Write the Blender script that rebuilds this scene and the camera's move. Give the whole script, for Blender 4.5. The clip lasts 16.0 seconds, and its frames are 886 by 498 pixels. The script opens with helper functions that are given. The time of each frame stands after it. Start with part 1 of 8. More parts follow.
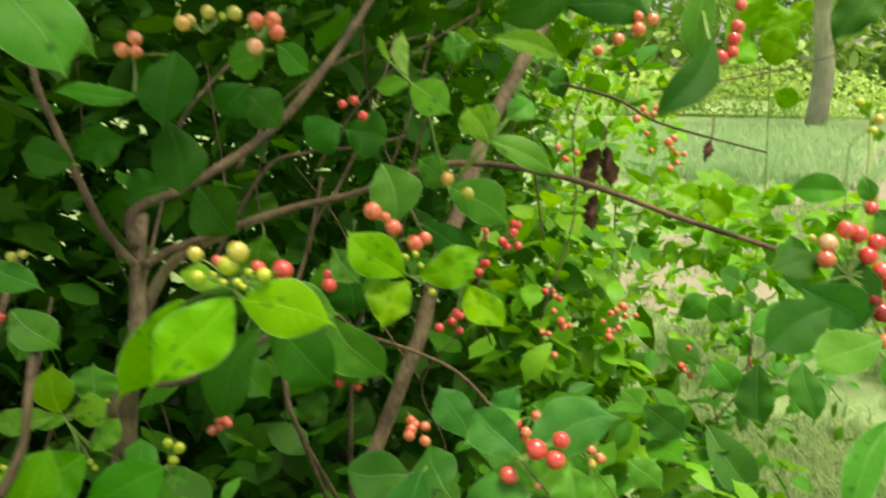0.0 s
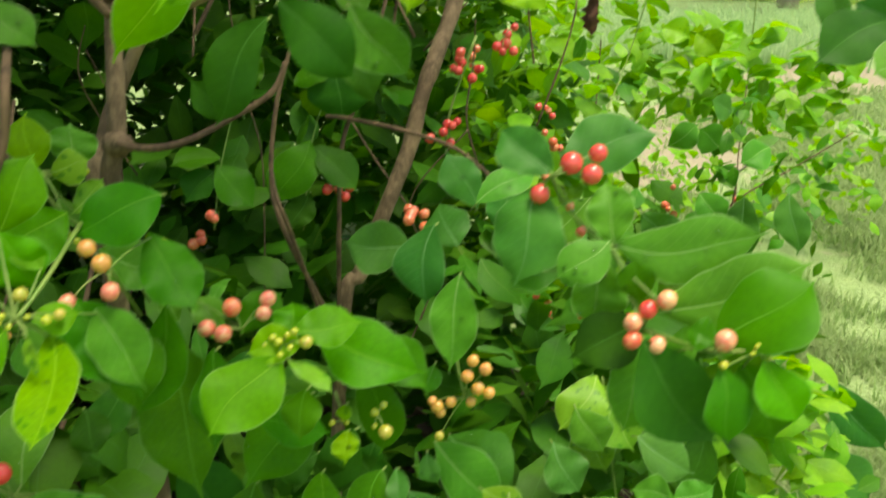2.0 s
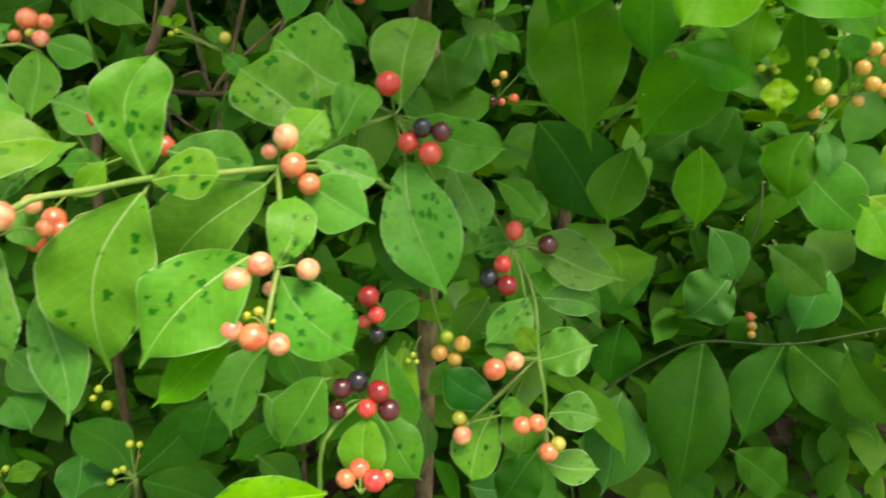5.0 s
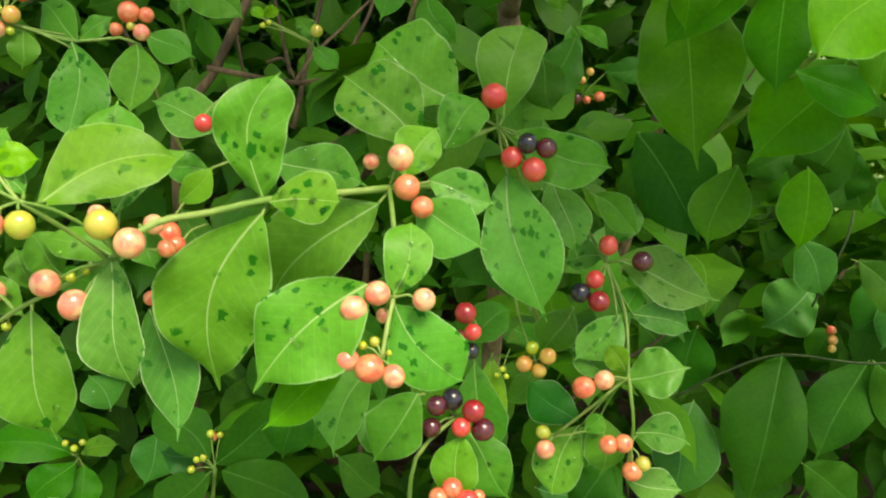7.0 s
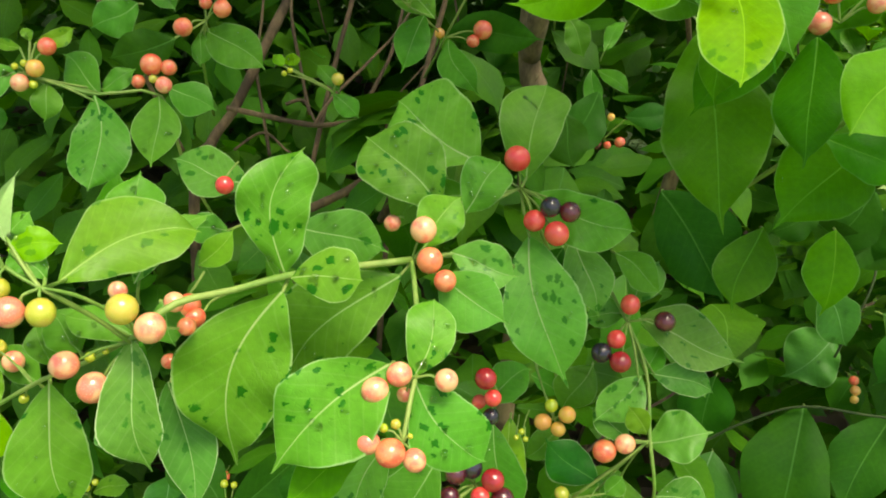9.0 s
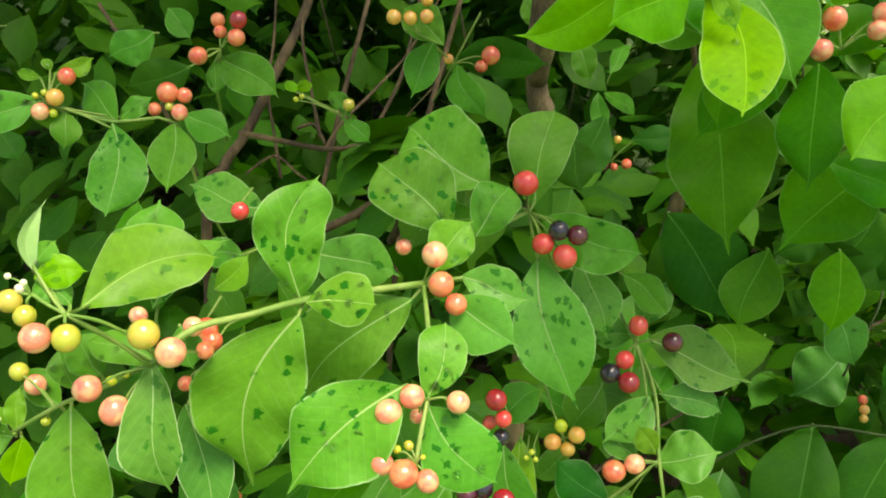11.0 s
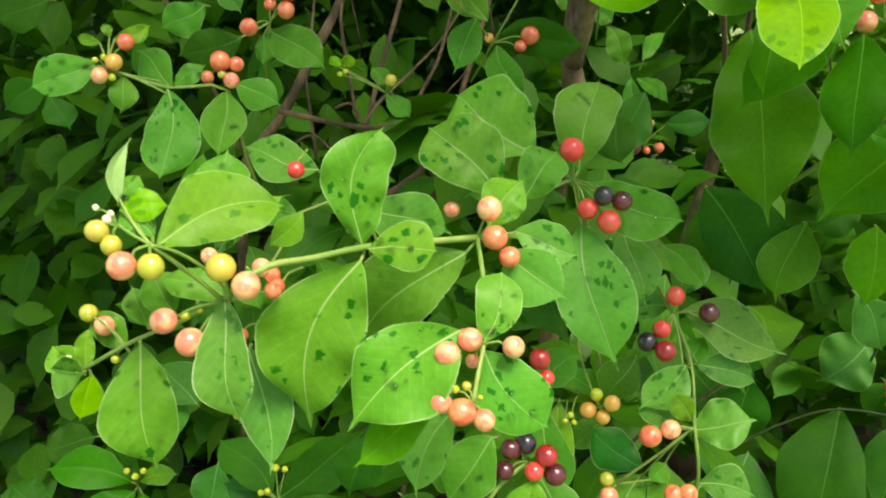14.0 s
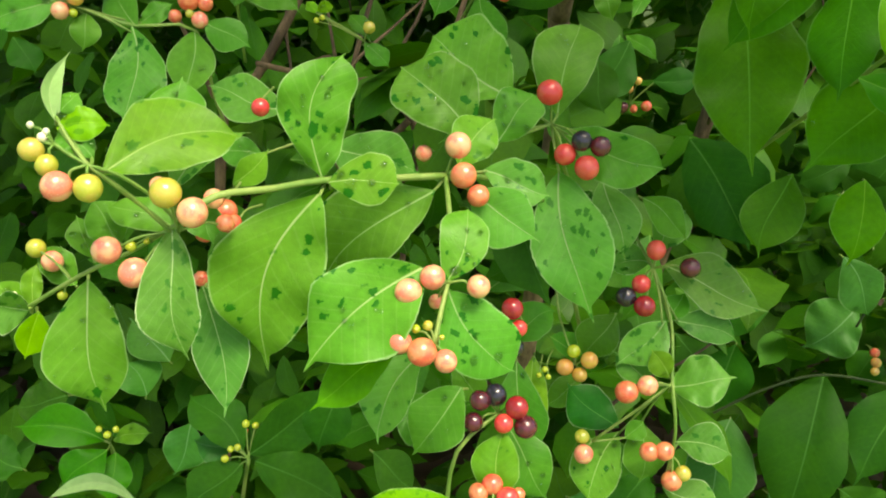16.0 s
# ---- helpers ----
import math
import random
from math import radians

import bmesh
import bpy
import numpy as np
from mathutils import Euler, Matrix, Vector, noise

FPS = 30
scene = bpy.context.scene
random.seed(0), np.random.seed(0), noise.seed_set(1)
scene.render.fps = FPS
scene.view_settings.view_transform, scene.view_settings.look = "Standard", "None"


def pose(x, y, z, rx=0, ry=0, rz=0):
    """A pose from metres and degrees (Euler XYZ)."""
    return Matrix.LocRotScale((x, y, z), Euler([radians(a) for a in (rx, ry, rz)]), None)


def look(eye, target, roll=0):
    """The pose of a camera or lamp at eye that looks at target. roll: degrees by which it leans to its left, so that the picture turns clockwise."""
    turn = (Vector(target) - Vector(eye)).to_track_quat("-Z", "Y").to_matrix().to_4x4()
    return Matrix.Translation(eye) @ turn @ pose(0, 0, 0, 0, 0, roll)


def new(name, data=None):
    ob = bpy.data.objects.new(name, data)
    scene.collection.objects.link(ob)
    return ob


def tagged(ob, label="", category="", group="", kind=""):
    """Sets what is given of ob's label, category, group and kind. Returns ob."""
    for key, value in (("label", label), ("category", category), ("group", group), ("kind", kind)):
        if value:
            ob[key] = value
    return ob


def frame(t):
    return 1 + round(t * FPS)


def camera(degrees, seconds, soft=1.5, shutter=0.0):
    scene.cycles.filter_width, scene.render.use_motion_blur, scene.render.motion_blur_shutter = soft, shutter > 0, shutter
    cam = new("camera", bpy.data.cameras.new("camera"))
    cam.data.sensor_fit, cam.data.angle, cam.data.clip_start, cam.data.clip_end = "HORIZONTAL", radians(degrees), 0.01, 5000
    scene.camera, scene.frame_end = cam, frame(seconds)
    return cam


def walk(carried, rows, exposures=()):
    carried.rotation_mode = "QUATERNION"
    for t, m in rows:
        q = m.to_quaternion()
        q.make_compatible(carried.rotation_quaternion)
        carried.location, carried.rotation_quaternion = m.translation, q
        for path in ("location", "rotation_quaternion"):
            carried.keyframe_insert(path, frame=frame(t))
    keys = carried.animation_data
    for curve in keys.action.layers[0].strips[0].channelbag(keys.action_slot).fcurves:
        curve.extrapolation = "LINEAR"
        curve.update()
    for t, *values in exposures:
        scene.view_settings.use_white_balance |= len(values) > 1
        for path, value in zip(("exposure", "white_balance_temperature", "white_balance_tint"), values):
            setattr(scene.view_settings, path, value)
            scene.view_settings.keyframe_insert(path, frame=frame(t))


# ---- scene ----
cam = camera(56.6, 16.0, soft=1.9, shutter=0.9)
METRES, EYE, TILT, LEAN, TURN = 0.4, 1.1, -12.0, 0.0, 0.0
ROWS = [
    (0.0, 0.0, 0.0, 0.0, -0.0, 0.0, 0.0),
    (0.5, 0.0332, 0.027, -0.036, -1.3, -1.91, -0.17),
    (1.0, 0.0035, 0.0529, -0.1042, -1.9, -4.25, -0.16),
    (1.5, -0.0117, 0.0675, -0.1462, -2.3, -6.21, -0.21),
    (2.0, -0.063, 0.0728, -0.1942, -2.45, -7.74, -0.28),
    (2.5, -0.1248, 0.0769, -0.2391, -2.27, -9.4, -0.4),
    (3.0, -0.2053, 0.0902, -0.3046, -0.45, -11.9, -0.73),
    (3.5, -0.2668, 0.1085, -0.3497, 1.9, -13.58, -1.22),
    (4.0, -0.3194, 0.1266, -0.3883, 3.48, -15.22, -2.31),
    (4.5, -0.3527, 0.1429, -0.436, 4.8, -17.08, -3.11),
    (5.0, -0.3867, 0.1529, -0.4643, 6.08, -18.53, -3.94),
    (7.5, -0.4598, 0.1844, -0.413, 10.15, -21.2, -5.53),
    (8.0, -0.47, 0.1946, -0.3999, 10.4, -20.91, -5.73),
    (8.5, -0.4714, 0.1948, -0.3937, 10.64, -20.49, -5.85),
    (9.0, -0.4659, 0.1959, -0.3892, 10.81, -20.11, -5.8),
    (11.5, -0.4674, 0.1746, -0.3808, 11.31, -18.69, -5.33),
    (12.0, -0.4717, 0.1653, -0.3868, 11.47, -18.58, -5.45),
    (12.5, -0.4811, 0.1542, -0.3919, 11.63, -18.5, -5.6),
    (13.0, -0.499, 0.1388, -0.3975, 11.82, -18.51, -5.75),
    (13.5, -0.5033, 0.1342, -0.4065, 12.08, -18.62, -5.92),
    (14.0, -0.4913, 0.1415, -0.4149, 12.37, -18.73, -6.17),
    (14.5, -0.481, 0.1478, -0.432, 12.6, -18.88, -6.43),
    (15.0, -0.4657, 0.16, -0.4516, 12.73, -19.15, -6.61),
    (15.5, -0.4607, 0.1688, -0.4499, 12.69, -19.57, -6.63),
    (16.0, -0.4682, 0.1653, -0.4519, 12.29, -20.26, -7.05),
]

walk(cam, [(t, pose(0, 0, EYE, TILT, LEAN, TURN) @ pose(METRES * x, METRES * y, METRES * z, 90 + pitch, roll, yaw)) for t, x, y, z, yaw, pitch, roll in ROWS],
     exposures=[(0.0, 1.02, 7600, 6), (2.5, 1.08, 7600, 6), (3.5, 1.18, 7600, 6), (5.0, 1.18, 7600, 6), (8.0, 1.2, 7600, 6), (13.0, 1.32, 7600, 6), (16.0, 1.28, 7600, 6)])

# ---- world and light: bright, thinly overcast day ----
world = bpy.data.worlds.new("sky")
scene.world = world
world.use_nodes = True
wt = world.node_tree
sky = wt.nodes.new("ShaderNodeTexSky")
sky.sky_type, sky.sun_disc = "NISHITA", False
sky.sun_elevation, sky.sun_rotation = radians(76), radians(118.6)
sky.air_density, sky.dust_density, sky.ozone_density = 1.0, 4.0, 0.6
wt.links.new(sky.outputs[0], wt.nodes["Background"].inputs[0])
wt.nodes["Background"].inputs[1].default_value = 0.13
sun_data = bpy.data.lights.new("sun", "SUN")
sun_data.energy, sun_data.angle, sun_data.color = 2.6, radians(26), (1.0, 0.95, 0.84)
sun = new("sun", sun_data)
sun.matrix_world = look((0, 0, 10), (-2.2, 1.2, 0.0))


# ---- materials ----
def nodes_of(name, rough=0.5, spec=0.5):
    m = bpy.data.materials.new(name)
    m.use_nodes = True
    nt = m.node_tree
    b = nt.nodes["Principled BSDF"]
    b.inputs["Roughness"].default_value = rough
    b.inputs["Specular IOR Level"].default_value = spec
    return m, nt, b


def node(nt, kind, **values):
    n = nt.nodes.new("ShaderNode" + kind)
    for key, value in values.items():
        n.inputs[key.replace("_", " ")].default_value = value
    return n


def maths(nt, op, a, b=None, c=None, clamp=False):
    n = nt.nodes.new("ShaderNodeMath")
    n.operation, n.use_clamp = op, clamp
    for i, v in enumerate((a, b, c)):
        if v is None:
            continue
        if isinstance(v, (int, float)):
            n.inputs[i].default_value = v
        else:
            nt.links.new(v, n.inputs[i])
    return n.outputs[0]


def mix(nt, fac, a, b):
    n = nt.nodes.new("ShaderNodeMix")
    n.data_type = "RGBA"
    for i, v in ((0, fac), (6, a), (7, b)):
        if isinstance(v, (int, float)):
            n.inputs[i].default_value = v
        elif isinstance(v, tuple):
            n.inputs[i].default_value = (*v, 1)
        else:
            nt.links.new(v, n.inputs[i])
    return n.outputs[2]


def step(nt, value, low, high):
    n = nt.nodes.new("ShaderNodeMapRange")
    n.interpolation_type = "SMOOTHSTEP"
    nt.links.new(value, n.inputs[0])
    n.inputs[1].default_value, n.inputs[2].default_value = low, high
    return n.outputs[0]


def leaf_material(name, base, warm, rib, spots=0.0, rim=0.0, rough=0.46, through_it=0.3, single=True, wet=False, spec=0.2):
    """Leaf blade: midrib, side veins, mottling, wet blotches; light shines through it."""
    m, nt, b = nodes_of(name, rough, spec)
    uv = node(nt, "UVMap")
    uv.uv_map = "blade"
    sep = node(nt, "SeparateXYZ")
    nt.links.new(uv.outputs[0], sep.inputs[0])
    across = maths(nt, "ABSOLUTE", maths(nt, "MULTIPLY_ADD", sep.outputs[0], 2.0, -1.0))
    along = sep.outputs[1]
    geo = node(nt, "NewGeometry") if not single else node(nt, "ObjectInfo")
    rnd = geo.outputs["Random Per Island"] if not single else geo.outputs["Random"]
    tex = node(nt, "TexCoord")
    shift = node(nt, "CombineXYZ")
    nt.links.new(maths(nt, "MULTIPLY", rnd, 37.0), shift.inputs[2])
    place = node(nt, "VectorMath")
    place.operation = "ADD"
    nt.links.new(tex.outputs["Object"], place.inputs[0])
    nt.links.new(shift.outputs[0], place.inputs[1])
    big = node(nt, "TexNoise", Scale=45.0, Detail=3.0)
    fine = node(nt, "TexNoise", Scale=420.0, Detail=3.0)
    for n in (big, fine):
        nt.links.new(place.outputs[0], n.inputs["Vector"])
    col = mix(nt, maths(nt, "MULTIPLY", step(nt, big.outputs[0], 0.35, 0.68), 0.75), base, warm)
    hsv = node(nt, "HueSaturation")
    nt.links.new(maths(nt, "MULTIPLY_ADD", rnd, 0.022, 0.489), hsv.inputs["Hue"])
    nt.links.new(maths(nt, "ADD", maths(nt, "MULTIPLY_ADD", maths(nt, "FRACT", maths(nt, "MULTIPLY", rnd, 7.3)), 0.24, 0.88), maths(nt, "MULTIPLY_ADD", fine.outputs[0], 0.42, -0.21)), hsv.inputs["Value"])
    nt.links.new(col, hsv.inputs["Color"])
    col = hsv.outputs[0]
    # ribs
    width = maths(nt, "MULTIPLY_ADD", along, -0.020, 0.026)
    mid = maths(nt, "SUBTRACT", 1.0, step(nt, maths(nt, "DIVIDE", across, width), 0.55, 1.25), clamp=True)
    wave = maths(nt, "FRACT", maths(nt, "MULTIPLY", maths(nt, "SUBTRACT", along, maths(nt, "MULTIPLY", across, 0.28)), 9.0))
    side = maths(nt, "SUBTRACT", 1.0, step(nt, maths(nt, "ABSOLUTE", maths(nt, "SUBTRACT", wave, 0.5)), 0.0, 0.11), clamp=True)
    net = node(nt, "TexVoronoi", Scale=520.0)
    net.feature = "DISTANCE_TO_EDGE"
    nt.links.new(place.outputs[0], net.inputs["Vector"])
    cells = step(nt, net.outputs[0], 0.0, 0.12)
    ribs = maths(nt, "MAXIMUM", maths(nt, "MULTIPLY", mid, maths(nt, "MULTIPLY_ADD", along, -0.30, 0.95)), maths(nt, "MULTIPLY", side, 0.08))
    col = mix(nt, ribs, col, rib)
    # pale margin: real on edged leaves, elsewhere light caught at the edge, painted in
    if rim:
        edge = node(nt, "UVMap")
        edge.uv_map = "edge"
        es = node(nt, "SeparateXYZ")
        nt.links.new(edge.outputs[0], es.inputs[0])
        col = mix(nt, maths(nt, "MULTIPLY", step(nt, es.outputs[0], 0.94, 1.0), rim), col, (0.46, 0.60, 0.32))
    if spots:
        map_ = node(nt, "Mapping")
        map_.inputs["Scale"].default_value = (1.0, 0.62, 1.0)
        nt.links.new(place.outputs[0], map_.inputs[0])
        warp = node(nt, "TexNoise", Scale=620.0, Detail=2.5)
        nt.links.new(place.outputs[0], warp.inputs["Vector"])
        vor = node(nt, "TexVoronoi", Scale=235.0)
        nt.links.new(map_.outputs[0], vor.inputs["Vector"])
        cell = node(nt, "SeparateXYZ")
        nt.links.new(vor.outputs["Color"], cell.inputs[0])
        patch = node(nt, "TexNoise", Scale=60.0, Detail=0.5)
        nt.links.new(place.outputs[0], patch.inputs["Vector"])
        some = step(nt, maths(nt, "MULTIPLY_ADD", cell.outputs[0], 0.22, patch.outputs[0]), 0.60, 0.63)
        reach = maths(nt, "MULTIPLY_ADD", cell.outputs[1], 0.16, 0.16)
        dist = maths(nt, "SUBTRACT", maths(nt, "ADD", vor.outputs["Distance"], maths(nt, "MULTIPLY_ADD", warp.outputs[0], 0.7, -0.35)), reach)
        blot = maths(nt, "MULTIPLY", maths(nt, "SUBTRACT", 1.0, step(nt, dist, 0.0, 0.07), clamp=True), some)
        col = mix(nt, maths(nt, "MULTIPLY", blot, spots), col, (0.008, 0.135, 0.004))
    bump = node(nt, "Bump", Strength=0.35, Distance=0.0006)
    nt.links.new(maths(nt, "ADD", maths(nt, "MULTIPLY", ribs, -1.0), maths(nt, "MULTIPLY", cells, 0.16)), bump.inputs["Height"])
    nt.links.new(bump.outputs[0], b.inputs["Normal"])
    nt.links.new(col, b.inputs["Base Color"])
    gloss = step(nt, big.outputs[0], 0.3, 0.7)
    if wet:
        film_ = maths(nt, "MULTIPLY", step(nt, big.outputs[0], 0.40, 0.46), maths(nt, "SUBTRACT", 1.0, step(nt, along, 0.30, 0.50)))
        gloss = maths(nt, "MULTIPLY", gloss, maths(nt, "SUBTRACT", 1.0, film_))
        nt.links.new(maths(nt, "MULTIPLY_ADD", gloss, 0.3, 0.08), b.inputs["Roughness"])
    else:
        nt.links.new(maths(nt, "MULTIPLY_ADD", gloss, 0.2, rough - 0.12), b.inputs["Roughness"])
    tr = node(nt, "BsdfTranslucent")
    hs2 = node(nt, "HueSaturation", Hue=0.485, Saturation=1.1, Value=1.35)
    nt.links.new(col, hs2.inputs["Color"])
    nt.links.new(hs2.outputs[0], tr.inputs[0])
    ms = node(nt, "MixShader", Fac=through_it)
    nt.links.new(b.outputs[0], ms.inputs[1])
    nt.links.new(tr.outputs[0], ms.inputs[2])
    nt.links.new(ms.outputs[0], nt.nodes["Material Output"].inputs[0])
    return m


LEAF = {
    "lime": leaf_material("young_lime_leaf", (0.142, 0.355, 0.003), (0.108, 0.325, 0.003), (0.26, 0.52, 0.03), spots=0.45, rim=0.3, spec=0.13),
    "young": leaf_material("light_green_leaf", (0.112, 0.30, 0.016), (0.135, 0.33, 0.014), (0.30, 0.48, 0.11), spots=0.6, rim=0.3),
    "fresh": leaf_material("fresh_green_leaf", (0.033, 0.170, 0.002), (0.044, 0.200, 0.002), (0.10, 0.30, 0.03), rim=0.12, through_it=0.34, spec=0.12),
    "vivid": leaf_material("vivid_green_leaf", (0.068, 0.285, 0.002), (0.084, 0.32, 0.002), (0.18, 0.42, 0.03), rim=0.2, through_it=0.36, spec=0.14),
    "mature": leaf_material("green_leaf", (0.061, 0.228, 0.018), (0.075, 0.262, 0.016), (0.24, 0.42, 0.13), rim=0.3, spec=0.14, through_it=0.28),
    "spotted": leaf_material("wet_spotted_leaf", (0.096, 0.290, 0.022), (0.108, 0.315, 0.020), (0.36, 0.52, 0.18), spots=0.97, rim=0.42, spec=0.16),
    "speckled": leaf_material("speckled_green_leaf", (0.078, 0.264, 0.024), (0.090, 0.292, 0.022), (0.28, 0.45, 0.16), spots=0.97, rim=0.35, spec=0.16),
    # sheen: reflected sky is partly painted in as a paler base colour
    "sheen": leaf_material("sky_sheen_leaf", (0.094, 0.285, 0.034), (0.106, 0.315, 0.032), (0.30, 0.45, 0.18), spots=0.8, rim=0.4, spec=0.22, rough=0.44),
    "edged": leaf_material("pale_edged_leaf", (0.085, 0.27, 0.035), (0.08, 0.26, 0.028), (0.34, 0.52, 0.2), spots=0.7, rim=0.85),
    "bluish": leaf_material("blue_green_leaf", (0.037, 0.168, 0.020), (0.047, 0.195, 0.018), (0.14, 0.30, 0.11), rim=0.2, spec=0.18, through_it=0.26, rough=0.55),
    # dark green leaves; the tone also stands in for shade on recessed ones
    "dark": leaf_material("shaded_dark_green_leaf", (0.018, 0.097, 0.004), (0.026, 0.122, 0.004), (0.06, 0.19, 0.03), spec=0.12, through_it=0.24, rough=0.6),
    "deep": leaf_material("deep_green_leaf", (0.010, 0.14, 0.008), (0.016, 0.17, 0.008), (0.07, 0.26, 0.04), rim=0.5),
    "wet": leaf_material("glossy_wet_leaf", (0.030, 0.14, 0.014), (0.04, 0.17, 0.014), (0.10, 0.26, 0.06), wet=True),
    "pale": leaf_material("pale_downy_leaf", (0.30, 0.46, 0.18), (0.26, 0.44, 0.13), (0.45, 0.55, 0.28), rim=0.5, rough=0.6),
}
FOLIAGE = {
    # dark: leaf colour lowered to carry the shade inside the shrub
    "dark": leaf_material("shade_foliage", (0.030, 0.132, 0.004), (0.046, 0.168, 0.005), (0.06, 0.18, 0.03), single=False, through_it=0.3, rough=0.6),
    "mature": leaf_material("green_foliage", (0.045, 0.185, 0.010), (0.062, 0.23, 0.010), (0.15, 0.32, 0.06), single=False, through_it=0.36),
    # far: distance haze is mixed into this paler leaf colour
    "far": leaf_material("haze_paled_foliage", (0.36, 0.53, 0.15), (0.46, 0.61, 0.20), (0.48, 0.62, 0.22), single=False, through_it=0.5),
    # bright: lighter copy for open bushes, sunlight included in the leaf colour
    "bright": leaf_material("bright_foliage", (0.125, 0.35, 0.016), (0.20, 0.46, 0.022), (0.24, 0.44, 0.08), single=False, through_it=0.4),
}


def berry_material(name, base, blush, speck, amount, rough=0.24):
    m, nt, b = nodes_of(name, rough, 0.5)
    tex = node(nt, "TexCoord")
    info = node(nt, "ObjectInfo")
    shift = node(nt, "VectorMath")
    shift.operation = "ADD"
    comb = node(nt, "CombineXYZ")
    nt.links.new(maths(nt, "MULTIPLY", info.outputs["Random"], 23.0), comb.inputs[0])
    nt.links.new(tex.outputs["Object"], shift.inputs[0])
    nt.links.new(comb.outputs[0], shift.inputs[1])
    soft_ = node(nt, "TexNoise", Scale=1.1, Detail=1.5)
    dots = node(nt, "TexNoise", Scale=9.0, Detail=4.0, Roughness=0.7)
    for n in (soft_, dots):
        nt.links.new(shift.outputs[0], n.inputs["Vector"])
    fac = maths(nt, "MULTIPLY", step(nt, maths(nt, "ADD", soft_.outputs[0], maths(nt, "MULTIPLY_ADD", info.outputs["Random"], 0.24, -0.12)), 0.36, 0.64), amount)
    col = mix(nt, fac, base, blush)
    col = mix(nt, maths(nt, "MULTIPLY", step(nt, dots.outputs[0], 0.52, 0.72), 0.4), col, speck)
    # small dark scar at the far end of the fruit
    sep = node(nt, "SeparateXYZ")
    nt.links.new(tex.outputs["Object"], sep.inputs[0])
    col = mix(nt, step(nt, sep.outputs[2], 0.975, 0.99), col, (0.12, 0.06, 0.02))
    nt.links.new(col, b.inputs["Base Color"])
    b.inputs["Subsurface Weight"].default_value = 0.15
    b.inputs["Subsurface Radius"].default_value = (0.6, 0.25, 0.1)
    b.inputs["Subsurface Scale"].default_value = 0.3
    b.inputs["Coat Weight"].default_value = 0.55
    b.inputs["Coat Roughness"].default_value = 0.2
    return m


BERRY = {
    "peach": berry_material("peach_berry_skin", (0.80, 0.37, 0.18), (0.77, 0.13, 0.095), (0.92, 0.62, 0.42), 0.85),
    "orange": berry_material("orange_red_berry_skin", (0.74, 0.20, 0.085), (0.70, 0.075, 0.045), (0.84, 0.40, 0.22), 0.9),
    "red": berry_material("red_berry_skin", (0.66, 0.028, 0.034), (0.70, 0.08, 0.06), (0.68, 0.12, 0.07), 0.7),
    "crimson": berry_material("crimson_berry_skin", (0.25, 0.008, 0.015), (0.38, 0.015, 0.02), (0.4, 0.04, 0.04), 0.8),
    "purple": berry_material("dark_purple_berry_skin", (0.045, 0.006, 0.014), (0.11, 0.01, 0.018), (0.12, 0.03, 0.04), 0.8),
    "black": berry_material("black_berry_skin", (0.012, 0.010, 0.018), (0.02, 0.012, 0.022), (0.04, 0.035, 0.05), 0.6),
    "yellow": berry_material("yellow_berry_skin", (0.37, 0.39, 0.03), (0.58, 0.37, 0.07), (0.60, 0.56, 0.18), 0.6),
    "yorange": berry_material("amber_berry_skin", (0.66, 0.37, 0.06), (0.68, 0.26, 0.07), (0.78, 0.52, 0.20), 0.8),
    "ygreen": berry_material("green_berry_skin", (0.38, 0.48, 0.02), (0.46, 0.48, 0.03), (0.55, 0.60, 0.12), 0.8),
    "white": berry_material("white_bud_skin", (0.72, 0.74, 0.5), (0.6, 0.66, 0.3), (0.8, 0.8, 0.7), 0.6, 0.5),
}


def stem_material(name, base, other, rough, scale, bumpy):
    m, nt, b = nodes_of(name, rough, 0.35)
    tex = node(nt, "TexCoord")
    a_ = node(nt, "TexNoise", Scale=scale, Detail=5.0, Roughness=0.65)
    map_ = node(nt, "Mapping")
    map_.inputs["Scale"].default_value = (1.0, 1.0, 0.35)
    nt.links.new(tex.outputs["Object"], map_.inputs[0])
    nt.links.new(map_.outputs[0], a_.inputs["Vector"])
    c_ = node(nt, "TexNoise", Scale=scale * 0.12, Detail=2.0)
    nt.links.new(tex.outputs["Object"], c_.inputs["Vector"])
    fac = maths(nt, "MULTIPLY_ADD", a_.outputs[0], 0.7, maths(nt, "MULTIPLY_ADD", c_.outputs[0], 0.9, -0.3), clamp=True)
    nt.links.new(mix(nt, step(nt, fac, 0.3, 0.75), base, other), b.inputs["Base Color"])
    bump = node(nt, "Bump", Strength=bumpy, Distance=0.001)
    nt.links.new(a_.outputs[0], bump.inputs["Height"])
    nt.links.new(bump.outputs[0], b.inputs["Normal"])
    return m


BARK = stem_material("grey_brown_bark", (0.078, 0.054, 0.028), (0.25, 0.182, 0.102), 0.8, 260.0, 0.9)
BROWN_BARK = stem_material("brown_twig_bark", (0.046, 0.031, 0.016), (0.155, 0.105, 0.055), 0.8, 260.0, 0.9)
DARK_STEM = stem_material("dark_green_stem", (0.020, 0.045, 0.010), (0.05, 0.075, 0.02), 0.6, 300.0, 0.3)
GREEN_STEM = stem_material("green_stem", (0.10, 0.22, 0.03), (0.22, 0.31, 0.075), 0.5, 300.0, 0.3)
TREE_BARK = stem_material("tree_bark", (0.30, 0.275, 0.17), (0.46, 0.42, 0.28), 0.9, 14.0, 1.0)
WATER, nt, b = nodes_of("water_bead", 0.02, 0.5)
b.inputs["Base Color"].default_value = (1, 1, 1, 1)
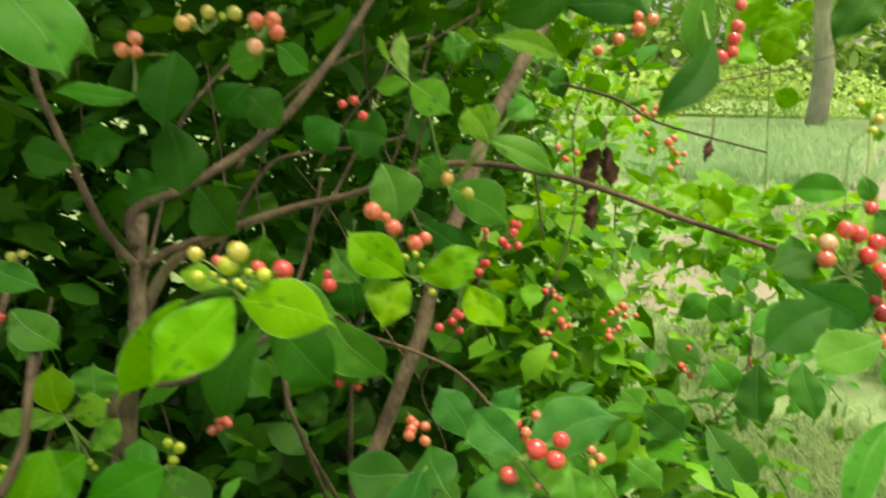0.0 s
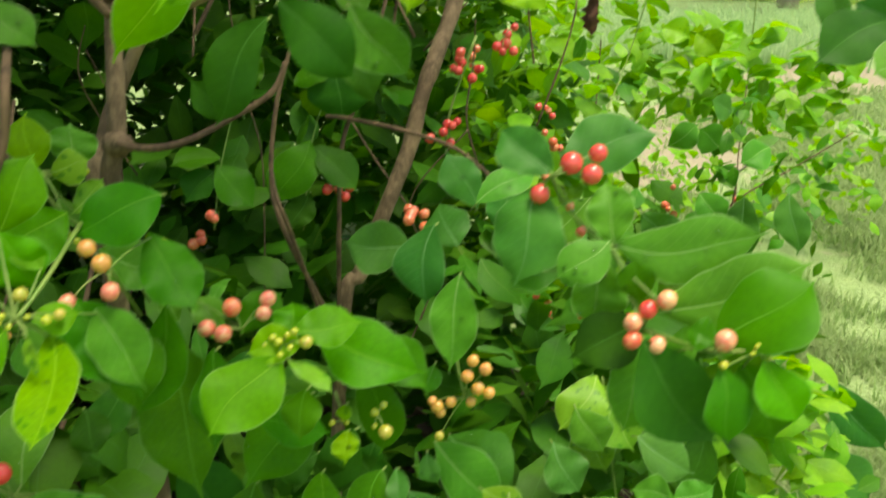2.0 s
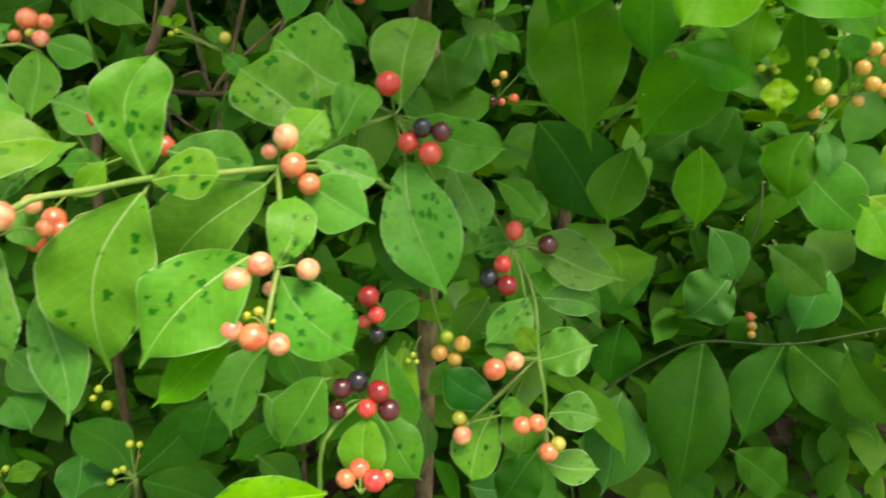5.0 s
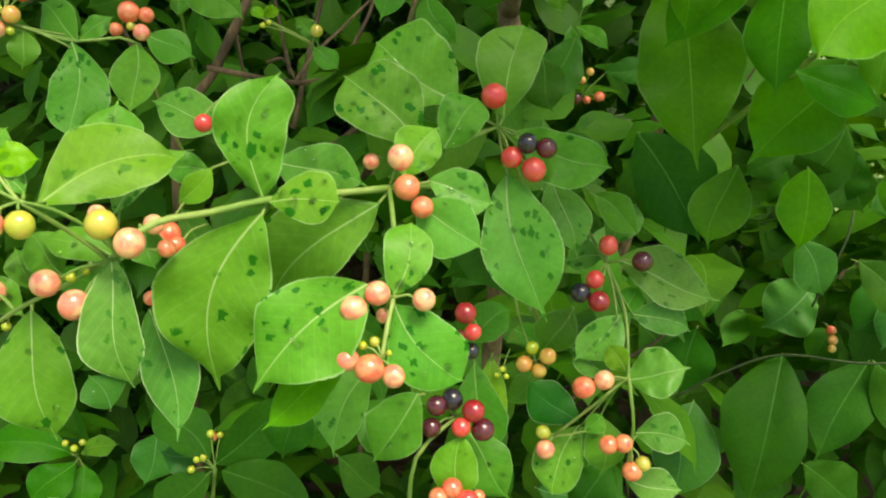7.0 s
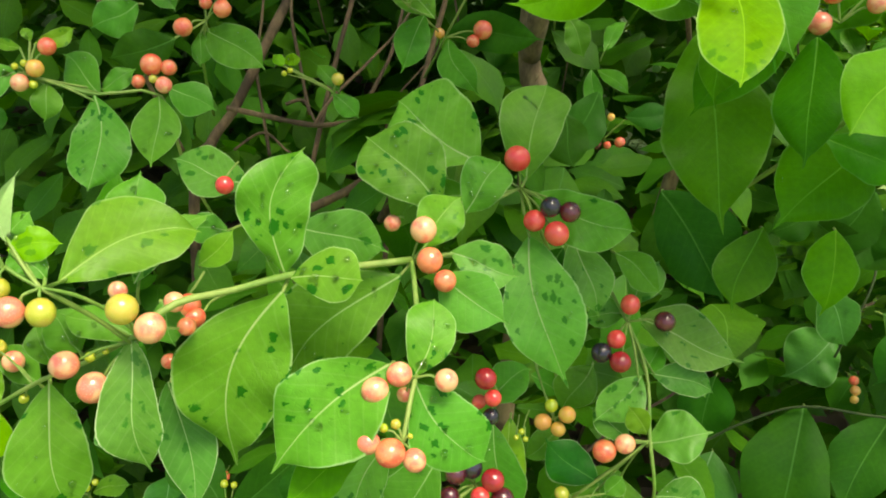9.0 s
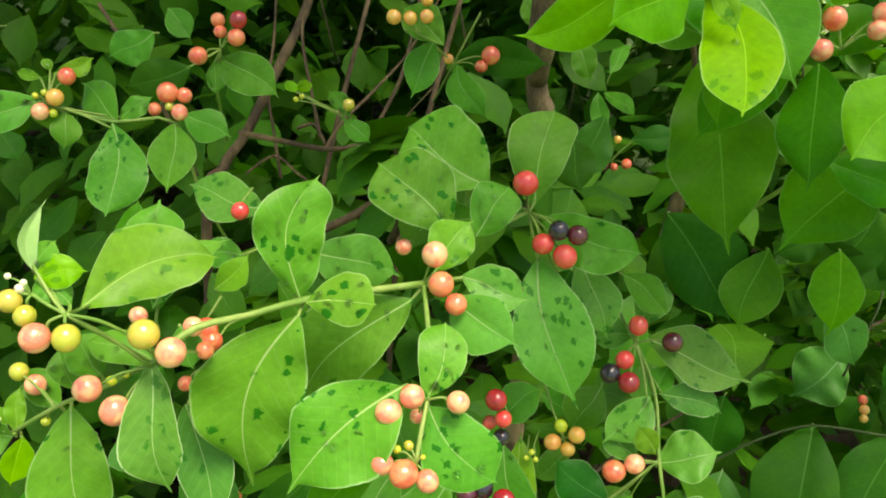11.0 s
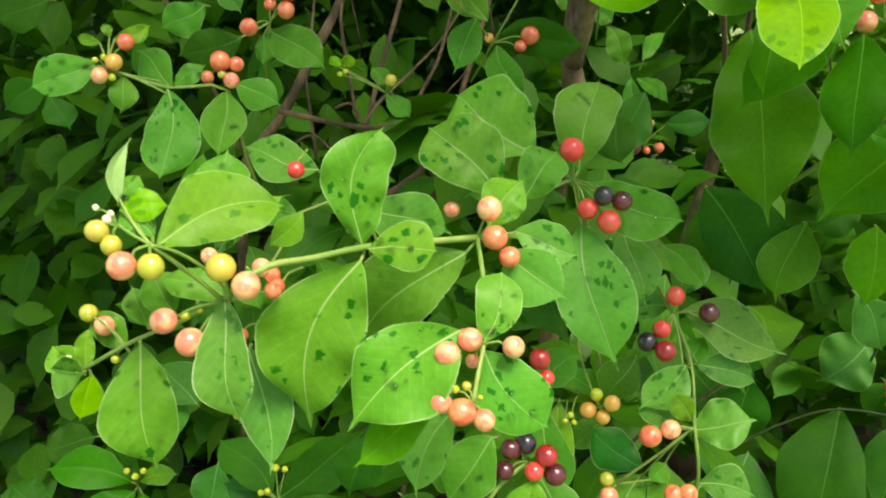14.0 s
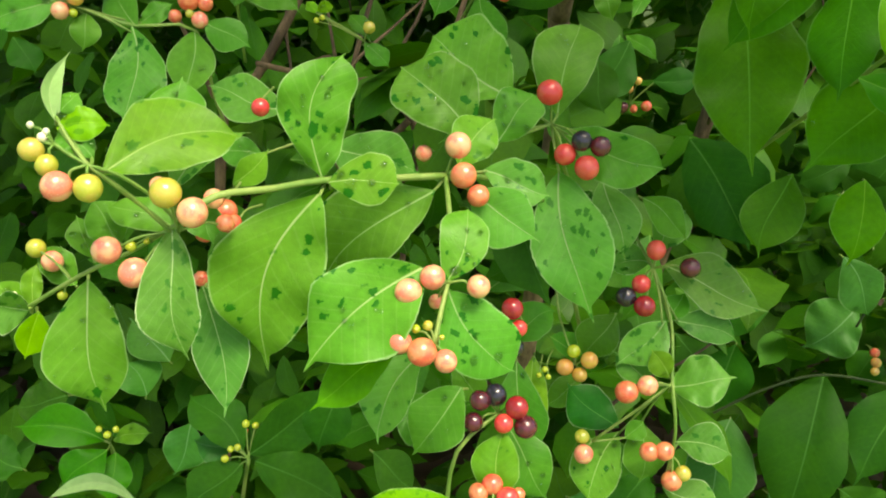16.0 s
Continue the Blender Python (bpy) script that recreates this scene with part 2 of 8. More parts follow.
b.inputs["Transmission Weight"].default_value, b.inputs["IOR"].default_value = 1.0, 1.33
DEAD = stem_material("dead_leaf_brown", (0.05, 0.022, 0.012), (0.16, 0.07, 0.035), 0.8, 200.0, 0.6)


# ---- builders ----
def mesh_of(name, verts, faces, material, smooth=True):
    me = bpy.data.meshes.new(name)
    me.from_pydata([tuple(v) for v in verts], [], faces)
    me.materials.append(material)
    if smooth:
        me.polygons.foreach_set("use_smooth", [True] * len(me.polygons))
    return me


def attach(ob, parent):
    ob.parent = parent
    ob.matrix_parent_inverse = Matrix.Translation(-parent.location)
    return ob


def half_width(v, peak, foot, full, nib):
    """Outline of a blade: wedge-shaped foot, widest at peak, then tapering into a drawn-out point (nib: its length)."""
    if v <= peak:
        return math.sin(0.5 * math.pi * max(0.0, v / peak)) ** foot
    s = (v - peak) / (1.0 - peak)
    body = max(0.0, 1.0 - (s / (1.0 - 0.75 * nib)) ** full)
    point = 0.16 * max(0.0, 1.0 - s) ** 0.8 / (nib + 0.05) ** 0.35
    return max(body, min(point, 1.0 - s ** full))


def blade(rng, length, width, rows=44, cols=10, cup=None, lean=None, blunt=0.0, waist=None):
    """Points, faces and the two maps of one leaf, from its foot along +y, face up +z."""
    peak, foot, full, nib = rng.uniform(0.46, 0.58), rng.uniform(0.72, 0.98), rng.uniform(1.85, 2.4), rng.uniform(0.14, 0.26)
    if blunt:
        peak, full, nib = peak + 0.03, full + blunt * 9, nib * 0.45
    if waist:
        peak, foot, full, nib = waist - 0.03, 0.78 if waist > 0.45 else 0.56, 1.9, 0.22
    fold = rng.uniform(0.12, 0.38) if cup is None else cup
    roll = rng.uniform(0.05, 0.30)
    uneven = rng.uniform(-0.14, 0.14)
    arch = rng.uniform(-0.02, 0.12)
    sway = rng.uniform(-0.09, 0.09) if lean is None else lean
    swerve = rng.uniform(-0.03, 0.03)
    tip, hook = rng.uniform(-0.20, 0.06), rng.uniform(-0.9, 0.9)
    twist = rng.uniform(-0.25, 0.25)
    skew, rag, teeth = rng.uniform(-0.12, 0.12), rng.uniform(0.012, 0.034), rng.uniform(0.004, 0.018)
    waves, phase, depth = rng.uniform(1.3, 3.4), rng.uniform(0, 6.3), rng.uniform(0.015, 0.065)
    verts, uv, edge = [], [], []
    for i in range(rows + 1):
        v = 0.45 * i / rows + 0.55 * (0.5 - 0.5 * math.cos(math.pi * i / rows))
        swell = math.sin(math.pi * v)
        for j in range(cols + 1):
            u = 2 * j / cols - 1
            s = 1 if u > 0 else -1
            w = half_width(min(1.0, max(0.0, v + 0.03 * s * skew * 6 * swell)), peak, foot, full, nib) if 0 < i < rows else (0.03 if i == 0 else 0.0)
            hw = w * width / 2
            nick = 1 + skew * s + rag * (math.sin(11 * v + phase + 2 * u) + 0.6 * math.sin(25 * v + 3 * phase + 5 * u))
            if rows > 12 and abs(u) > 0.99:
                nick += teeth * (1 if i % 2 else -0.4) * (0.6 + 0.4 * math.sin(17 * v + phase))
            x = u * hw * nick + length * (sway * swell + swerve * math.sin(2 * math.pi * v) + hook * max(0.0, v - 0.84) ** 1.6)
            z = (fold + uneven * s) * abs(u) * hw - roll * u * u * hw + arch * length * swell + tip * length * max(0.0, v - 0.6) ** 2 * 4
            z += twist * u * hw * (v - 0.3)
            z += depth * width * abs(u) ** 1.7 * math.sin(waves * 6.28 * v + phase + (1.9 if u > 0 else 0)) * min(1.0, 4 * w)
            if rows > 12:
                z += 0.006 * width * min(1.0, 2.4 * abs(u)) * (1.15 - abs(u)) * math.sin(6.283 * 9.0 * (v - 0.28 * abs(u) * w)) * swell
            verts.append((x, v * length, z))
            uv.append((0.5 + u * w / 2, v))
            edge.append((abs(u) if w > 0 else 1.0, v))
    faces = []
    for i in range(rows):
        for j in range(cols):
            a = i * (cols + 1) + j
            faces.append((a, a + 1, a + cols + 2, a + cols + 1))
    return verts, faces, uv, edge


def set_maps(me, uv, edge):
    for name, values in (("blade", uv), ("edge", edge)):
        layer = me.uv_layers.new(name=name)
        loops = np.empty(len(me.loops), dtype=np.int32)
        me.loops.foreach_get("vertex_index", loops)
        layer.data.foreach_set("uv", np.asarray(values, dtype=np.float32)[loops].ravel())


def tube(points, r0, r1, sides=8, knots=0.0, fine=3):
    """A tapering round stem along a smooth line through the points (metres)."""
    p = [Vector(q) for q in points]
    line = []
    for i in range(len(p) - 1):
        a, b, c, d = p[max(i - 1, 0)], p[i], p[i + 1], p[min(i + 2, len(p) - 1)]
        for k in range(fine):
            s = k / fine
            line.append(0.5 * (2 * b + (c - a) * s + (2 * a - 5 * b + 4 * c - d) * s * s + (3 * b - a - 3 * c + d) * s ** 3))
    line.append(p[-1])
    verts, faces = [], []
    side = None
    for i, q in enumerate(line):
        way = (line[min(i + 1, len(line) - 1)] - line[max(i - 1, 0)]).normalized()
        if side is None:
            side = way.orthogonal().normalized()
        side = (side - way * side.dot(way)).normalized()
        other = way.cross(side)
        r = r0 + (r1 - r0) * i / (len(line) - 1)
        r *= 1 + knots * (noise.noise(q * 60) + (0.9 if i % 7 == 3 else 0.0) * 0.5)
        for k in range(sides):
            a = 2 * math.pi * k / sides
            verts.append(q + (side * math.cos(a) + other * math.sin(a)) * r * (1 + knots * 0.4 * noise.noise(q * 90 + Vector((k, 0, 0)))))
    n = len(line)
    for i in range(n - 1):
        for k in range(sides):
            a, b = i * sides + k, i * sides + (k + 1) % sides
            faces.append((a, b, b + sides, a + sides))
    faces.append(tuple(range(sides))[::-1])
    faces.append(tuple(range((n - 1) * sides, n * sides)))
    return verts, faces


RNG = random.Random(11)


def shrub(label, place):
    ob = new("berry_shrub", None)
    ob.location = place
    return tagged(ob, label, "shrub", "berry shrubs")


def twig(parent, label, points, r):
    """The main stem of a sprig, r in mm; its leaves and fruit hang on it."""
    ob = attach(new("twig", mesh_of("twig", *tube(points, r / 1300, r / 1150, 8, 0.12), GREEN_STEM)), parent)
    ob["label"] = label
    return ob


def stem(tw, points, r):
    ob = new("stem", mesh_of("stem", *tube(points, r / 1300, r / 1150, 8, 0.12), GREEN_STEM))
    ob.parent = tw
    return ob


def branch(parent, points, r0, r1):
    """A bare shoot, r in mm; last year's thin ones are still green."""
    return attach(new("branch", mesh_of("branch", *tube(points, r0 / 1000, r1 / 1000, 12, 0.14, 6), BARK if max(r0, r1) > 5 else BROWN_BARK if max(r0, r1) > 0.95 else DARK_STEM)), parent)


def beads(rng, verts, count, width):
    """Small water beads lying on a blade, as domes round some of its points."""
    v, f = [], []
    inner = [q for i, q in enumerate(verts) if 90 < i < len(verts) - 130 and i % 11 not in (0, 1, 9, 10)]
    for _ in range(count):
        c, r = rng.choice(inner), rng.uniform(0.0004, 0.0015)
        c = (c[0] + rng.uniform(-0.1, 0.1) * width, c[1] + rng.uniform(-0.04, 0.04) * width, c[2])
        k = len(v)
        for ring, (s, h) in enumerate(((1.0, -0.25), (0.8, 0.35), (0.45, 0.6))):
            v.extend((c[0] + r * s * math.cos(a * 0.785), c[1] + r * s * math.sin(a * 0.785), c[2] + r * h) for a in range(8))
        v.append((c[0], c[1], c[2] + r * 0.68))
        for ring in range(2):
            f.extend((k + ring * 8 + a, k + ring * 8 + (a + 1) % 8, k + ring * 8 + 8 + (a + 1) % 8, k + ring * 8 + 8 + a) for a in range(8))
        f.extend((k + 16 + a, k + 16 + (a + 1) % 8, k + 24) for a in range(8))
    return v, f


WET = {"wet": 14, "speckled": 16, "sheen": 12, "fresh": 2, "spotted": 13, "mature": 8, "edged": 4, "lime": 2, "bluish": 3, "young": 2}


def leaf(tw, foot, tip, width, face, tone, joint=None, lean=None, cup=None, waist=None, blunt=None):
    """One leaf with its stalk; face: the way its upper side looks."""
    foot, tip = Vector(foot), Vector(tip)
    y = tip - foot
    length = y.length
    y.normalize()
    z = Vector(face)
    z = (z - y * z.dot(y)).normalized()
    turn = Matrix((y.cross(z), y, z)).transposed()
    rng = random.Random(int(foot.x * 91e4) ^ int(tip.z * 73e4))
    verts, faces, uv, edge = blade(rng, length, width, lean=lean, cup=cup, blunt=blunt if blunt is not None else 0.14 if tone in ("spotted", "speckled") else 0.0, waist=waist)
    back = Vector(joint) if joint else foot - y * 0.001 - z * min(0.008, length * 0.2)
    back = turn.inverted() @ (back - foot)
    sv, sf = tube([back, back * 0.5 - Vector((0, 0, 0.0008)), (0, length * 0.06, 0.0)], 0.0006, 0.00045, 6)
    bv, bf = beads(rng, verts, rng.randint(0, WET.get(tone, 0)), width)
    n, k = len(verts), len(faces)
    allv = verts + [tuple(q) for q in sv] + bv
    allf = faces + [tuple(a + n for a in q) for q in sf] + [tuple(a + n + len(sv) for a in q) for q in bf]
    me = mesh_of("leaf", allv, allf, LEAF[tone])
    me.materials.append(GREEN_STEM)
    me.materials.append(WATER)
    me.polygons.foreach_set("material_index", [0] * k + [1] * len(sf) + [2] * len(bf))
    extra = len(sv) + len(bv)
    set_maps(me, uv + [(0.5, 0.5)] * extra, edge + [(0.0, 0.5)] * extra)
    ob = new("leaf", me)
    ob.parent = tw
    ob.matrix_basis = Matrix.Translation(foot) @ turn.to_4x4()
    return ob


def sphere(rings=14, segments=20):
    """A round fruit with a slightly sunken foot at -z and a pinch at +z, radius 1."""
    verts, faces = [(0, 0, 0.985)], []
    for i in range(1, rings):
        a = math.pi * i / rings
        for k in range(segments):
            b = 2 * math.pi * k / segments
            r = math.sin(a) * (1 + 0.012 * math.sin(2 * b))
            verts.append((r * math.cos(b), r * math.sin(b), math.cos(a) * 0.985))
    verts.append((0, 0, -0.95))
    for k in range(segments):
        faces.append((0, 1 + k, 1 + (k + 1) % segments))
        last = 1 + (rings - 2) * segments
        faces.append((last + (k + 1) % segments, last + k, len(verts) - 1))
    for i in range(rings - 2):
        for k in range(segments):
            a, b = 1 + i * segments + k, 1 + i * segments + (k + 1) % segments
            faces.append((a, a + segments, b + segments, b))
    return verts, faces


FRUIT = {}
for tone in BERRY:
    FRUIT[tone] = mesh_of("berry", *sphere(), BERRY[tone])


def berry(tw, place, r, tone, joint=None):
    """One fruit, r in mm, on a thin stalk from the joint."""
    place = Vector(place)
    r = r / 1000
    ob = new("berry", FRUIT[tone])
    ob.parent = tw
    way = (place - Vector(joint)).normalized() if joint else Vector((RNG.uniform(-0.4, 0.4), -0.5, RNG.uniform(-0.6, 0.6))).normalized()
    turn = way.to_track_quat("Z", "Y").to_matrix().to_4x4()
    size = Matrix.Diagonal((r * RNG.uniform(0.97, 1.02), r, r * RNG.uniform(1.0, 1.06), 1))
    ob.matrix_basis = Matrix.Translation(place) @ turn @ size
    a = Vector(joint) if joint else place - way * (r + 0.003) + Vector((0, 0.010, -0.002))
    thin = 0.00024 + 0.05 * r
    st = new("stalk", mesh_of("stalk", *tube([a, (a + place) / 2 + Vector((0, 0, 0.0015)), place - way * r * 0.9], thin, thin * 0.9, 6), GREEN_STEM))
    st.parent = tw
    return ob


# ---- the shrubs: stems, leaves and fruit ----
SHRUBS = {
    "main": shrub("tall green shrub with woody trunks, lime leaves and red berries", (-0.10, 0.62, 0.0)),
    "front": shrub("low berry shrub with wet spotted leaves and peach berries", (-0.22, 0.48, 0.0)),
    "back": shrub("slender berry shrub with orange berries in the shade", (-0.42, 0.62, 0.0)),
    "right": shrub("leafy bush with hanging red berries beside the grass", (0.45, 1.15, 0.0)),
    "low": shrub("knee high young shrub with green buds", (-0.40, 0.46, 0.0)),
}

branch(SHRUBS["main"], [(-0.2050, 0.5500, -0.0100), (-0.2100, 0.5500, 0.4000), (-0.2176, 0.5497, 0.7151), (-0.2226, 0.5492, 0.7488), (-0.2277, 0.5487, 0.7824), (-0.2255, 0.5342, 0.8750), (-0.2230, 0.5466, 0.9000), (-0.2100, 0.5650, 0.9400), (-0.1880, 0.5640, 0.9720), (-0.1425, 0.5620, 0.9965)], 8.6, 3.4)
branch(SHRUBS["main"], [(-0.2250, 0.5480, 0.7650), (-0.2190, 0.5250, 0.8150), (-0.2085, 0.5040, 0.8560), (-0.2040, 0.5030, 0.8926), (-0.1990, 0.5055, 0.9113), (-0.1985, 0.5130, 0.9436), (-0.1995, 0.5280, 0.9898), (-0.2005, 0.5400, 1.0090)], 6.6, 4.6)
branch(SHRUBS["main"], [(-0.1990, 0.5030, 0.9080), (-0.1950, 0.4985, 0.9100), (-0.1890, 0.4950, 0.9098)], 9.0, 5.0)
branch(SHRUBS["main"], [(-0.1939, 0.4911, 0.9113), (-0.1748, 0.4885, 0.9093), (-0.1554, 0.4961, 0.9121), (-0.1343, 0.5091, 0.9214), (-0.1079, 0.5188, 0.9370), (-0.0993, 0.5248, 0.9549)], 2.4, 1.7)
branch(SHRUBS["main"], [(-0.1591, 0.7993, -0.0100), (-0.1132, 0.7812, 0.3350), (-0.0904, 0.7740, 0.6726), (-0.0710, 0.7793, 0.7194), (-0.0426, 0.7932, 0.7915), (-0.0225, 0.8099, 0.8404), (-0.0102, 0.8267, 0.8888), (0.0141, 0.8680, 0.9476), (0.0510, 0.9314, 1.0401), (0.1226, 1.0152, 1.1642)], 7, 8.5)
branch(SHRUBS["main"], [(-0.0927, 0.7664, 0.6511), (-0.1094, 0.7178, 0.7210), (-0.1315, 0.6828, 0.7984), (-0.1410, 0.6978, 0.8390), (-0.1362, 0.7187, 0.8978), (-0.1217, 0.7376, 0.9523), (-0.1121, 0.7567, 1.0068)], 2.4, 1.8)
branch(SHRUBS["main"], [(-0.0944, 0.7626, 0.6403), (-0.0910, 0.7484, 0.7198), (-0.0884, 0.7381, 0.7802), (-0.0850, 0.7528, 0.8513), (-0.0695, 0.7679, 0.8951), (-0.0570, 0.7915, 0.9330), (-0.0415, 0.8226, 0.9918)], 2.4, 1.8)
branch(SHRUBS["main"], [(-0.0947, 0.7498, 0.6343), (-0.1025, 0.6756, 0.7227), (-0.1180, 0.6251, 0.8172), (-0.1252, 0.6232, 0.8406), (-0.1311, 0.6405, 0.8584)], 1.9, 1.5)
branch(SHRUBS["main"], [(-0.1943, 0.5065, 0.9818), (-0.2116, 0.5018, 1.0080), (-0.2349, 0.5041, 1.0669), (-0.2479, 0.5106, 1.0971), (-0.2657, 0.5414, 1.1459)], 2.8, 2.0)
branch(SHRUBS["main"], [(-0.1987, 0.5185, 0.9902), (-0.2032, 0.5333, 1.0117), (-0.1746, 0.5566, 1.0253), (-0.1337, 0.6242, 1.0548), (-0.1015, 0.6739, 1.0962), (-0.0638, 0.7496, 1.1636), (-0.0433, 0.7937, 1.2267)], 3.4, 3.4)
branch(SHRUBS["main"], [(-0.1926, 0.5162, 0.9795), (-0.1828, 0.5377, 0.9842), (-0.1425, 0.5609, 0.9972), (-0.1047, 0.5934, 1.0059), (-0.0676, 0.5951, 1.0139), (0.0064, 0.5798, 1.0382), (0.0801, 0.5379, 1.0334), (0.1429, 0.4931, 1.0149), (0.1858, 0.4499, 1.0044)], 3.4, 1.5)
branch(SHRUBS["main"], [(0.1261, 0.8667, 1.0894), (0.1681, 0.8129, 1.0766), (0.2014, 0.7881, 1.0563), (0.2501, 0.7697, 1.0417), (0.2991, 0.7619, 1.0293)], 1.6, 0.9)
branch(SHRUBS["main"], [(0.2514, 1.0183, 1.0809), (0.3200, 1.0200, 1.0889), (0.4231, 1.0240, 1.1077), (0.4917, 1.0283, 1.1279)], 1.4, 0.9)
branch(SHRUBS["main"], [(-0.0935, 0.7113, 0.8870), (-0.0633, 0.6124, 0.9029), (-0.0181, 0.5711, 0.9011), (0.0104, 0.5492, 0.8941), (0.0331, 0.5255, 0.8786)], 1.7, 1.2)
branch(SHRUBS["main"], [(-0.1831, 0.3113, 0.9290), (-0.1737, 0.3156, 0.9496), (-0.1714, 0.3200, 0.9702), (-0.1790, 0.3429, 0.9819)], 2.2, 1.6)
branch(SHRUBS["main"], [(-0.1720, 0.6048, 0.9632), (-0.1380, 0.6389, 1.0276), (-0.1083, 0.6617, 1.0386), (-0.0653, 0.6626, 1.0430), (-0.0299, 0.6847, 1.0504)], 1.6, 1.0)
branch(SHRUBS["main"], [(-0.1149, 0.6838, 0.9502), (-0.1101, 0.6888, 0.9737), (-0.0885, 0.6958, 1.0067), (-0.0613, 0.7290, 1.0669), (-0.0433, 0.7744, 1.1360)], 1.8, 1.0)
branch(SHRUBS["main"], [(-0.1994, 0.6007, 1.0401), (-0.1871, 0.6075, 1.0724), (-0.1635, 0.6349, 1.1048), (-0.1336, 0.6627, 1.1393)], 1.5, 1.0)
branch(SHRUBS["main"], [(-0.1750, 0.6988, 1.0208), (-0.1404, 0.7311, 1.0765), (-0.0845, 0.7701, 1.1159), (-0.0129, 0.8054, 1.1375)], 1.3, 0.8)
branch(SHRUBS["main"], [(-0.0484, 0.7487, 1.0151), (-0.0230, 0.7739, 1.0855), (-0.0075, 0.8076, 1.1479)], 1.2, 0.8)
branch(SHRUBS["main"], [(-0.1231, 0.7986, 1.0094), (-0.0791, 0.8123, 1.0739), (-0.0248, 0.8432, 1.1229), (0.0385, 0.8825, 1.1637)], 1.4, 0.9)
branch(SHRUBS["main"], [(-0.4648, 0.5030, -0.0100), (-0.4522, 0.4925, 0.3192), (-0.4458, 0.5110, 0.6379), (-0.4408, 0.5355, 0.6777), (-0.4285, 0.5510, 0.6999), (-0.4121, 0.5802, 0.7439), (-0.4024, 0.6162, 0.7816), (-0.4031, 0.6726, 0.8372), (-0.4035, 0.7616, 0.9279)], 3.8, 3.2)
branch(SHRUBS["main"], [(-0.3788, 0.5685, 0.6539), (-0.3733, 0.6077, 0.7183), (-0.3700, 0.6478, 0.7650), (-0.3722, 0.6937, 0.8033), (-0.3776, 0.7669, 0.8888)], 2.0, 1.5)
branch(SHRUBS["main"], [(-0.4207, 0.5244, 0.7121), (-0.3856, 0.5192, 0.7120), (-0.3528, 0.5051, 0.7174), (-0.3301, 0.5064, 0.7222), (-0.3043, 0.5085, 0.7274)], 2.0, 1.3)
branch(SHRUBS["main"], [(-0.3539, 0.4955, 0.6618), (-0.3331, 0.5056, 0.6723), (-0.3197, 0.5140, 0.6821), (-0.3118, 0.5207, 0.6909)], 3.0, 2.2)
branch(SHRUBS["main"], [(-0.3412, 0.4956, 0.6977), (-0.3321, 0.5006, 0.7131), (-0.3226, 0.5064, 0.7299), (-0.3151, 0.5185, 0.7478), (-0.3115, 0.5396, 0.7624), (-0.3128, 0.5801, 0.7913), (-0.3141, 0.6293, 0.8350)], 1.5, 0.9)
branch(SHRUBS["main"], [(-0.3696, 0.5429, 0.7070), (-0.3803, 0.5569, 0.7342), (-0.3917, 0.5729, 0.7648), (-0.3940, 0.5868, 0.7890), (-0.4045, 0.6372, 0.8376)], 1.3, 0.8)
branch(SHRUBS["main"], [(-0.3993, 0.5405, 0.6728), (-0.4092, 0.5553, 0.7010), (-0.4184, 0.5703, 0.7292), (-0.4193, 0.5893, 0.7614), (-0.4286, 0.6319, 0.8363)], 1.3, 0.8)
branch(SHRUBS["main"], [(-0.3795, 0.5251, 0.7200), (-0.3687, 0.5289, 0.7229), (-0.3546, 0.5108, 0.7177)], 1.2, 0.7)
branch(SHRUBS["main"], [(-0.3528, 0.5051, 0.7174), (-0.3502, 0.5340, 0.7256), (-0.3412, 0.5874, 0.7334), (-0.3302, 0.6453, 0.7480), (-0.3163, 0.7202, 0.7905), (-0.3013, 0.8042, 0.8479)], 1.2, 0.7)
branch(SHRUBS["main"], [(-0.4163, 0.5202, 0.6836), (-0.3988, 0.5302, 0.6950), (-0.3781, 0.5193, 0.6898), (-0.3581, 0.5084, 0.6850)], 1.0, 0.7)
branch(SHRUBS["main"], [(-0.4034, 0.4295, 0.7254), (-0.4152, 0.4254, 0.7618), (-0.4260, 0.4252, 0.7849), (-0.4543, 0.4381, 0.8156)], 1.4, 1.0)
branch(SHRUBS["main"], [(-0.3420, 0.6192, -0.0100), (-0.3372, 0.6060, 0.2720), (-0.3345, 0.6258, 0.5575), (-0.3306, 0.6701, 0.6310), (-0.3253, 0.7019, 0.6829), (-0.3167, 0.7395, 0.7437), (-0.3132, 0.7607, 0.7783), (-0.3182, 0.8358, 0.8669), (-0.3196, 0.9499, 0.9802)], 2.6, 2.0)
branch(SHRUBS["main"], [(-0.3160, 0.5356, 0.6379), (-0.3066, 0.5281, 0.6619), (-0.3095, 0.5285, 0.6834), (-0.3190, 0.5324, 0.6931)], 3, 2.4)
branch(SHRUBS["main"], [(-0.0802, 0.4672, 0.5444), (-0.0534, 0.4722, 0.5685), (-0.0216, 0.4746, 0.5874), (0.0286, 0.4634, 0.6002), (0.0885, 0.4605, 0.6254)], 0.9, 0.7)
branch(SHRUBS["main"], [(-0.0054, 0.5010, 0.6099), (0.0059, 0.5167, 0.6545), (0.0066, 0.5319, 0.6802)], 0.9, 0.7)
branch(SHRUBS["main"], [(-0.1587, 0.4058, 0.5710), (-0.1372, 0.4206, 0.5928), (-0.1108, 0.4406, 0.6029), (-0.0936, 0.4581, 0.6100)], 1.1, 0.7)

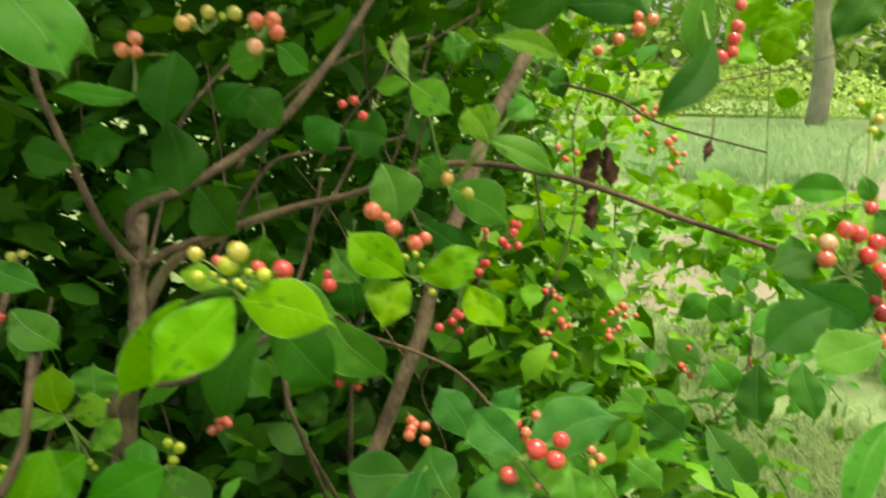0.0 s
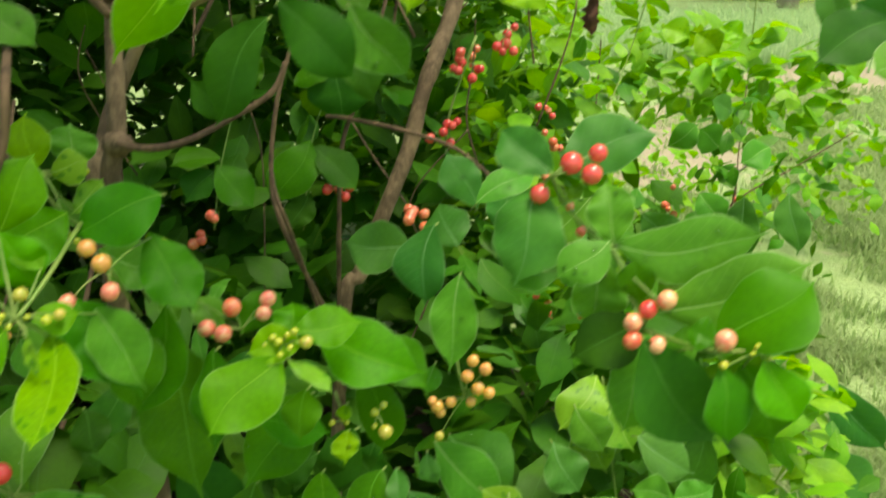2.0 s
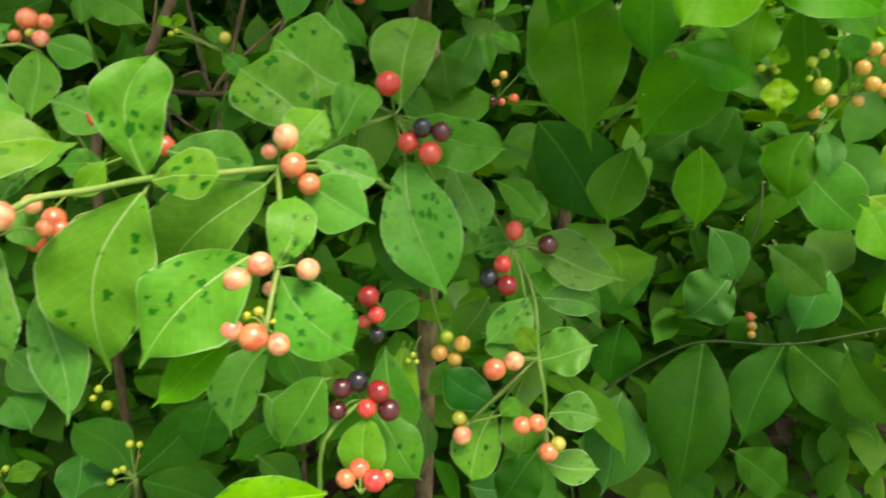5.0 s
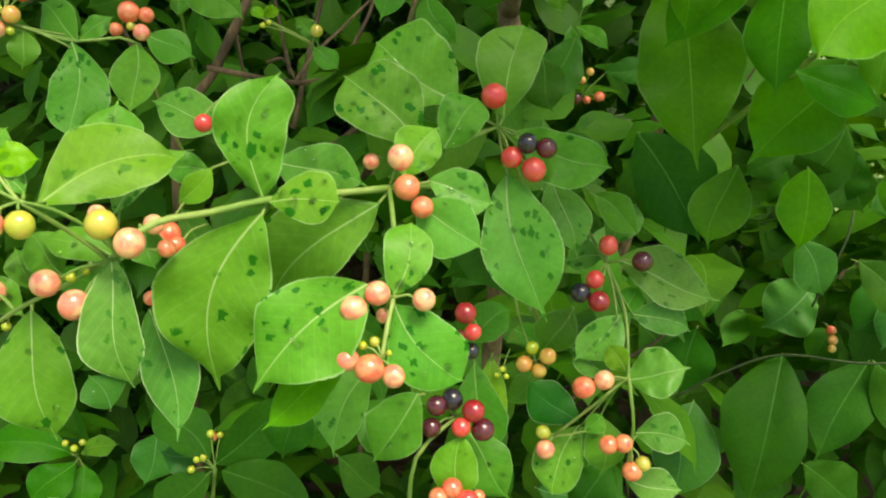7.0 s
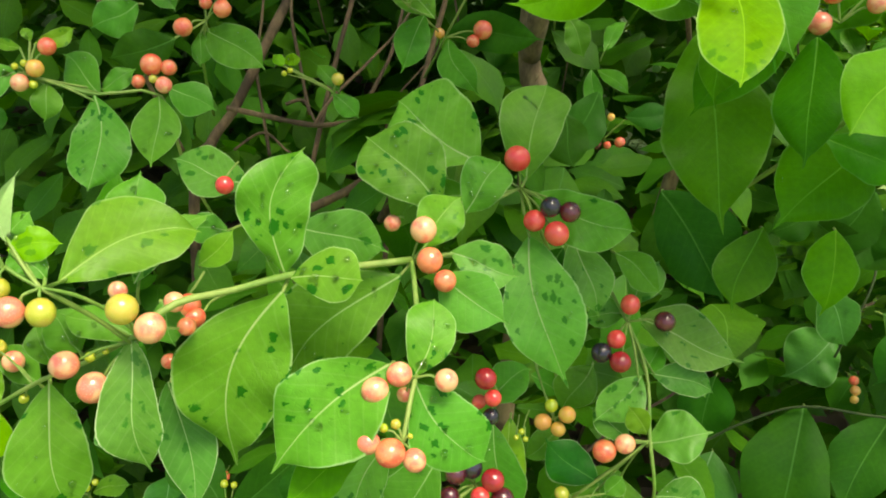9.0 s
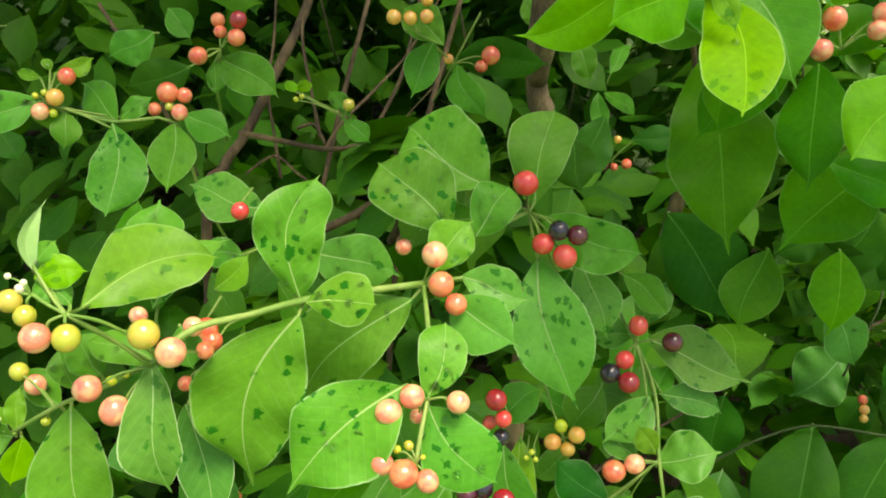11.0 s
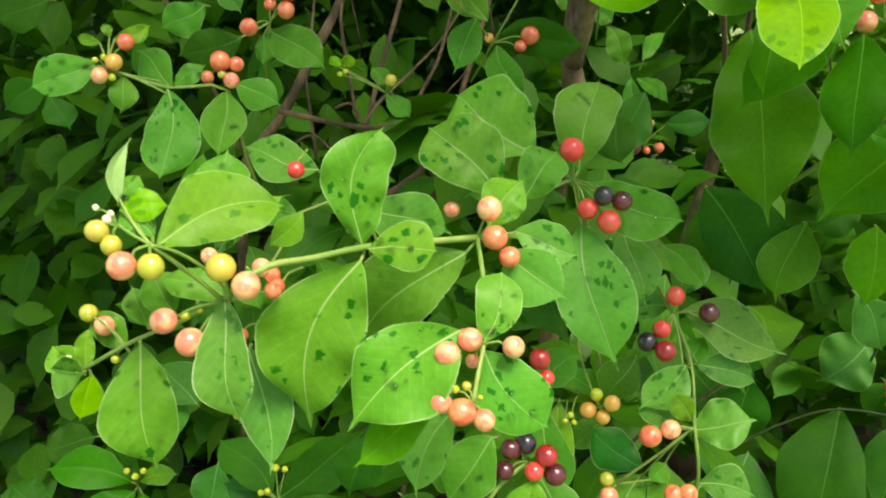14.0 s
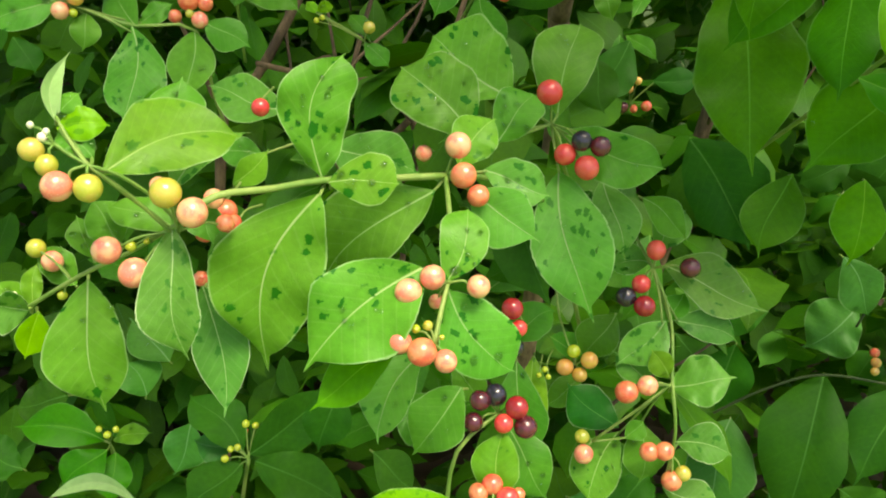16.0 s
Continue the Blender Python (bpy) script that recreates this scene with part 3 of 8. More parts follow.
branch(SHRUBS["right"], [(0.3937, 1.1316, 0.6342), (0.4596, 1.1484, 0.6894), (0.5337, 1.1593, 0.7292), (0.6244, 1.1737, 0.7809)], 1.6, 0.8)
branch(SHRUBS["right"], [(0.4513, 1.1404, 0.6660), (0.4580, 1.1735, 0.7592), (0.4696, 1.2037, 0.8447)], 1.2, 0.7)
branch(SHRUBS["right"], [(0.4440, 1.1077, -0.0100), (0.4345, 1.0936, 0.1688), (0.4281, 1.0963, 0.3922), (0.4090, 1.1272, 0.5648), (0.3937, 1.1316, 0.6342)], 1.8, 1.2)
branch(SHRUBS["right"], [(0.2813, 1.2250, -0.0100), (0.3088, 1.2150, 0.1951), (0.3268, 1.1864, 0.4289), (0.3737, 1.1343, 0.5685), (0.4335, 1.1311, 0.6498), (0.4500, 1.1465, 0.7223)], 1.8, 1.2)
branch(SHRUBS["right"], [(0.1725, 1.2874, -0.0100), (0.1931, 1.2731, 0.1619), (0.2077, 1.2776, 0.3772), (0.2558, 1.3176, 0.5653), (0.2948, 1.4061, 0.7411), (0.3152, 1.4867, 0.8798)], 1.8, 1.2)

tw = twig(SHRUBS["main"], "sprig with lime leaves round a cluster of yellow green berries", [(-0.0692, 0.2643, 1.0302), (-0.0742, 0.2899, 1.0211), (-0.0817, 0.3281, 1.0081), (-0.0918, 0.3853, 0.9889)], 0.8)
leaf(tw, (-0.0690, 0.2603, 1.0282), (-0.0931, 0.2448, 1.0019), 0.0219, (0.19, -0.92, 0.36), "lime", waist=0.5, lean=0.02)
leaf(tw, (-0.0914, 0.2801, 1.0224), (-0.1184, 0.2769, 0.9854), 0.0200, (0.16, -0.99, -0.03), "lime", (-0.0693, 0.2646, 1.0301), waist=0.5, lean=-0.06)
leaf(tw, (-0.0671, 0.2620, 1.0270), (-0.0349, 0.2611, 1.0187), 0.0198, (0.05, -0.91, 0.41), "lime", (-0.0693, 0.2646, 1.0301))
leaf(tw, (-0.0683, 0.2737, 1.0295), (-0.0368, 0.2827, 1.0153), 0.0197, (0.36, -0.90, 0.23), "mature", (-0.0693, 0.2646, 1.0301))
leaf(tw, (-0.0717, 0.3219, 1.0014), (-0.0437, 0.3158, 0.9752), 0.0241, (0.12, -0.94, 0.32), "dark")
leaf(tw, (-0.0464, 0.3314, 0.9995), (-0.0240, 0.3308, 0.9729), 0.0215, (0.13, -0.98, 0.13), "mature")
leaf(tw, (-0.0774, 0.3327, 0.9949), (-0.0967, 0.3232, 0.9546), 0.0204, (0.06, -0.98, 0.20), "dark", lean=0.06)
leaf(tw, (-0.0728, 0.2673, 1.0302), (-0.0924, 0.2774, 1.0336), 0.0095, (-0.20, -0.65, 0.73), "young", (-0.0693, 0.2646, 1.0301))
leaf(tw, (-0.0585, 0.3652, 0.9906), (-0.0376, 0.3582, 0.9574), 0.0212, (0.40, -0.82, 0.42), "dark")
berry(tw, (-0.0817, 0.2652, 1.0419), 2.6, "yellow", (-0.0693, 0.2646, 1.0301))
berry(tw, (-0.0670, 0.2627, 1.0432), 3.5, "yellow", (-0.0693, 0.2646, 1.0301))
berry(tw, (-0.0704, 0.2627, 1.0387), 3.3, "ygreen", (-0.0693, 0.2646, 1.0301))
berry(tw, (-0.0804, 0.2619, 1.0349), 2.4, "ygreen", (-0.0693, 0.2646, 1.0301))
berry(tw, (-0.0587, 0.2620, 1.0356), 2.4, "ygreen", (-0.0693, 0.2646, 1.0301))
berry(tw, (-0.0767, 0.2736, 1.0375), 2.1, "orange", (-0.0693, 0.2646, 1.0301))
berry(tw, (-0.0640, 0.2775, 1.0344), 2.5, "red", (-0.0693, 0.2646, 1.0301))
berry(tw, (-0.0624, 0.3113, 1.0255), 4.0, "red", (-0.0693, 0.2646, 1.0301))
berry(tw, (-0.0456, 0.3198, 1.0172), 2.9, "red")
berry(tw, (-0.0716, 0.2598, 1.0337), 1.3, "ygreen", (-0.0693, 0.2646, 1.0301))
berry(tw, (-0.0670, 0.2598, 1.0337), 1.5, "ygreen", (-0.0693, 0.2646, 1.0301))
berry(tw, (-0.0635, 0.2614, 1.0367), 1.3, "ygreen", (-0.0693, 0.2646, 1.0301))
berry(tw, (-0.0750, 0.2612, 1.0360), 1.1, "ygreen", (-0.0693, 0.2646, 1.0301))
berry(tw, (-0.0649, 0.2586, 1.0325), 1.1, "ygreen", (-0.0693, 0.2646, 1.0301))

tw = twig(SHRUBS["main"], "sprig with four lime leaves and small buds", [(-0.0136, 0.3370, 1.0164), (-0.0119, 0.3590, 1.0092), (-0.0110, 0.4074, 0.9952)], 0.7)
leaf(tw, (-0.0161, 0.3351, 1.0171), (-0.0404, 0.3343, 1.0373), 0.0197, (0.23, -0.94, 0.24), "lime")
leaf(tw, (-0.0147, 0.3348, 1.0155), (-0.0258, 0.3208, 0.9982), 0.0204, (-0.05, -0.76, 0.65), "lime")
leaf(tw, (-0.0100, 0.3350, 1.0169), (0.0180, 0.3374, 1.0278), 0.0169, (-0.04, -0.95, 0.30), "lime", (-0.0136, 0.3370, 1.0164))
leaf(tw, (0.0100, 0.3345, 1.0141), (0.0258, 0.3210, 0.9988), 0.0146, (-0.31, -0.85, 0.42), "lime", (-0.0136, 0.3370, 1.0164))
leaf(tw, (-0.0202, 0.3404, 1.0181), (-0.0356, 0.3481, 1.0060), 0.0093, (-0.39, -0.92, -0.09), "young", (-0.0136, 0.3370, 1.0164))
berry(tw, (-0.0116, 0.3370, 1.0262), 1.4, "ygreen", (-0.0136, 0.3370, 1.0164))
berry(tw, (-0.0156, 0.3368, 1.0250), 1.4, "ygreen", (-0.0136, 0.3370, 1.0164))
berry(tw, (-0.0045, 0.3337, 1.0107), 1.7, "ygreen", (-0.0136, 0.3370, 1.0164))
berry(tw, (-0.0092, 0.3360, 1.0215), 1.2, "ygreen", (-0.0136, 0.3370, 1.0164))
berry(tw, (-0.0343, 0.3952, 1.0348), 4.4, "orange", (-0.0237, 0.4023, 1.0178))
berry(tw, (-0.0286, 0.3999, 1.0310), 2.8, "orange", (-0.0237, 0.4023, 1.0178))
berry(tw, (-0.0242, 0.3938, 1.0270), 4.1, "orange", (-0.0237, 0.4023, 1.0178))
berry(tw, (-0.0135, 0.3925, 1.0193), 4.1, "orange", (-0.0237, 0.4023, 1.0178))
berry(tw, (-0.0088, 0.3934, 1.0217), 3.3, "orange", (-0.0237, 0.4023, 1.0178))
leaf(tw, (-0.0323, 0.4316, 1.0543), (-0.0237, 0.4151, 1.0248), 0.0273, (0.03, -0.87, 0.49), "mature")
leaf(tw, (0.0017, 0.4512, 1.0402), (0.0366, 0.4466, 1.0182), 0.0254, (0.11, -0.92, 0.37), "mature")
leaf(tw, (-0.0107, 0.4457, 1.0189), (0.0240, 0.4521, 1.0010), 0.0209, (0.28, -0.94, 0.20), "dark")
leaf(tw, (-0.0586, 0.4304, 1.0088), (-0.0435, 0.4264, 0.9896), 0.0178, (0.13, -0.94, 0.30), "mature")
stem(tw, [(0.0351, 0.4458, 1.0768), (0.0209, 0.4350, 1.0615), (0.0076, 0.4354, 1.0467), (0.0018, 0.4479, 1.0250)], 0.8)
berry(tw, (0.0023, 0.4352, 1.0456), 3.6, "yorange", (0.0076, 0.4354, 1.0467))
berry(tw, (0.0130, 0.4337, 1.0380), 3.6, "yellow", (0.0076, 0.4354, 1.0467))
leaf(tw, (0.0223, 0.4251, 1.0672), (0.0608, 0.4313, 1.0484), 0.0162, (0.31, -0.89, 0.34), "mature", (0.0076, 0.4354, 1.0467))
leaf(tw, (0.0237, 0.4243, 1.0649), (0.0117, 0.4386, 1.0838), 0.0217, (-0.32, -0.84, 0.43), "young", (0.0076, 0.4354, 1.0467))
leaf(tw, (0.0335, 0.4450, 1.0762), (0.0498, 0.4575, 1.0869), 0.0145, (0.22, -0.78, 0.58), "mature")
leaf(tw, (-0.0134, 0.4409, 1.0550), (0.0048, 0.4381, 1.0417), 0.0172, (-0.08, -0.99, 0.10), "mature", (0.0076, 0.4354, 1.0467))
stem(tw, [(-0.0162, 0.4082, 1.0964), (-0.0082, 0.4161, 1.0839), (-0.0027, 0.4242, 1.0596), (0.0017, 0.4414, 1.0414)], 0.8)
leaf(tw, (-0.0157, 0.4082, 1.0958), (0.0035, 0.3949, 1.0815), 0.0186, (-0.35, -0.87, 0.34), "young")
leaf(tw, (-0.0165, 0.4081, 1.0961), (-0.0335, 0.4074, 1.0929), 0.0094, (0.04, -1.00, 0.02), "young")
leaf(tw, (-0.0170, 0.4086, 1.0983), (-0.0203, 0.4239, 1.1224), 0.0085, (0.14, -0.83, 0.54), "young")
leaf(tw, (-0.0258, 0.4102, 1.1058), (-0.0327, 0.4233, 1.1197), 0.0037, (-0.31, -0.76, 0.57), "young", (-0.0162, 0.4082, 1.0964))
berry(tw, (-0.0672, 0.5581, 1.0802), 3.0, "red")
berry(tw, (-0.0597, 0.5586, 1.0828), 3.4, "red")
berry(tw, (-0.0536, 0.5564, 1.0725), 3.4, "red")
leaf(tw, (0.0142, 0.4634, 1.1156), (-0.0012, 0.4627, 1.1125), 0.0176, (-0.00, -0.98, 0.21), "mature")
leaf(tw, (0.0266, 0.4640, 1.1186), (0.0682, 0.4723, 1.1097), 0.0134, (0.24, -0.93, 0.26), "young")
leaf(tw, (0.0204, 0.4640, 1.1186), (0.0051, 0.4750, 1.1221), 0.0119, (-0.58, -0.82, 0.03), "young")
berry(tw, (0.0750, 0.8680, 0.9330), 6.2, "red")
berry(tw, (0.0762, 0.8700, 0.9420), 5.0, "red")

tw = twig(SHRUBS["main"], "stem tips with peach berries and leaves darkened for canopy shade", [(-0.0859, 0.3924, 1.1183), (-0.0940, 0.4332, 1.1179), (-0.1078, 0.5170, 1.1274), (-0.1170, 0.6238, 1.1490)], 0.6)
berry(tw, (-0.0864, 0.3936, 1.1241), 3.9, "orange", (-0.0904, 0.4102, 1.1058))
berry(tw, (-0.0786, 0.3937, 1.1244), 3.9, "orange", (-0.0904, 0.4102, 1.1058))
berry(tw, (-0.0767, 0.3925, 1.1188), 3.7, "orange", (-0.0904, 0.4102, 1.1058))
berry(tw, (-0.0869, 0.3911, 1.1124), 3.9, "peach", (-0.0904, 0.4102, 1.1058))
berry(tw, (-0.1266, 0.4140, 1.1241), 3.8, "yorange", (-0.1165, 0.4130, 1.1192))
berry(tw, (-0.1143, 0.4152, 1.1294), 3.3, "yellow", (-0.1165, 0.4130, 1.1192))
berry(tw, (-0.1014, 0.4151, 1.1289), 3.6, "yellow", (-0.1165, 0.4130, 1.1192))
berry(tw, (-0.1069, 0.4147, 1.1273), 1.9, "ygreen", (-0.1165, 0.4130, 1.1192))
berry(tw, (-0.1264, 0.4248, 1.1263), 3.1, "yorange", (-0.1165, 0.4130, 1.1192))
berry(tw, (-0.1599, 0.4216, 1.1117), 3.9, "orange", (-0.1584, 0.4313, 1.1089))
berry(tw, (-0.1537, 0.4229, 1.1175), 3.7, "orange", (-0.1584, 0.4313, 1.1089))
berry(tw, (-0.1532, 0.4215, 1.1109), 3.4, "orange", (-0.1584, 0.4313, 1.1089))
leaf(tw, (-0.1677, 0.3149, 1.1386), (-0.1378, 0.3066, 1.0993), 0.0333, (0.00, -0.50, 1.00), "mature")
leaf(tw, (-0.1737, 0.3559, 1.1392), (-0.1422, 0.3491, 1.1072), 0.0177, (0.28, -0.84, 0.46), "mature")
leaf(tw, (-0.1481, 0.4067, 1.0897), (-0.1811, 0.3869, 1.0927), 0.0102, (0.52, -0.85, 0.05), "mature", (-0.1584, 0.4313, 1.1089))
leaf(tw, (-0.1302, 0.4113, 1.1112), (-0.1323, 0.3929, 1.0729), 0.0283, (0.09, -0.90, 0.43), "dark", (-0.1584, 0.4313, 1.1089))
leaf(tw, (-0.1363, 0.4143, 1.0770), (-0.1280, 0.3965, 1.0413), 0.0264, (0.08, -0.88, 0.46), "dark")
leaf(tw, (-0.0906, 0.4319, 1.1117), (-0.1134, 0.4409, 1.1062), 0.0194, (-0.35, -0.93, -0.06), "mature")
leaf(tw, (-0.0848, 0.4325, 1.1145), (-0.0681, 0.4296, 1.1010), 0.0151, (-0.09, -0.99, 0.09), "mature")
# the dark tone puts the shade overhead into the leaf colour
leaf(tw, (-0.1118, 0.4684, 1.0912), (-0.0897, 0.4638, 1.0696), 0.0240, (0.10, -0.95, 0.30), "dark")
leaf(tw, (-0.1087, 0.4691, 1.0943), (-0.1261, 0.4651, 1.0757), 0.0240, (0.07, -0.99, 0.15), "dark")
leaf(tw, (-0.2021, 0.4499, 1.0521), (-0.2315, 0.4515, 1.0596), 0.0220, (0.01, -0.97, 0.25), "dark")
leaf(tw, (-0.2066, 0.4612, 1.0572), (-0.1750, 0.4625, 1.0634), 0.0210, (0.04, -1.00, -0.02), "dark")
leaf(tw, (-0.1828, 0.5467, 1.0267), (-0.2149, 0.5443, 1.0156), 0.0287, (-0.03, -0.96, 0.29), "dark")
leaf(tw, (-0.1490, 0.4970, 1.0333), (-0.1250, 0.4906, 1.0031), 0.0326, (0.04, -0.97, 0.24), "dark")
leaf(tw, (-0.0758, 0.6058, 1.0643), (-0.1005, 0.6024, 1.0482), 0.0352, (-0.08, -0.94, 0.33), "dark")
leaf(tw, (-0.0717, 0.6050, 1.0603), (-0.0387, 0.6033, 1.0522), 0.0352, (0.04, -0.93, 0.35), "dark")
leaf(tw, (-0.1889, 0.3465, 0.9988), (-0.1671, 0.3432, 0.9831), 0.0188, (0.30, -0.75, 0.58), "mature")
berry(tw, (-0.1938, 0.3459, 0.9959), 2.2, "red")
leaf(tw, (-0.2251, 0.3928, 1.0111), (-0.1947, 0.3900, 0.9976), 0.0158, (0.22, -0.74, 0.64), "mature")
berry(tw, (-0.2099, 0.3905, 1.0131), 2.5, "yellow")
berry(tw, (-0.2044, 0.3907, 1.0144), 2.2, "yellow")
leaf(tw, (-0.2177, 0.5227, 1.1542), (-0.2555, 0.5184, 1.1341), 0.0196, (0.22, -0.96, -0.20), "mature")
leaf(tw, (0.0810, 0.5227, 1.1542), (0.0330, 0.5177, 1.1307), 0.0261, (0.12, -0.99, -0.03), "dark")
leaf(tw, (0.0749, 0.5250, 1.1412), (0.1304, 0.5235, 1.1344), 0.0264, (-0.00, -0.98, 0.18), "dark")
leaf(tw, (0.1280, 0.4187, 1.1461), (0.1253, 0.4090, 1.1004), 0.0157, (-0.33, -0.92, 0.22), "mature")
leaf(tw, (0.1179, 0.3704, 1.1158), (0.0880, 0.3535, 1.0799), 0.0166, (0.15, -0.92, 0.35), "dark", lean=-0.08)
leaf(tw, (0.1894, 0.3763, 1.1391), (0.1684, 0.3707, 1.1125), 0.0188, (-0.31, -0.85, 0.43), "dark")
berry(tw, (0.1523, 0.4367, 1.1343), 2.9, "red", (0.1503, 0.4361, 1.1315))
berry(tw, (0.1503, 0.4344, 1.1236), 3.7, "red", (0.1503, 0.4361, 1.1315))
berry(tw, (0.1486, 0.4331, 1.1174), 3.7, "red", (0.1503, 0.4361, 1.1315))
berry(tw, (0.1480, 0.4318, 1.1111), 3.2, "red", (0.1503, 0.4361, 1.1315))
berry(tw, (0.1419, 0.4312, 1.1083), 3.7, "red", (0.1503, 0.4361, 1.1315))
berry(tw, (0.1188, 0.5184, 1.1341), 3.4, "orange")
berry(tw, (0.1277, 0.5181, 1.1324), 3.8, "orange")
berry(tw, (0.1188, 0.5168, 1.1267), 4.5, "orange")
berry(tw, (0.1282, 0.6187, 1.1248), 4.5, "orange")
berry(tw, (0.1129, 0.6170, 1.1167), 4.1, "orange")
stem(tw, [(0.1165, 0.3709, 1.1137), (0.1315, 0.4373, 1.1371), (0.1532, 0.5248, 1.1643)], 1.0)

tw = twig(SHRUBS["main"], "sprig with a cluster of four bright red berries", [(0.0332, 0.3370, 0.9340), (0.0410, 0.3520, 0.9190), (0.0490, 0.3480, 0.9100), (0.0551, 0.3260, 0.9070)], 0.9)
leaf(tw, (0.0376, 0.3385, 0.9338), (0.0807, 0.3469, 0.9502), 0.0257, (-0.06, -0.81, 0.58), "bluish", (0.0332, 0.3310, 0.9349))
leaf(tw, (0.0348, 0.3413, 0.9329), (0.0139, 0.3572, 0.9503), 0.0214, (-0.23, -0.84, 0.49), "bluish", (0.0332, 0.3310, 0.9349))
leaf(tw, (0.0293, 0.3435, 0.9278), (0.0180, 0.3226, 0.8897), 0.0319, (-0.22, -0.83, 0.52), "bluish", (0.0332, 0.3310, 0.9349))
berry(tw, (0.0409, 0.3342, 0.9391), 4.7, "red", (0.0332, 0.3310, 0.9349))
berry(tw, (0.0518, 0.3353, 0.9431), 3.8, "red", (0.0332, 0.3310, 0.9349))
berry(tw, (0.0493, 0.3329, 0.9349), 4.3, "red", (0.0332, 0.3310, 0.9349))
berry(tw, (0.0292, 0.3367, 0.9255), 4.1, "red", (0.0332, 0.3310, 0.9349))
berry(tw, (0.0422, 0.3369, 0.9201), 1.7, "orange", (0.0332, 0.3310, 0.9349))
berry(tw, (0.0469, 0.3345, 0.9099), 2.2, "orange", (0.0332, 0.3310, 0.9349))
stem(tw, [(0.0551, 0.3200, 0.9094), (0.0574, 0.3287, 0.8884), (0.0655, 0.3401, 0.8635), (0.0777, 0.3760, 0.8108)], 1.1)
leaf(tw, (0.0553, 0.3195, 0.9111), (0.0332, 0.3114, 0.8985), 0.0192, (-0.05, -0.80, 0.60), "mature")
leaf(tw, (0.0574, 0.3198, 0.9097), (0.0548, 0.3364, 0.9330), 0.0194, (-0.25, -0.78, 0.57), "mature", (0.0551, 0.3200, 0.9094))
leaf(tw, (0.0547, 0.3277, 0.9013), (0.0516, 0.3236, 0.8690), 0.0237, (-0.20, -0.97, 0.14), "mature", (0.0551, 0.3200, 0.9094))
leaf(tw, (0.0586, 0.3204, 0.9086), (0.1176, 0.3130, 0.9156), 0.0258, (-0.10, -0.88, 0.46), "mature", (0.0551, 0.3200, 0.9094))
leaf(tw, (0.0671, 0.3108, 0.8883), (0.0648, 0.3138, 0.9065), 0.0154, (-0.22, -0.96, 0.19), "fresh", (0.0551, 0.3200, 0.9094))
leaf(tw, (0.0726, 0.3020, 0.8879), (0.1248, 0.2922, 0.9142), 0.0307, (-0.28, -0.90, 0.33), "mature", (0.0551, 0.3200, 0.9094))
leaf(tw, (0.0866, 0.2776, 0.8864), (0.1175, 0.2737, 0.9122), 0.0336, (-0.54, -0.57, 0.61), "fresh", blunt=0.05)
leaf(tw, (0.0710, 0.3125, 0.8797), (0.0404, 0.3135, 0.8616), 0.0244, (-0.38, -0.70, 0.61), "dark", (0.0551, 0.3200, 0.9094))
leaf(tw, (0.0661, 0.4037, 0.9049), (0.0431, 0.3980, 0.8825), 0.0219, (-0.32, -0.79, 0.53), "mature")
leaf(tw, (0.0013, 0.4179, 0.8739), (-0.0082, 0.4437, 0.8898), 0.0264, (-0.35, -0.58, 0.73), "bluish")
leaf(tw, (0.0167, 0.4804, 0.8757), (-0.0039, 0.4907, 0.9085), 0.0261, (0.20, -0.89, 0.40), "bluish")
leaf(tw, (0.0123, 0.4430, 0.8900), (0.0490, 0.4661, 0.9022), 0.0184, (0.22, -0.71, 0.67), "mature")
stem(tw, [(0.0674, 0.3045, 0.8798), (0.0655, 0.3200, 0.8880), (0.0600, 0.3290, 0.9060)], 0.8)
stem(tw, [(0.0674, 0.3045, 0.8798), (0.0769, 0.2926, 0.8803), (0.0834, 0.2759, 0.8843), (0.0991, 0.2655, 0.8892)], 0.9)
berry(tw, (0.0684, 0.3024, 0.8887), 3.7, "red", (0.0674, 0.3045, 0.8798))
berry(tw, (0.0748, 0.3003, 0.8937), 3.9, "peach", (0.0674, 0.3045, 0.8798))
berry(tw, (0.0625, 0.3009, 0.8838), 3.7, "peach", (0.0674, 0.3045, 0.8798))
berry(tw, (0.0622, 0.2984, 0.8774), 3.7, "orange", (0.0674, 0.3045, 0.8798))
berry(tw, (0.0708, 0.2944, 0.8772), 3.6, "peach", (0.0674, 0.3045, 0.8798))
berry(tw, (0.0865, 0.2694, 0.8914), 3.9, "peach", (0.0838, 0.2720, 0.8856))
berry(tw, (0.0858, 0.2664, 0.8833), 1.6, "ygreen", (0.0838, 0.2720, 0.8856))
berry(tw, (0.0966, 0.2654, 0.8910), 1.2, "ygreen", (0.0991, 0.2654, 0.8889))
berry(tw, (0.1017, 0.2655, 0.8925), 1.2, "ygreen", (0.0991, 0.2654, 0.8889))
berry(tw, (0.1003, 0.2636, 0.8869), 1.0, "ygreen", (0.0991, 0.2654, 0.8889))
berry(tw, (0.0947, 0.2646, 0.8886), 1.0, "ygreen", (0.0991, 0.2654, 0.8889))
berry(tw, (0.0987, 0.2660, 0.8932), 1.0, "yellow", (0.0991, 0.2654, 0.8889))
leaf(tw, (0.0654, 0.2946, 0.8796), (0.0916, 0.2755, 0.8443), 0.0321, (-0.22, -0.93, 0.31), "dark")
leaf(tw, (0.0855, 0.2688, 0.8819), (0.0872, 0.2571, 0.8565), 0.0165, (-0.11, -0.91, 0.40), "fresh", (0.0991, 0.2654, 0.8889))
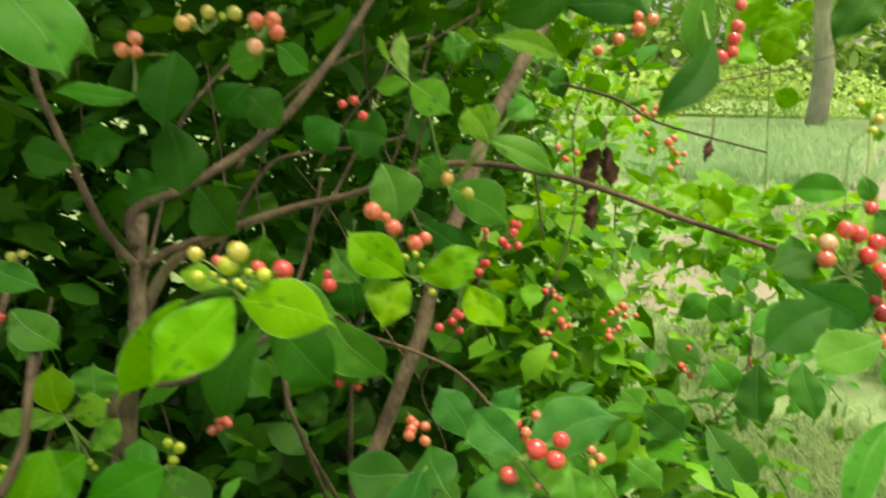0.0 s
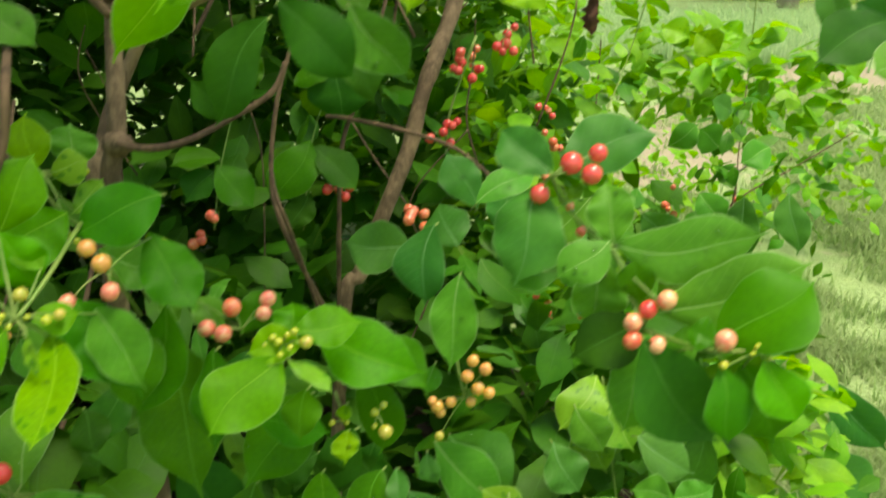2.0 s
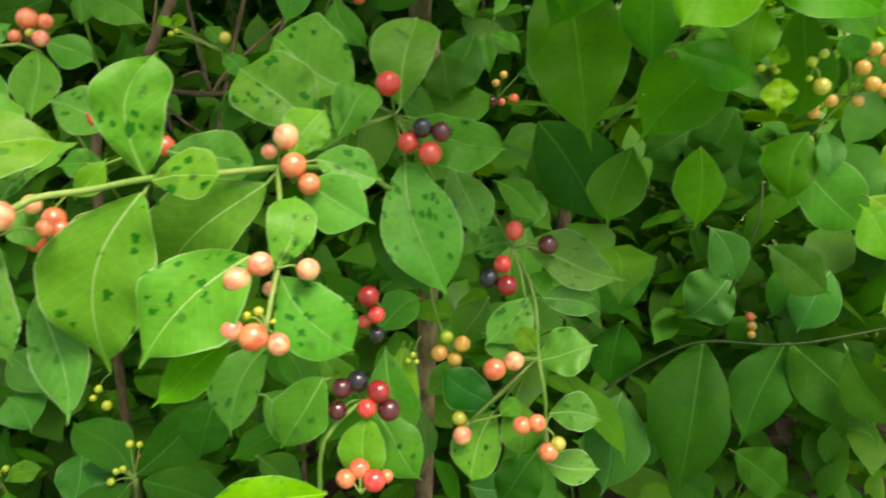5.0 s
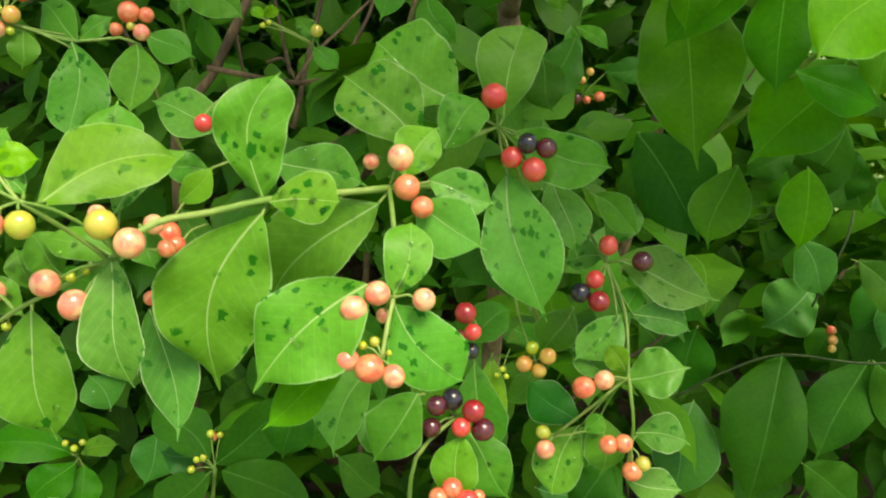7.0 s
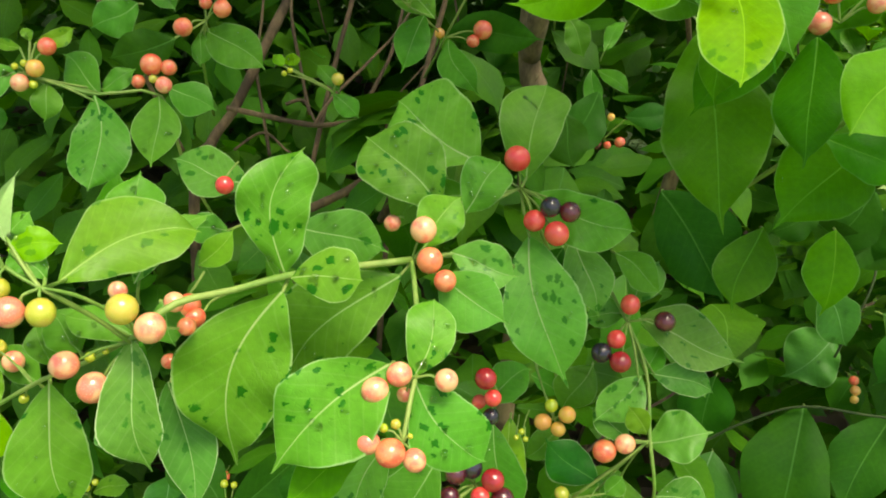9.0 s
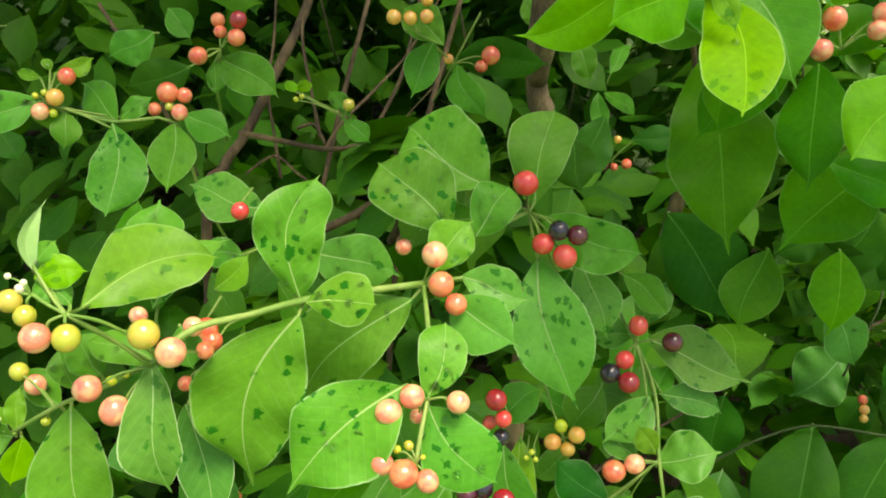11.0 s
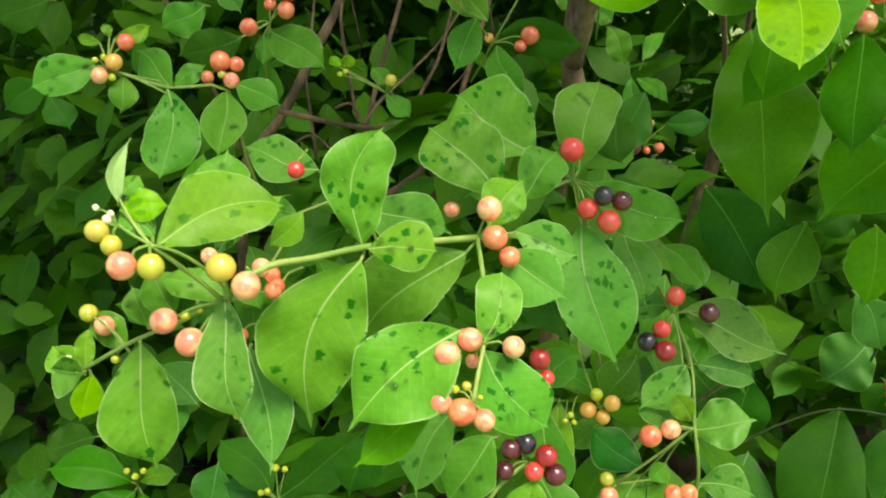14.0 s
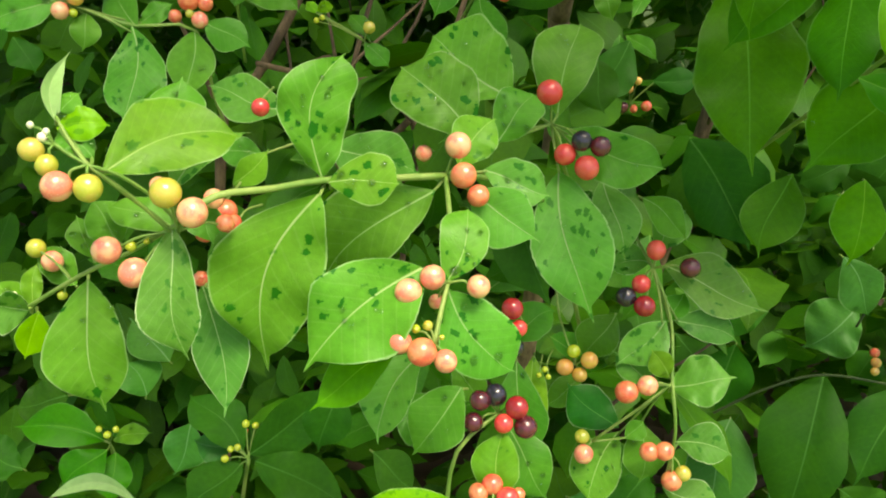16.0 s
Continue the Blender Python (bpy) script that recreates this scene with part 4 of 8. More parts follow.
leaf(tw, (0.0979, 0.2625, 0.8877), (0.1079, 0.2509, 0.8687), 0.0186, (-0.09, -0.85, 0.52), "vivid", (0.0991, 0.2654, 0.8889))
leaf(tw, (0.0983, 0.2644, 0.8903), (0.1147, 0.2652, 0.8973), 0.0109, (-0.26, -0.63, 0.73), "vivid", (0.0991, 0.2654, 0.8889))
leaf(tw, (0.0864, 0.2765, 0.8869), (0.0767, 0.2821, 0.8898), 0.0132, (-0.18, -0.70, 0.69), "fresh", (0.0991, 0.2654, 0.8889))
leaf(tw, (0.0967, 0.2774, 0.8780), (0.1101, 0.2668, 0.8493), 0.0297, (-0.10, -0.94, 0.32), "fresh", (0.0991, 0.2654, 0.8889))
leaf(tw, (0.0793, 0.2915, 0.8776), (0.0763, 0.2970, 0.8629), 0.0103, (-0.72, -0.69, -0.11), "mature", (0.0991, 0.2654, 0.8889))
leaf(tw, (0.0777, 0.3176, 0.8694), (0.0636, 0.3048, 0.8317), 0.0245, (-0.51, -0.74, 0.44), "mature")
leaf(tw, (0.0677, 0.3743, 0.8532), (0.0814, 0.3663, 0.8327), 0.0183, (-0.24, -0.95, 0.21), "mature")

tw = twig(SHRUBS["main"], "sprig with dense lime leaves and yellow flower buds over hanging leaves, some darkened for shade", [(-0.0794, 0.3332, 0.8585), (-0.0815, 0.3412, 0.8420), (-0.0918, 0.3662, 0.8099), (-0.1128, 0.4195, 0.7488)], 1.2)
leaf(tw, (-0.0784, 0.3286, 0.8560), (-0.1044, 0.3010, 0.8336), 0.0303, (0.21, -0.73, 0.65), "vivid", (-0.0794, 0.3332, 0.8585), blunt=0.06)
leaf(tw, (-0.0703, 0.3337, 0.8600), (-0.0927, 0.3256, 0.8589), 0.0170, (0.22, -0.78, 0.58), "lime", (-0.0794, 0.3332, 0.8585), blunt=0.08)
leaf(tw, (-0.0697, 0.3768, 0.8491), (-0.0166, 0.3584, 0.8304), 0.0334, (-0.04, -0.79, 0.62), "vivid", (-0.0794, 0.3332, 0.8585))
leaf(tw, (-0.0757, 0.3255, 0.8560), (-0.0553, 0.3108, 0.8475), 0.0103, (0.18, -0.30, 0.94), "young", (-0.0794, 0.3332, 0.8585))
leaf(tw, (-0.0795, 0.3551, 0.8508), (-0.0798, 0.3707, 0.8636), 0.0189, (0.02, -0.67, 0.74), "vivid", (-0.0794, 0.3332, 0.8585))
leaf(tw, (-0.0754, 0.3434, 0.8612), (-0.0442, 0.3529, 0.8619), 0.0206, (0.20, -0.74, 0.64), "vivid", (-0.0794, 0.3332, 0.8585))
leaf(tw, (-0.1036, 0.3678, 0.8484), (-0.0856, 0.3785, 0.8656), 0.0192, (0.09, -0.88, 0.46), "fresh")
leaf(tw, (-0.1113, 0.3678, 0.8485), (-0.1259, 0.3793, 0.8639), 0.0153, (0.21, -0.68, 0.71), "mature")
leaf(tw, (-0.0488, 0.3824, 0.8363), (-0.0139, 0.3678, 0.8157), 0.0239, (0.12, -0.70, 0.70), "fresh")
berry(tw, (-0.0860, 0.3300, 0.8611), 1.4, "ygreen", (-0.0794, 0.3332, 0.8585))
berry(tw, (-0.0822, 0.3299, 0.8642), 1.7, "ygreen", (-0.0794, 0.3332, 0.8585))
berry(tw, (-0.0796, 0.3281, 0.8631), 1.9, "ygreen", (-0.0794, 0.3332, 0.8585))
berry(tw, (-0.0761, 0.3300, 0.8653), 1.4, "ygreen", (-0.0794, 0.3332, 0.8585))
berry(tw, (-0.0732, 0.3304, 0.8668), 1.7, "ygreen", (-0.0794, 0.3332, 0.8585))
berry(tw, (-0.0747, 0.3269, 0.8609), 1.4, "ygreen", (-0.0794, 0.3332, 0.8585))
berry(tw, (-0.0787, 0.3247, 0.8588), 1.4, "ygreen", (-0.0794, 0.3332, 0.8585))
berry(tw, (-0.0899, 0.3318, 0.8620), 1.4, "ygreen", (-0.0794, 0.3332, 0.8585))
berry(tw, (-0.0683, 0.3307, 0.8617), 2.9, "yellow", (-0.0794, 0.3332, 0.8585))
berry(tw, (-0.1063, 0.3646, 0.8630), 4.4, "orange", (-0.1020, 0.3613, 0.8530))
berry(tw, (-0.0900, 0.3664, 0.8663), 3.9, "peach", (-0.1020, 0.3613, 0.8530))
berry(tw, (-0.0914, 0.3621, 0.8610), 3.6, "peach", (-0.1020, 0.3613, 0.8530))
berry(tw, (-0.1175, 0.3602, 0.8545), 4.1, "peach", (-0.1020, 0.3613, 0.8530))
berry(tw, (-0.1096, 0.3572, 0.8531), 4.1, "peach", (-0.1020, 0.3613, 0.8530))
berry(tw, (-0.1303, 0.3790, 0.8626), 3.7, "red", (-0.1020, 0.3613, 0.8530))
stem(tw, [(-0.0550, 0.3581, 0.8040), (-0.0574, 0.3596, 0.8126), (-0.0600, 0.3617, 0.8201)], 0.8)
berry(tw, (-0.0612, 0.3554, 0.8069), 1.6, "ygreen", (-0.0550, 0.3581, 0.8040))
berry(tw, (-0.0562, 0.3578, 0.8077), 1.4, "ygreen", (-0.0550, 0.3581, 0.8040))
berry(tw, (-0.0544, 0.3577, 0.8054), 1.4, "ygreen", (-0.0550, 0.3581, 0.8040))
berry(tw, (-0.0410, 0.3600, 0.8097), 2.1, "ygreen", (-0.0397, 0.3596, 0.8079))
berry(tw, (-0.0369, 0.3609, 0.8130), 1.9, "ygreen", (-0.0397, 0.3596, 0.8079))
berry(tw, (-0.0359, 0.3562, 0.8011), 3.5, "yellow", (-0.0397, 0.3596, 0.8079))
berry(tw, (-0.0412, 0.3571, 0.8036), 1.4, "ygreen", (-0.0397, 0.3596, 0.8079))
# leaves behind the sprig, their shade given by the dark tone
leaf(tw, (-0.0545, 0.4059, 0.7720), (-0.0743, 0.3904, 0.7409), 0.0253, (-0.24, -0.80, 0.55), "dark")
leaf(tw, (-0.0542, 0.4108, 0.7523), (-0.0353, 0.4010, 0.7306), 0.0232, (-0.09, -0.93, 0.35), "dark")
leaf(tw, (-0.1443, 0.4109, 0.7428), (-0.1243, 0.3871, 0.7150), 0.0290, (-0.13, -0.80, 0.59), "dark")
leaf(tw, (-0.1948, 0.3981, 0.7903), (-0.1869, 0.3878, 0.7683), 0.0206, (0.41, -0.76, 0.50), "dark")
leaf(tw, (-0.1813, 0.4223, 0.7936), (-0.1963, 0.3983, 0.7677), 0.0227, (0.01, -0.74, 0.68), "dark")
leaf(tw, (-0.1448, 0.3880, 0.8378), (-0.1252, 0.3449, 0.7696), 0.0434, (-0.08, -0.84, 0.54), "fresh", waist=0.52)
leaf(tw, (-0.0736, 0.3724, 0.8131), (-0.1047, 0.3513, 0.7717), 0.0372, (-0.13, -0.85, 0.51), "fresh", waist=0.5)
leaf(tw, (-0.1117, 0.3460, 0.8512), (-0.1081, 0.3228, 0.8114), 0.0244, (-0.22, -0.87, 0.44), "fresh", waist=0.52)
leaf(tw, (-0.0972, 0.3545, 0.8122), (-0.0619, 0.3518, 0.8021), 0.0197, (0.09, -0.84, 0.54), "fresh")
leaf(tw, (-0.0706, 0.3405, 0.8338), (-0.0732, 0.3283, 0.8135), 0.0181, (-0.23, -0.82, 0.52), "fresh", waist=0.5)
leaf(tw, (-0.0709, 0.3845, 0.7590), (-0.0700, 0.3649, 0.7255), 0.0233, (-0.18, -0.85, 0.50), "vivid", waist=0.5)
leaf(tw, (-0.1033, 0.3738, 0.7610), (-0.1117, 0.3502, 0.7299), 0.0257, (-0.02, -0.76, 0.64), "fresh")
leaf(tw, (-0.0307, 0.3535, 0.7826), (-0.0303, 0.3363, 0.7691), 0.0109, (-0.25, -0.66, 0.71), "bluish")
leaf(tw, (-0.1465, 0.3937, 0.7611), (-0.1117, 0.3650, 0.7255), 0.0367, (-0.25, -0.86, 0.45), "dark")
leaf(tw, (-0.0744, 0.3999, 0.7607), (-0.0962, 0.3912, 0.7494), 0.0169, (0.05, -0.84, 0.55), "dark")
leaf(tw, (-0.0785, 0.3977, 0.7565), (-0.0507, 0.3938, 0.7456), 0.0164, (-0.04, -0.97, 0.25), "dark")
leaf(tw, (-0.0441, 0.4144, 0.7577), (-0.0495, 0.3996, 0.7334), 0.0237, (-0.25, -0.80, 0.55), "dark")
leaf(tw, (-0.0540, 0.3526, 0.8043), (-0.0544, 0.3410, 0.7927), 0.0135, (-0.27, -0.70, 0.66), "lime", waist=0.5)
leaf(tw, (-0.0379, 0.3513, 0.7832), (-0.0437, 0.3361, 0.7582), 0.0223, (-0.28, -0.80, 0.53), "fresh")
leaf(tw, (-0.0445, 0.3762, 0.8299), (-0.0378, 0.3693, 0.7792), 0.0244, (-0.19, -0.98, 0.11), "fresh")
leaf(tw, (-0.0543, 0.3573, 0.8157), (-0.0551, 0.3531, 0.8087), 0.0080, (-0.19, -0.83, 0.52), "lime")
leaf(tw, (0.0003, 0.4563, 0.7344), (0.0411, 0.4318, 0.7064), 0.0476, (-0.22, -0.87, 0.44), "wet", cup=0.04)
leaf(tw, (-0.0134, 0.4457, 0.7292), (-0.0070, 0.4365, 0.7126), 0.0143, (-0.11, -0.89, 0.45), "bluish")

tw = twig(SHRUBS["main"], "sprig with bright lime leaves and peach yellow berries", [(-0.1644, 0.2850, 0.8935), (-0.1598, 0.3010, 0.9014), (-0.1599, 0.3409, 0.9113)], 1.1)
leaf(tw, (-0.1680, 0.2846, 0.8908), (-0.1878, 0.2518, 0.8809), 0.0222, (0.70, -0.54, 0.47), "vivid", (-0.1644, 0.2850, 0.8935))
leaf(tw, (-0.1772, 0.2955, 0.8847), (-0.2133, 0.2841, 0.8658), 0.0183, (0.25, -0.96, 0.11), "vivid", (-0.1644, 0.2850, 0.8935))
leaf(tw, (-0.1596, 0.2990, 0.8821), (-0.1488, 0.2509, 0.8605), 0.0217, (-0.03, -0.44, 0.90), "lime", (-0.1644, 0.2850, 0.8935), blunt=0.06)
leaf(tw, (-0.1598, 0.2812, 0.8895), (-0.1530, 0.2706, 0.8776), 0.0064, (-0.56, -0.75, 0.35), "young", (-0.1644, 0.2850, 0.8935))
leaf(tw, (-0.1626, 0.2915, 0.8917), (-0.1464, 0.2977, 0.8909), 0.0133, (0.23, -0.79, 0.57), "vivid", (-0.1644, 0.2850, 0.8935))
leaf(tw, (-0.1492, 0.3166, 0.8837), (-0.1284, 0.2983, 0.8560), 0.0243, (-0.07, -0.86, 0.50), "mature", (-0.1644, 0.2850, 0.8935))
leaf(tw, (-0.1306, 0.3463, 0.8725), (-0.1472, 0.3436, 0.8173), 0.0248, (-0.26, -0.97, -0.04), "fresh")
leaf(tw, (-0.1755, 0.3035, 0.9200), (-0.1644, 0.3049, 0.8968), 0.0224, (0.28, -0.95, 0.16), "vivid", (-0.1644, 0.2850, 0.8935))
leaf(tw, (-0.1722, 0.2879, 0.9007), (-0.1839, 0.2845, 0.8988), 0.0089, (0.25, -0.96, 0.14), "vivid", (-0.1644, 0.2850, 0.8935))
leaf(tw, (-0.1601, 0.3018, 0.9057), (-0.1721, 0.3064, 0.9160), 0.0110, (0.21, -0.78, 0.59), "vivid", (-0.1644, 0.2850, 0.8935))
leaf(tw, (-0.1835, 0.3257, 0.8720), (-0.1503, 0.3222, 0.8626), 0.0188, (0.03, -0.89, 0.45), "mature")
berry(tw, (-0.1639, 0.2903, 0.9010), 2.6, "yellow", (-0.1644, 0.2850, 0.8935))
berry(tw, (-0.1678, 0.2825, 0.8959), 1.3, "ygreen", (-0.1644, 0.2850, 0.8935))
berry(tw, (-0.1687, 0.2811, 0.8936), 1.1, "ygreen", (-0.1644, 0.2850, 0.8935))
berry(tw, (-0.1548, 0.2874, 0.8922), 1.9, "ygreen", (-0.1644, 0.2850, 0.8935))
berry(tw, (-0.1514, 0.2907, 0.8930), 2.1, "yellow", (-0.1644, 0.2850, 0.8935))
berry(tw, (-0.1603, 0.2852, 0.8945), 1.1, "ygreen", (-0.1644, 0.2850, 0.8935))
berry(tw, (-0.1642, 0.2789, 0.8934), 1.1, "ygreen", (-0.1644, 0.2850, 0.8935))
berry(tw, (-0.1496, 0.3181, 0.9086), 3.5, "yorange", (-0.1420, 0.3183, 0.9001))
berry(tw, (-0.1444, 0.3173, 0.9027), 3.7, "yorange", (-0.1420, 0.3183, 0.9001))
berry(tw, (-0.1539, 0.3040, 0.8920), 3.2, "peach", (-0.1420, 0.3183, 0.9001))
berry(tw, (-0.1408, 0.3132, 0.8924), 3.7, "peach", (-0.1420, 0.3183, 0.9001))
stem(tw, [(-0.1420, 0.3183, 0.9001), (-0.1445, 0.3348, 0.8864), (-0.1487, 0.3659, 0.8582)], 0.9)
leaf(tw, (-0.1606, 0.3271, 0.8832), (-0.1296, 0.3044, 0.8498), 0.0293, (0.25, -0.68, 0.69), "fresh", waist=0.5)
leaf(tw, (-0.1455, 0.3478, 0.8633), (-0.1418, 0.3303, 0.8264), 0.0237, (0.38, -0.82, 0.43), "fresh")
leaf(tw, (-0.1298, 0.3540, 0.9205), (-0.1655, 0.3395, 0.9050), 0.0270, (0.20, -0.90, 0.39), "fresh", waist=0.5)
leaf(tw, (-0.1379, 0.3559, 0.9022), (-0.1146, 0.3384, 0.8714), 0.0266, (0.29, -0.72, 0.63), "fresh", (-0.1420, 0.3183, 0.9001))
stem(tw, [(-0.1805, 0.3069, 0.9183), (-0.1790, 0.3056, 0.9077), (-0.1839, 0.3245, 0.8831)], 1.0)
leaf(tw, (-0.1850, 0.3178, 0.9279), (-0.2045, 0.3048, 0.9198), 0.0224, (0.34, -0.85, 0.39), "vivid", (-0.1805, 0.3069, 0.9183))
leaf(tw, (-0.1792, 0.3132, 0.9166), (-0.1686, 0.3270, 0.9447), 0.0234, (0.44, -0.85, 0.27), "vivid")
leaf(tw, (-0.1797, 0.3098, 0.9177), (-0.2110, 0.2996, 0.9014), 0.0217, (0.21, -0.94, 0.26), "vivid")
leaf(tw, (-0.1961, 0.3251, 0.9372), (-0.2290, 0.3244, 0.9460), 0.0187, (0.07, -0.98, 0.18), "lime", (-0.1805, 0.3069, 0.9183))
berry(tw, (-0.1898, 0.3198, 0.9382), 1.5, "ygreen", (-0.1805, 0.3069, 0.9183))
berry(tw, (-0.1858, 0.3151, 0.9359), 1.5, "ygreen", (-0.1805, 0.3069, 0.9183))
berry(tw, (-0.1865, 0.3118, 0.9334), 1.3, "ygreen", (-0.1805, 0.3069, 0.9183))
berry(tw, (-0.1841, 0.3182, 0.9386), 1.3, "ygreen", (-0.1805, 0.3069, 0.9183))

tw = twig(SHRUBS["main"], "small tight cluster of yellow orange berries beside a wet dark leaf", [(0.0083, 0.4394, 0.7714), (0.0039, 0.4451, 0.7912), (0.0014, 0.4695, 0.8100)], 0.8)
berry(tw, (0.0127, 0.4383, 0.7962), 3.6, "yorange", (0.0083, 0.4394, 0.7714))
berry(tw, (0.0199, 0.4365, 0.7917), 3.9, "yorange", (0.0083, 0.4394, 0.7714))
berry(tw, (0.0096, 0.4370, 0.7869), 3.9, "yorange", (0.0083, 0.4394, 0.7714))
berry(tw, (0.0158, 0.4353, 0.7796), 4.0, "yorange", (0.0083, 0.4394, 0.7714))
berry(tw, (0.0221, 0.4338, 0.7774), 3.6, "yorange", (0.0083, 0.4394, 0.7714))
berry(tw, (0.0120, 0.4368, 0.7699), 3.0, "yorange", (0.0083, 0.4394, 0.7714))
berry(tw, (-0.0075, 0.4426, 0.7636), 4.0, "yorange", (0.0083, 0.4394, 0.7714))
berry(tw, (0.0005, 0.4403, 0.7677), 3.3, "yorange", (0.0083, 0.4394, 0.7714))
berry(tw, (-0.0055, 0.4423, 0.7599), 3.3, "yorange", (0.0083, 0.4394, 0.7714))
berry(tw, (-0.0105, 0.4429, 0.7672), 3.0, "yorange", (0.0083, 0.4394, 0.7714))
berry(tw, (-0.0063, 0.4378, 0.7465), 3.0, "yellow", (0.0083, 0.4394, 0.7714))
leaf(tw, (0.0016, 0.4037, 0.8637), (-0.0038, 0.3852, 0.8158), 0.0248, (-0.11, -0.93, 0.35), "mature")
leaf(tw, (-0.0110, 0.4226, 0.8844), (-0.0163, 0.4076, 0.8440), 0.0280, (-0.22, -0.92, 0.33), "bluish")
leaf(tw, (-0.0217, 0.4849, 0.8492), (-0.0640, 0.4865, 0.8539), 0.0325, (-0.03, -0.96, 0.28), "bluish")
leaf(tw, (-0.0112, 0.3970, 0.8156), (-0.0147, 0.3918, 0.8005), 0.0130, (-0.15, -0.93, 0.33), "mature")
leaf(tw, (0.0403, 0.3401, 0.8903), (0.0183, 0.3394, 0.8854), 0.0161, (-0.13, -0.72, 0.69), "mature")
leaf(tw, (0.0168, 0.4013, 0.7343), (0.0397, 0.3929, 0.7154), 0.0211, (0.06, -0.88, 0.46), "young")
leaf(tw, (0.1674, 0.5072, 0.6464), (0.1991, 0.5097, 0.6565), 0.0235, (-0.13, -0.78, 0.61), "mature")
leaf(tw, (0.1674, 0.5072, 0.6464), (0.1353, 0.5106, 0.6517), 0.0235, (-0.02, -0.88, 0.48), "mature")
leaf(tw, (0.1661, 0.5057, 0.6426), (0.1590, 0.4732, 0.6137), 0.0462, (-0.25, -0.61, 0.75), "mature")
leaf(tw, (0.1478, 0.5418, 0.6778), (0.1904, 0.5293, 0.6507), 0.0364, (0.13, -0.81, 0.57), "bluish")
leaf(tw, (0.1010, 0.5513, 0.6969), (0.1223, 0.5381, 0.6656), 0.0324, (-0.19, -0.94, 0.27), "mature")
leaf(tw, (0.0840, 0.5426, 0.6729), (0.1053, 0.5279, 0.6375), 0.0364, (0.06, -0.91, 0.42), "bluish")
leaf(tw, (0.1095, 0.5261, 0.6336), (0.1351, 0.5128, 0.6023), 0.0405, (0.04, -0.91, 0.42), "mature")
leaf(tw, (-0.0211, 0.4393, 0.7246), (-0.0181, 0.4396, 0.7247), 0.0170, (0.09, -0.93, 0.35), "mature")

tw = twig(SHRUBS["main"], "sprig with a lime young leaf above broad leaves darkened for shade", [(0.0309, 0.3962, 0.7357), (0.0298, 0.3728, 0.7230), (0.0316, 0.3736, 0.7016)], 1.0)
leaf(tw, (0.0294, 0.3708, 0.7192), (0.0274, 0.3440, 0.6865), 0.0260, (-0.44, -0.68, 0.59), "lime", (0.0298, 0.3728, 0.7230))
leaf(tw, (0.0289, 0.3717, 0.7168), (0.0096, 0.3922, 0.7358), 0.0239, (-0.04, -0.70, 0.71), "vivid")
leaf(tw, (0.0436, 0.3726, 0.6822), (0.0619, 0.3433, 0.6572), 0.0265, (0.00, -1.00, 0.30), "mature")
leaf(tw, (0.0324, 0.3703, 0.7180), (0.0418, 0.3679, 0.7124), 0.0093, (0.07, -0.87, 0.49), "lime", (0.0298, 0.3728, 0.7230))
leaf(tw, (-0.0082, 0.4518, 0.7325), (0.0367, 0.4274, 0.7023), 0.0346, (-0.11, -0.85, 0.52), "mature")
berry(tw, (0.0319, 0.3763, 0.7294), 2.0, "ygreen", (0.0298, 0.3728, 0.7230))
berry(tw, (0.0346, 0.3778, 0.7320), 1.7, "ygreen", (0.0298, 0.3728, 0.7230))
berry(tw, (0.0334, 0.3745, 0.7262), 1.4, "ygreen", (0.0298, 0.3728, 0.7230))
berry(tw, (0.0168, 0.5139, 0.5848), 3.3, "orange")
berry(tw, (0.0181, 0.5091, 0.5805), 3.3, "yorange")
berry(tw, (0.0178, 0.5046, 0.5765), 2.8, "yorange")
# lower leaves: the sprig's shade on them is put into the tone
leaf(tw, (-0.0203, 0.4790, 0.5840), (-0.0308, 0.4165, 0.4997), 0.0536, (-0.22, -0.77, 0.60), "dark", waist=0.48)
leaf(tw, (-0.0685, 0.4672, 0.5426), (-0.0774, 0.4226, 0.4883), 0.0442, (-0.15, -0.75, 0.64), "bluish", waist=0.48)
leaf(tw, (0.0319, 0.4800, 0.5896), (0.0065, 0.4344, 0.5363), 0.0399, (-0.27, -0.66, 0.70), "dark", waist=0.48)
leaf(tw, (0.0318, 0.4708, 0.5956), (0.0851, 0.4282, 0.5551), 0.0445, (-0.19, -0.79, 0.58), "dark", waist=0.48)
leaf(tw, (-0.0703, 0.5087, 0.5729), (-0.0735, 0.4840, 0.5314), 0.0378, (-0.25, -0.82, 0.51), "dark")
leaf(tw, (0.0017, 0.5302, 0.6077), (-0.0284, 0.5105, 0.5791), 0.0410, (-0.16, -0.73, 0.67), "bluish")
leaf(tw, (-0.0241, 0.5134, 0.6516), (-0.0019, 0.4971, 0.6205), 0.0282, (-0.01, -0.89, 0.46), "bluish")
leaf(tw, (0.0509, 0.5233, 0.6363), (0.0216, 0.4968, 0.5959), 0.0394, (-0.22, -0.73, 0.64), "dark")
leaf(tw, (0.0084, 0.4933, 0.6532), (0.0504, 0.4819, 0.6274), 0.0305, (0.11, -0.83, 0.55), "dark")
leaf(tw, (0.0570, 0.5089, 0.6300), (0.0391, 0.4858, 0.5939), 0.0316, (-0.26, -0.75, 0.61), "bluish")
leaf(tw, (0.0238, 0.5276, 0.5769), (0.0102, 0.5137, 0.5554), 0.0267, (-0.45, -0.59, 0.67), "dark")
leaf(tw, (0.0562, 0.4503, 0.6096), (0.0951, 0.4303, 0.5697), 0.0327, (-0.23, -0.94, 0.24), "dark")
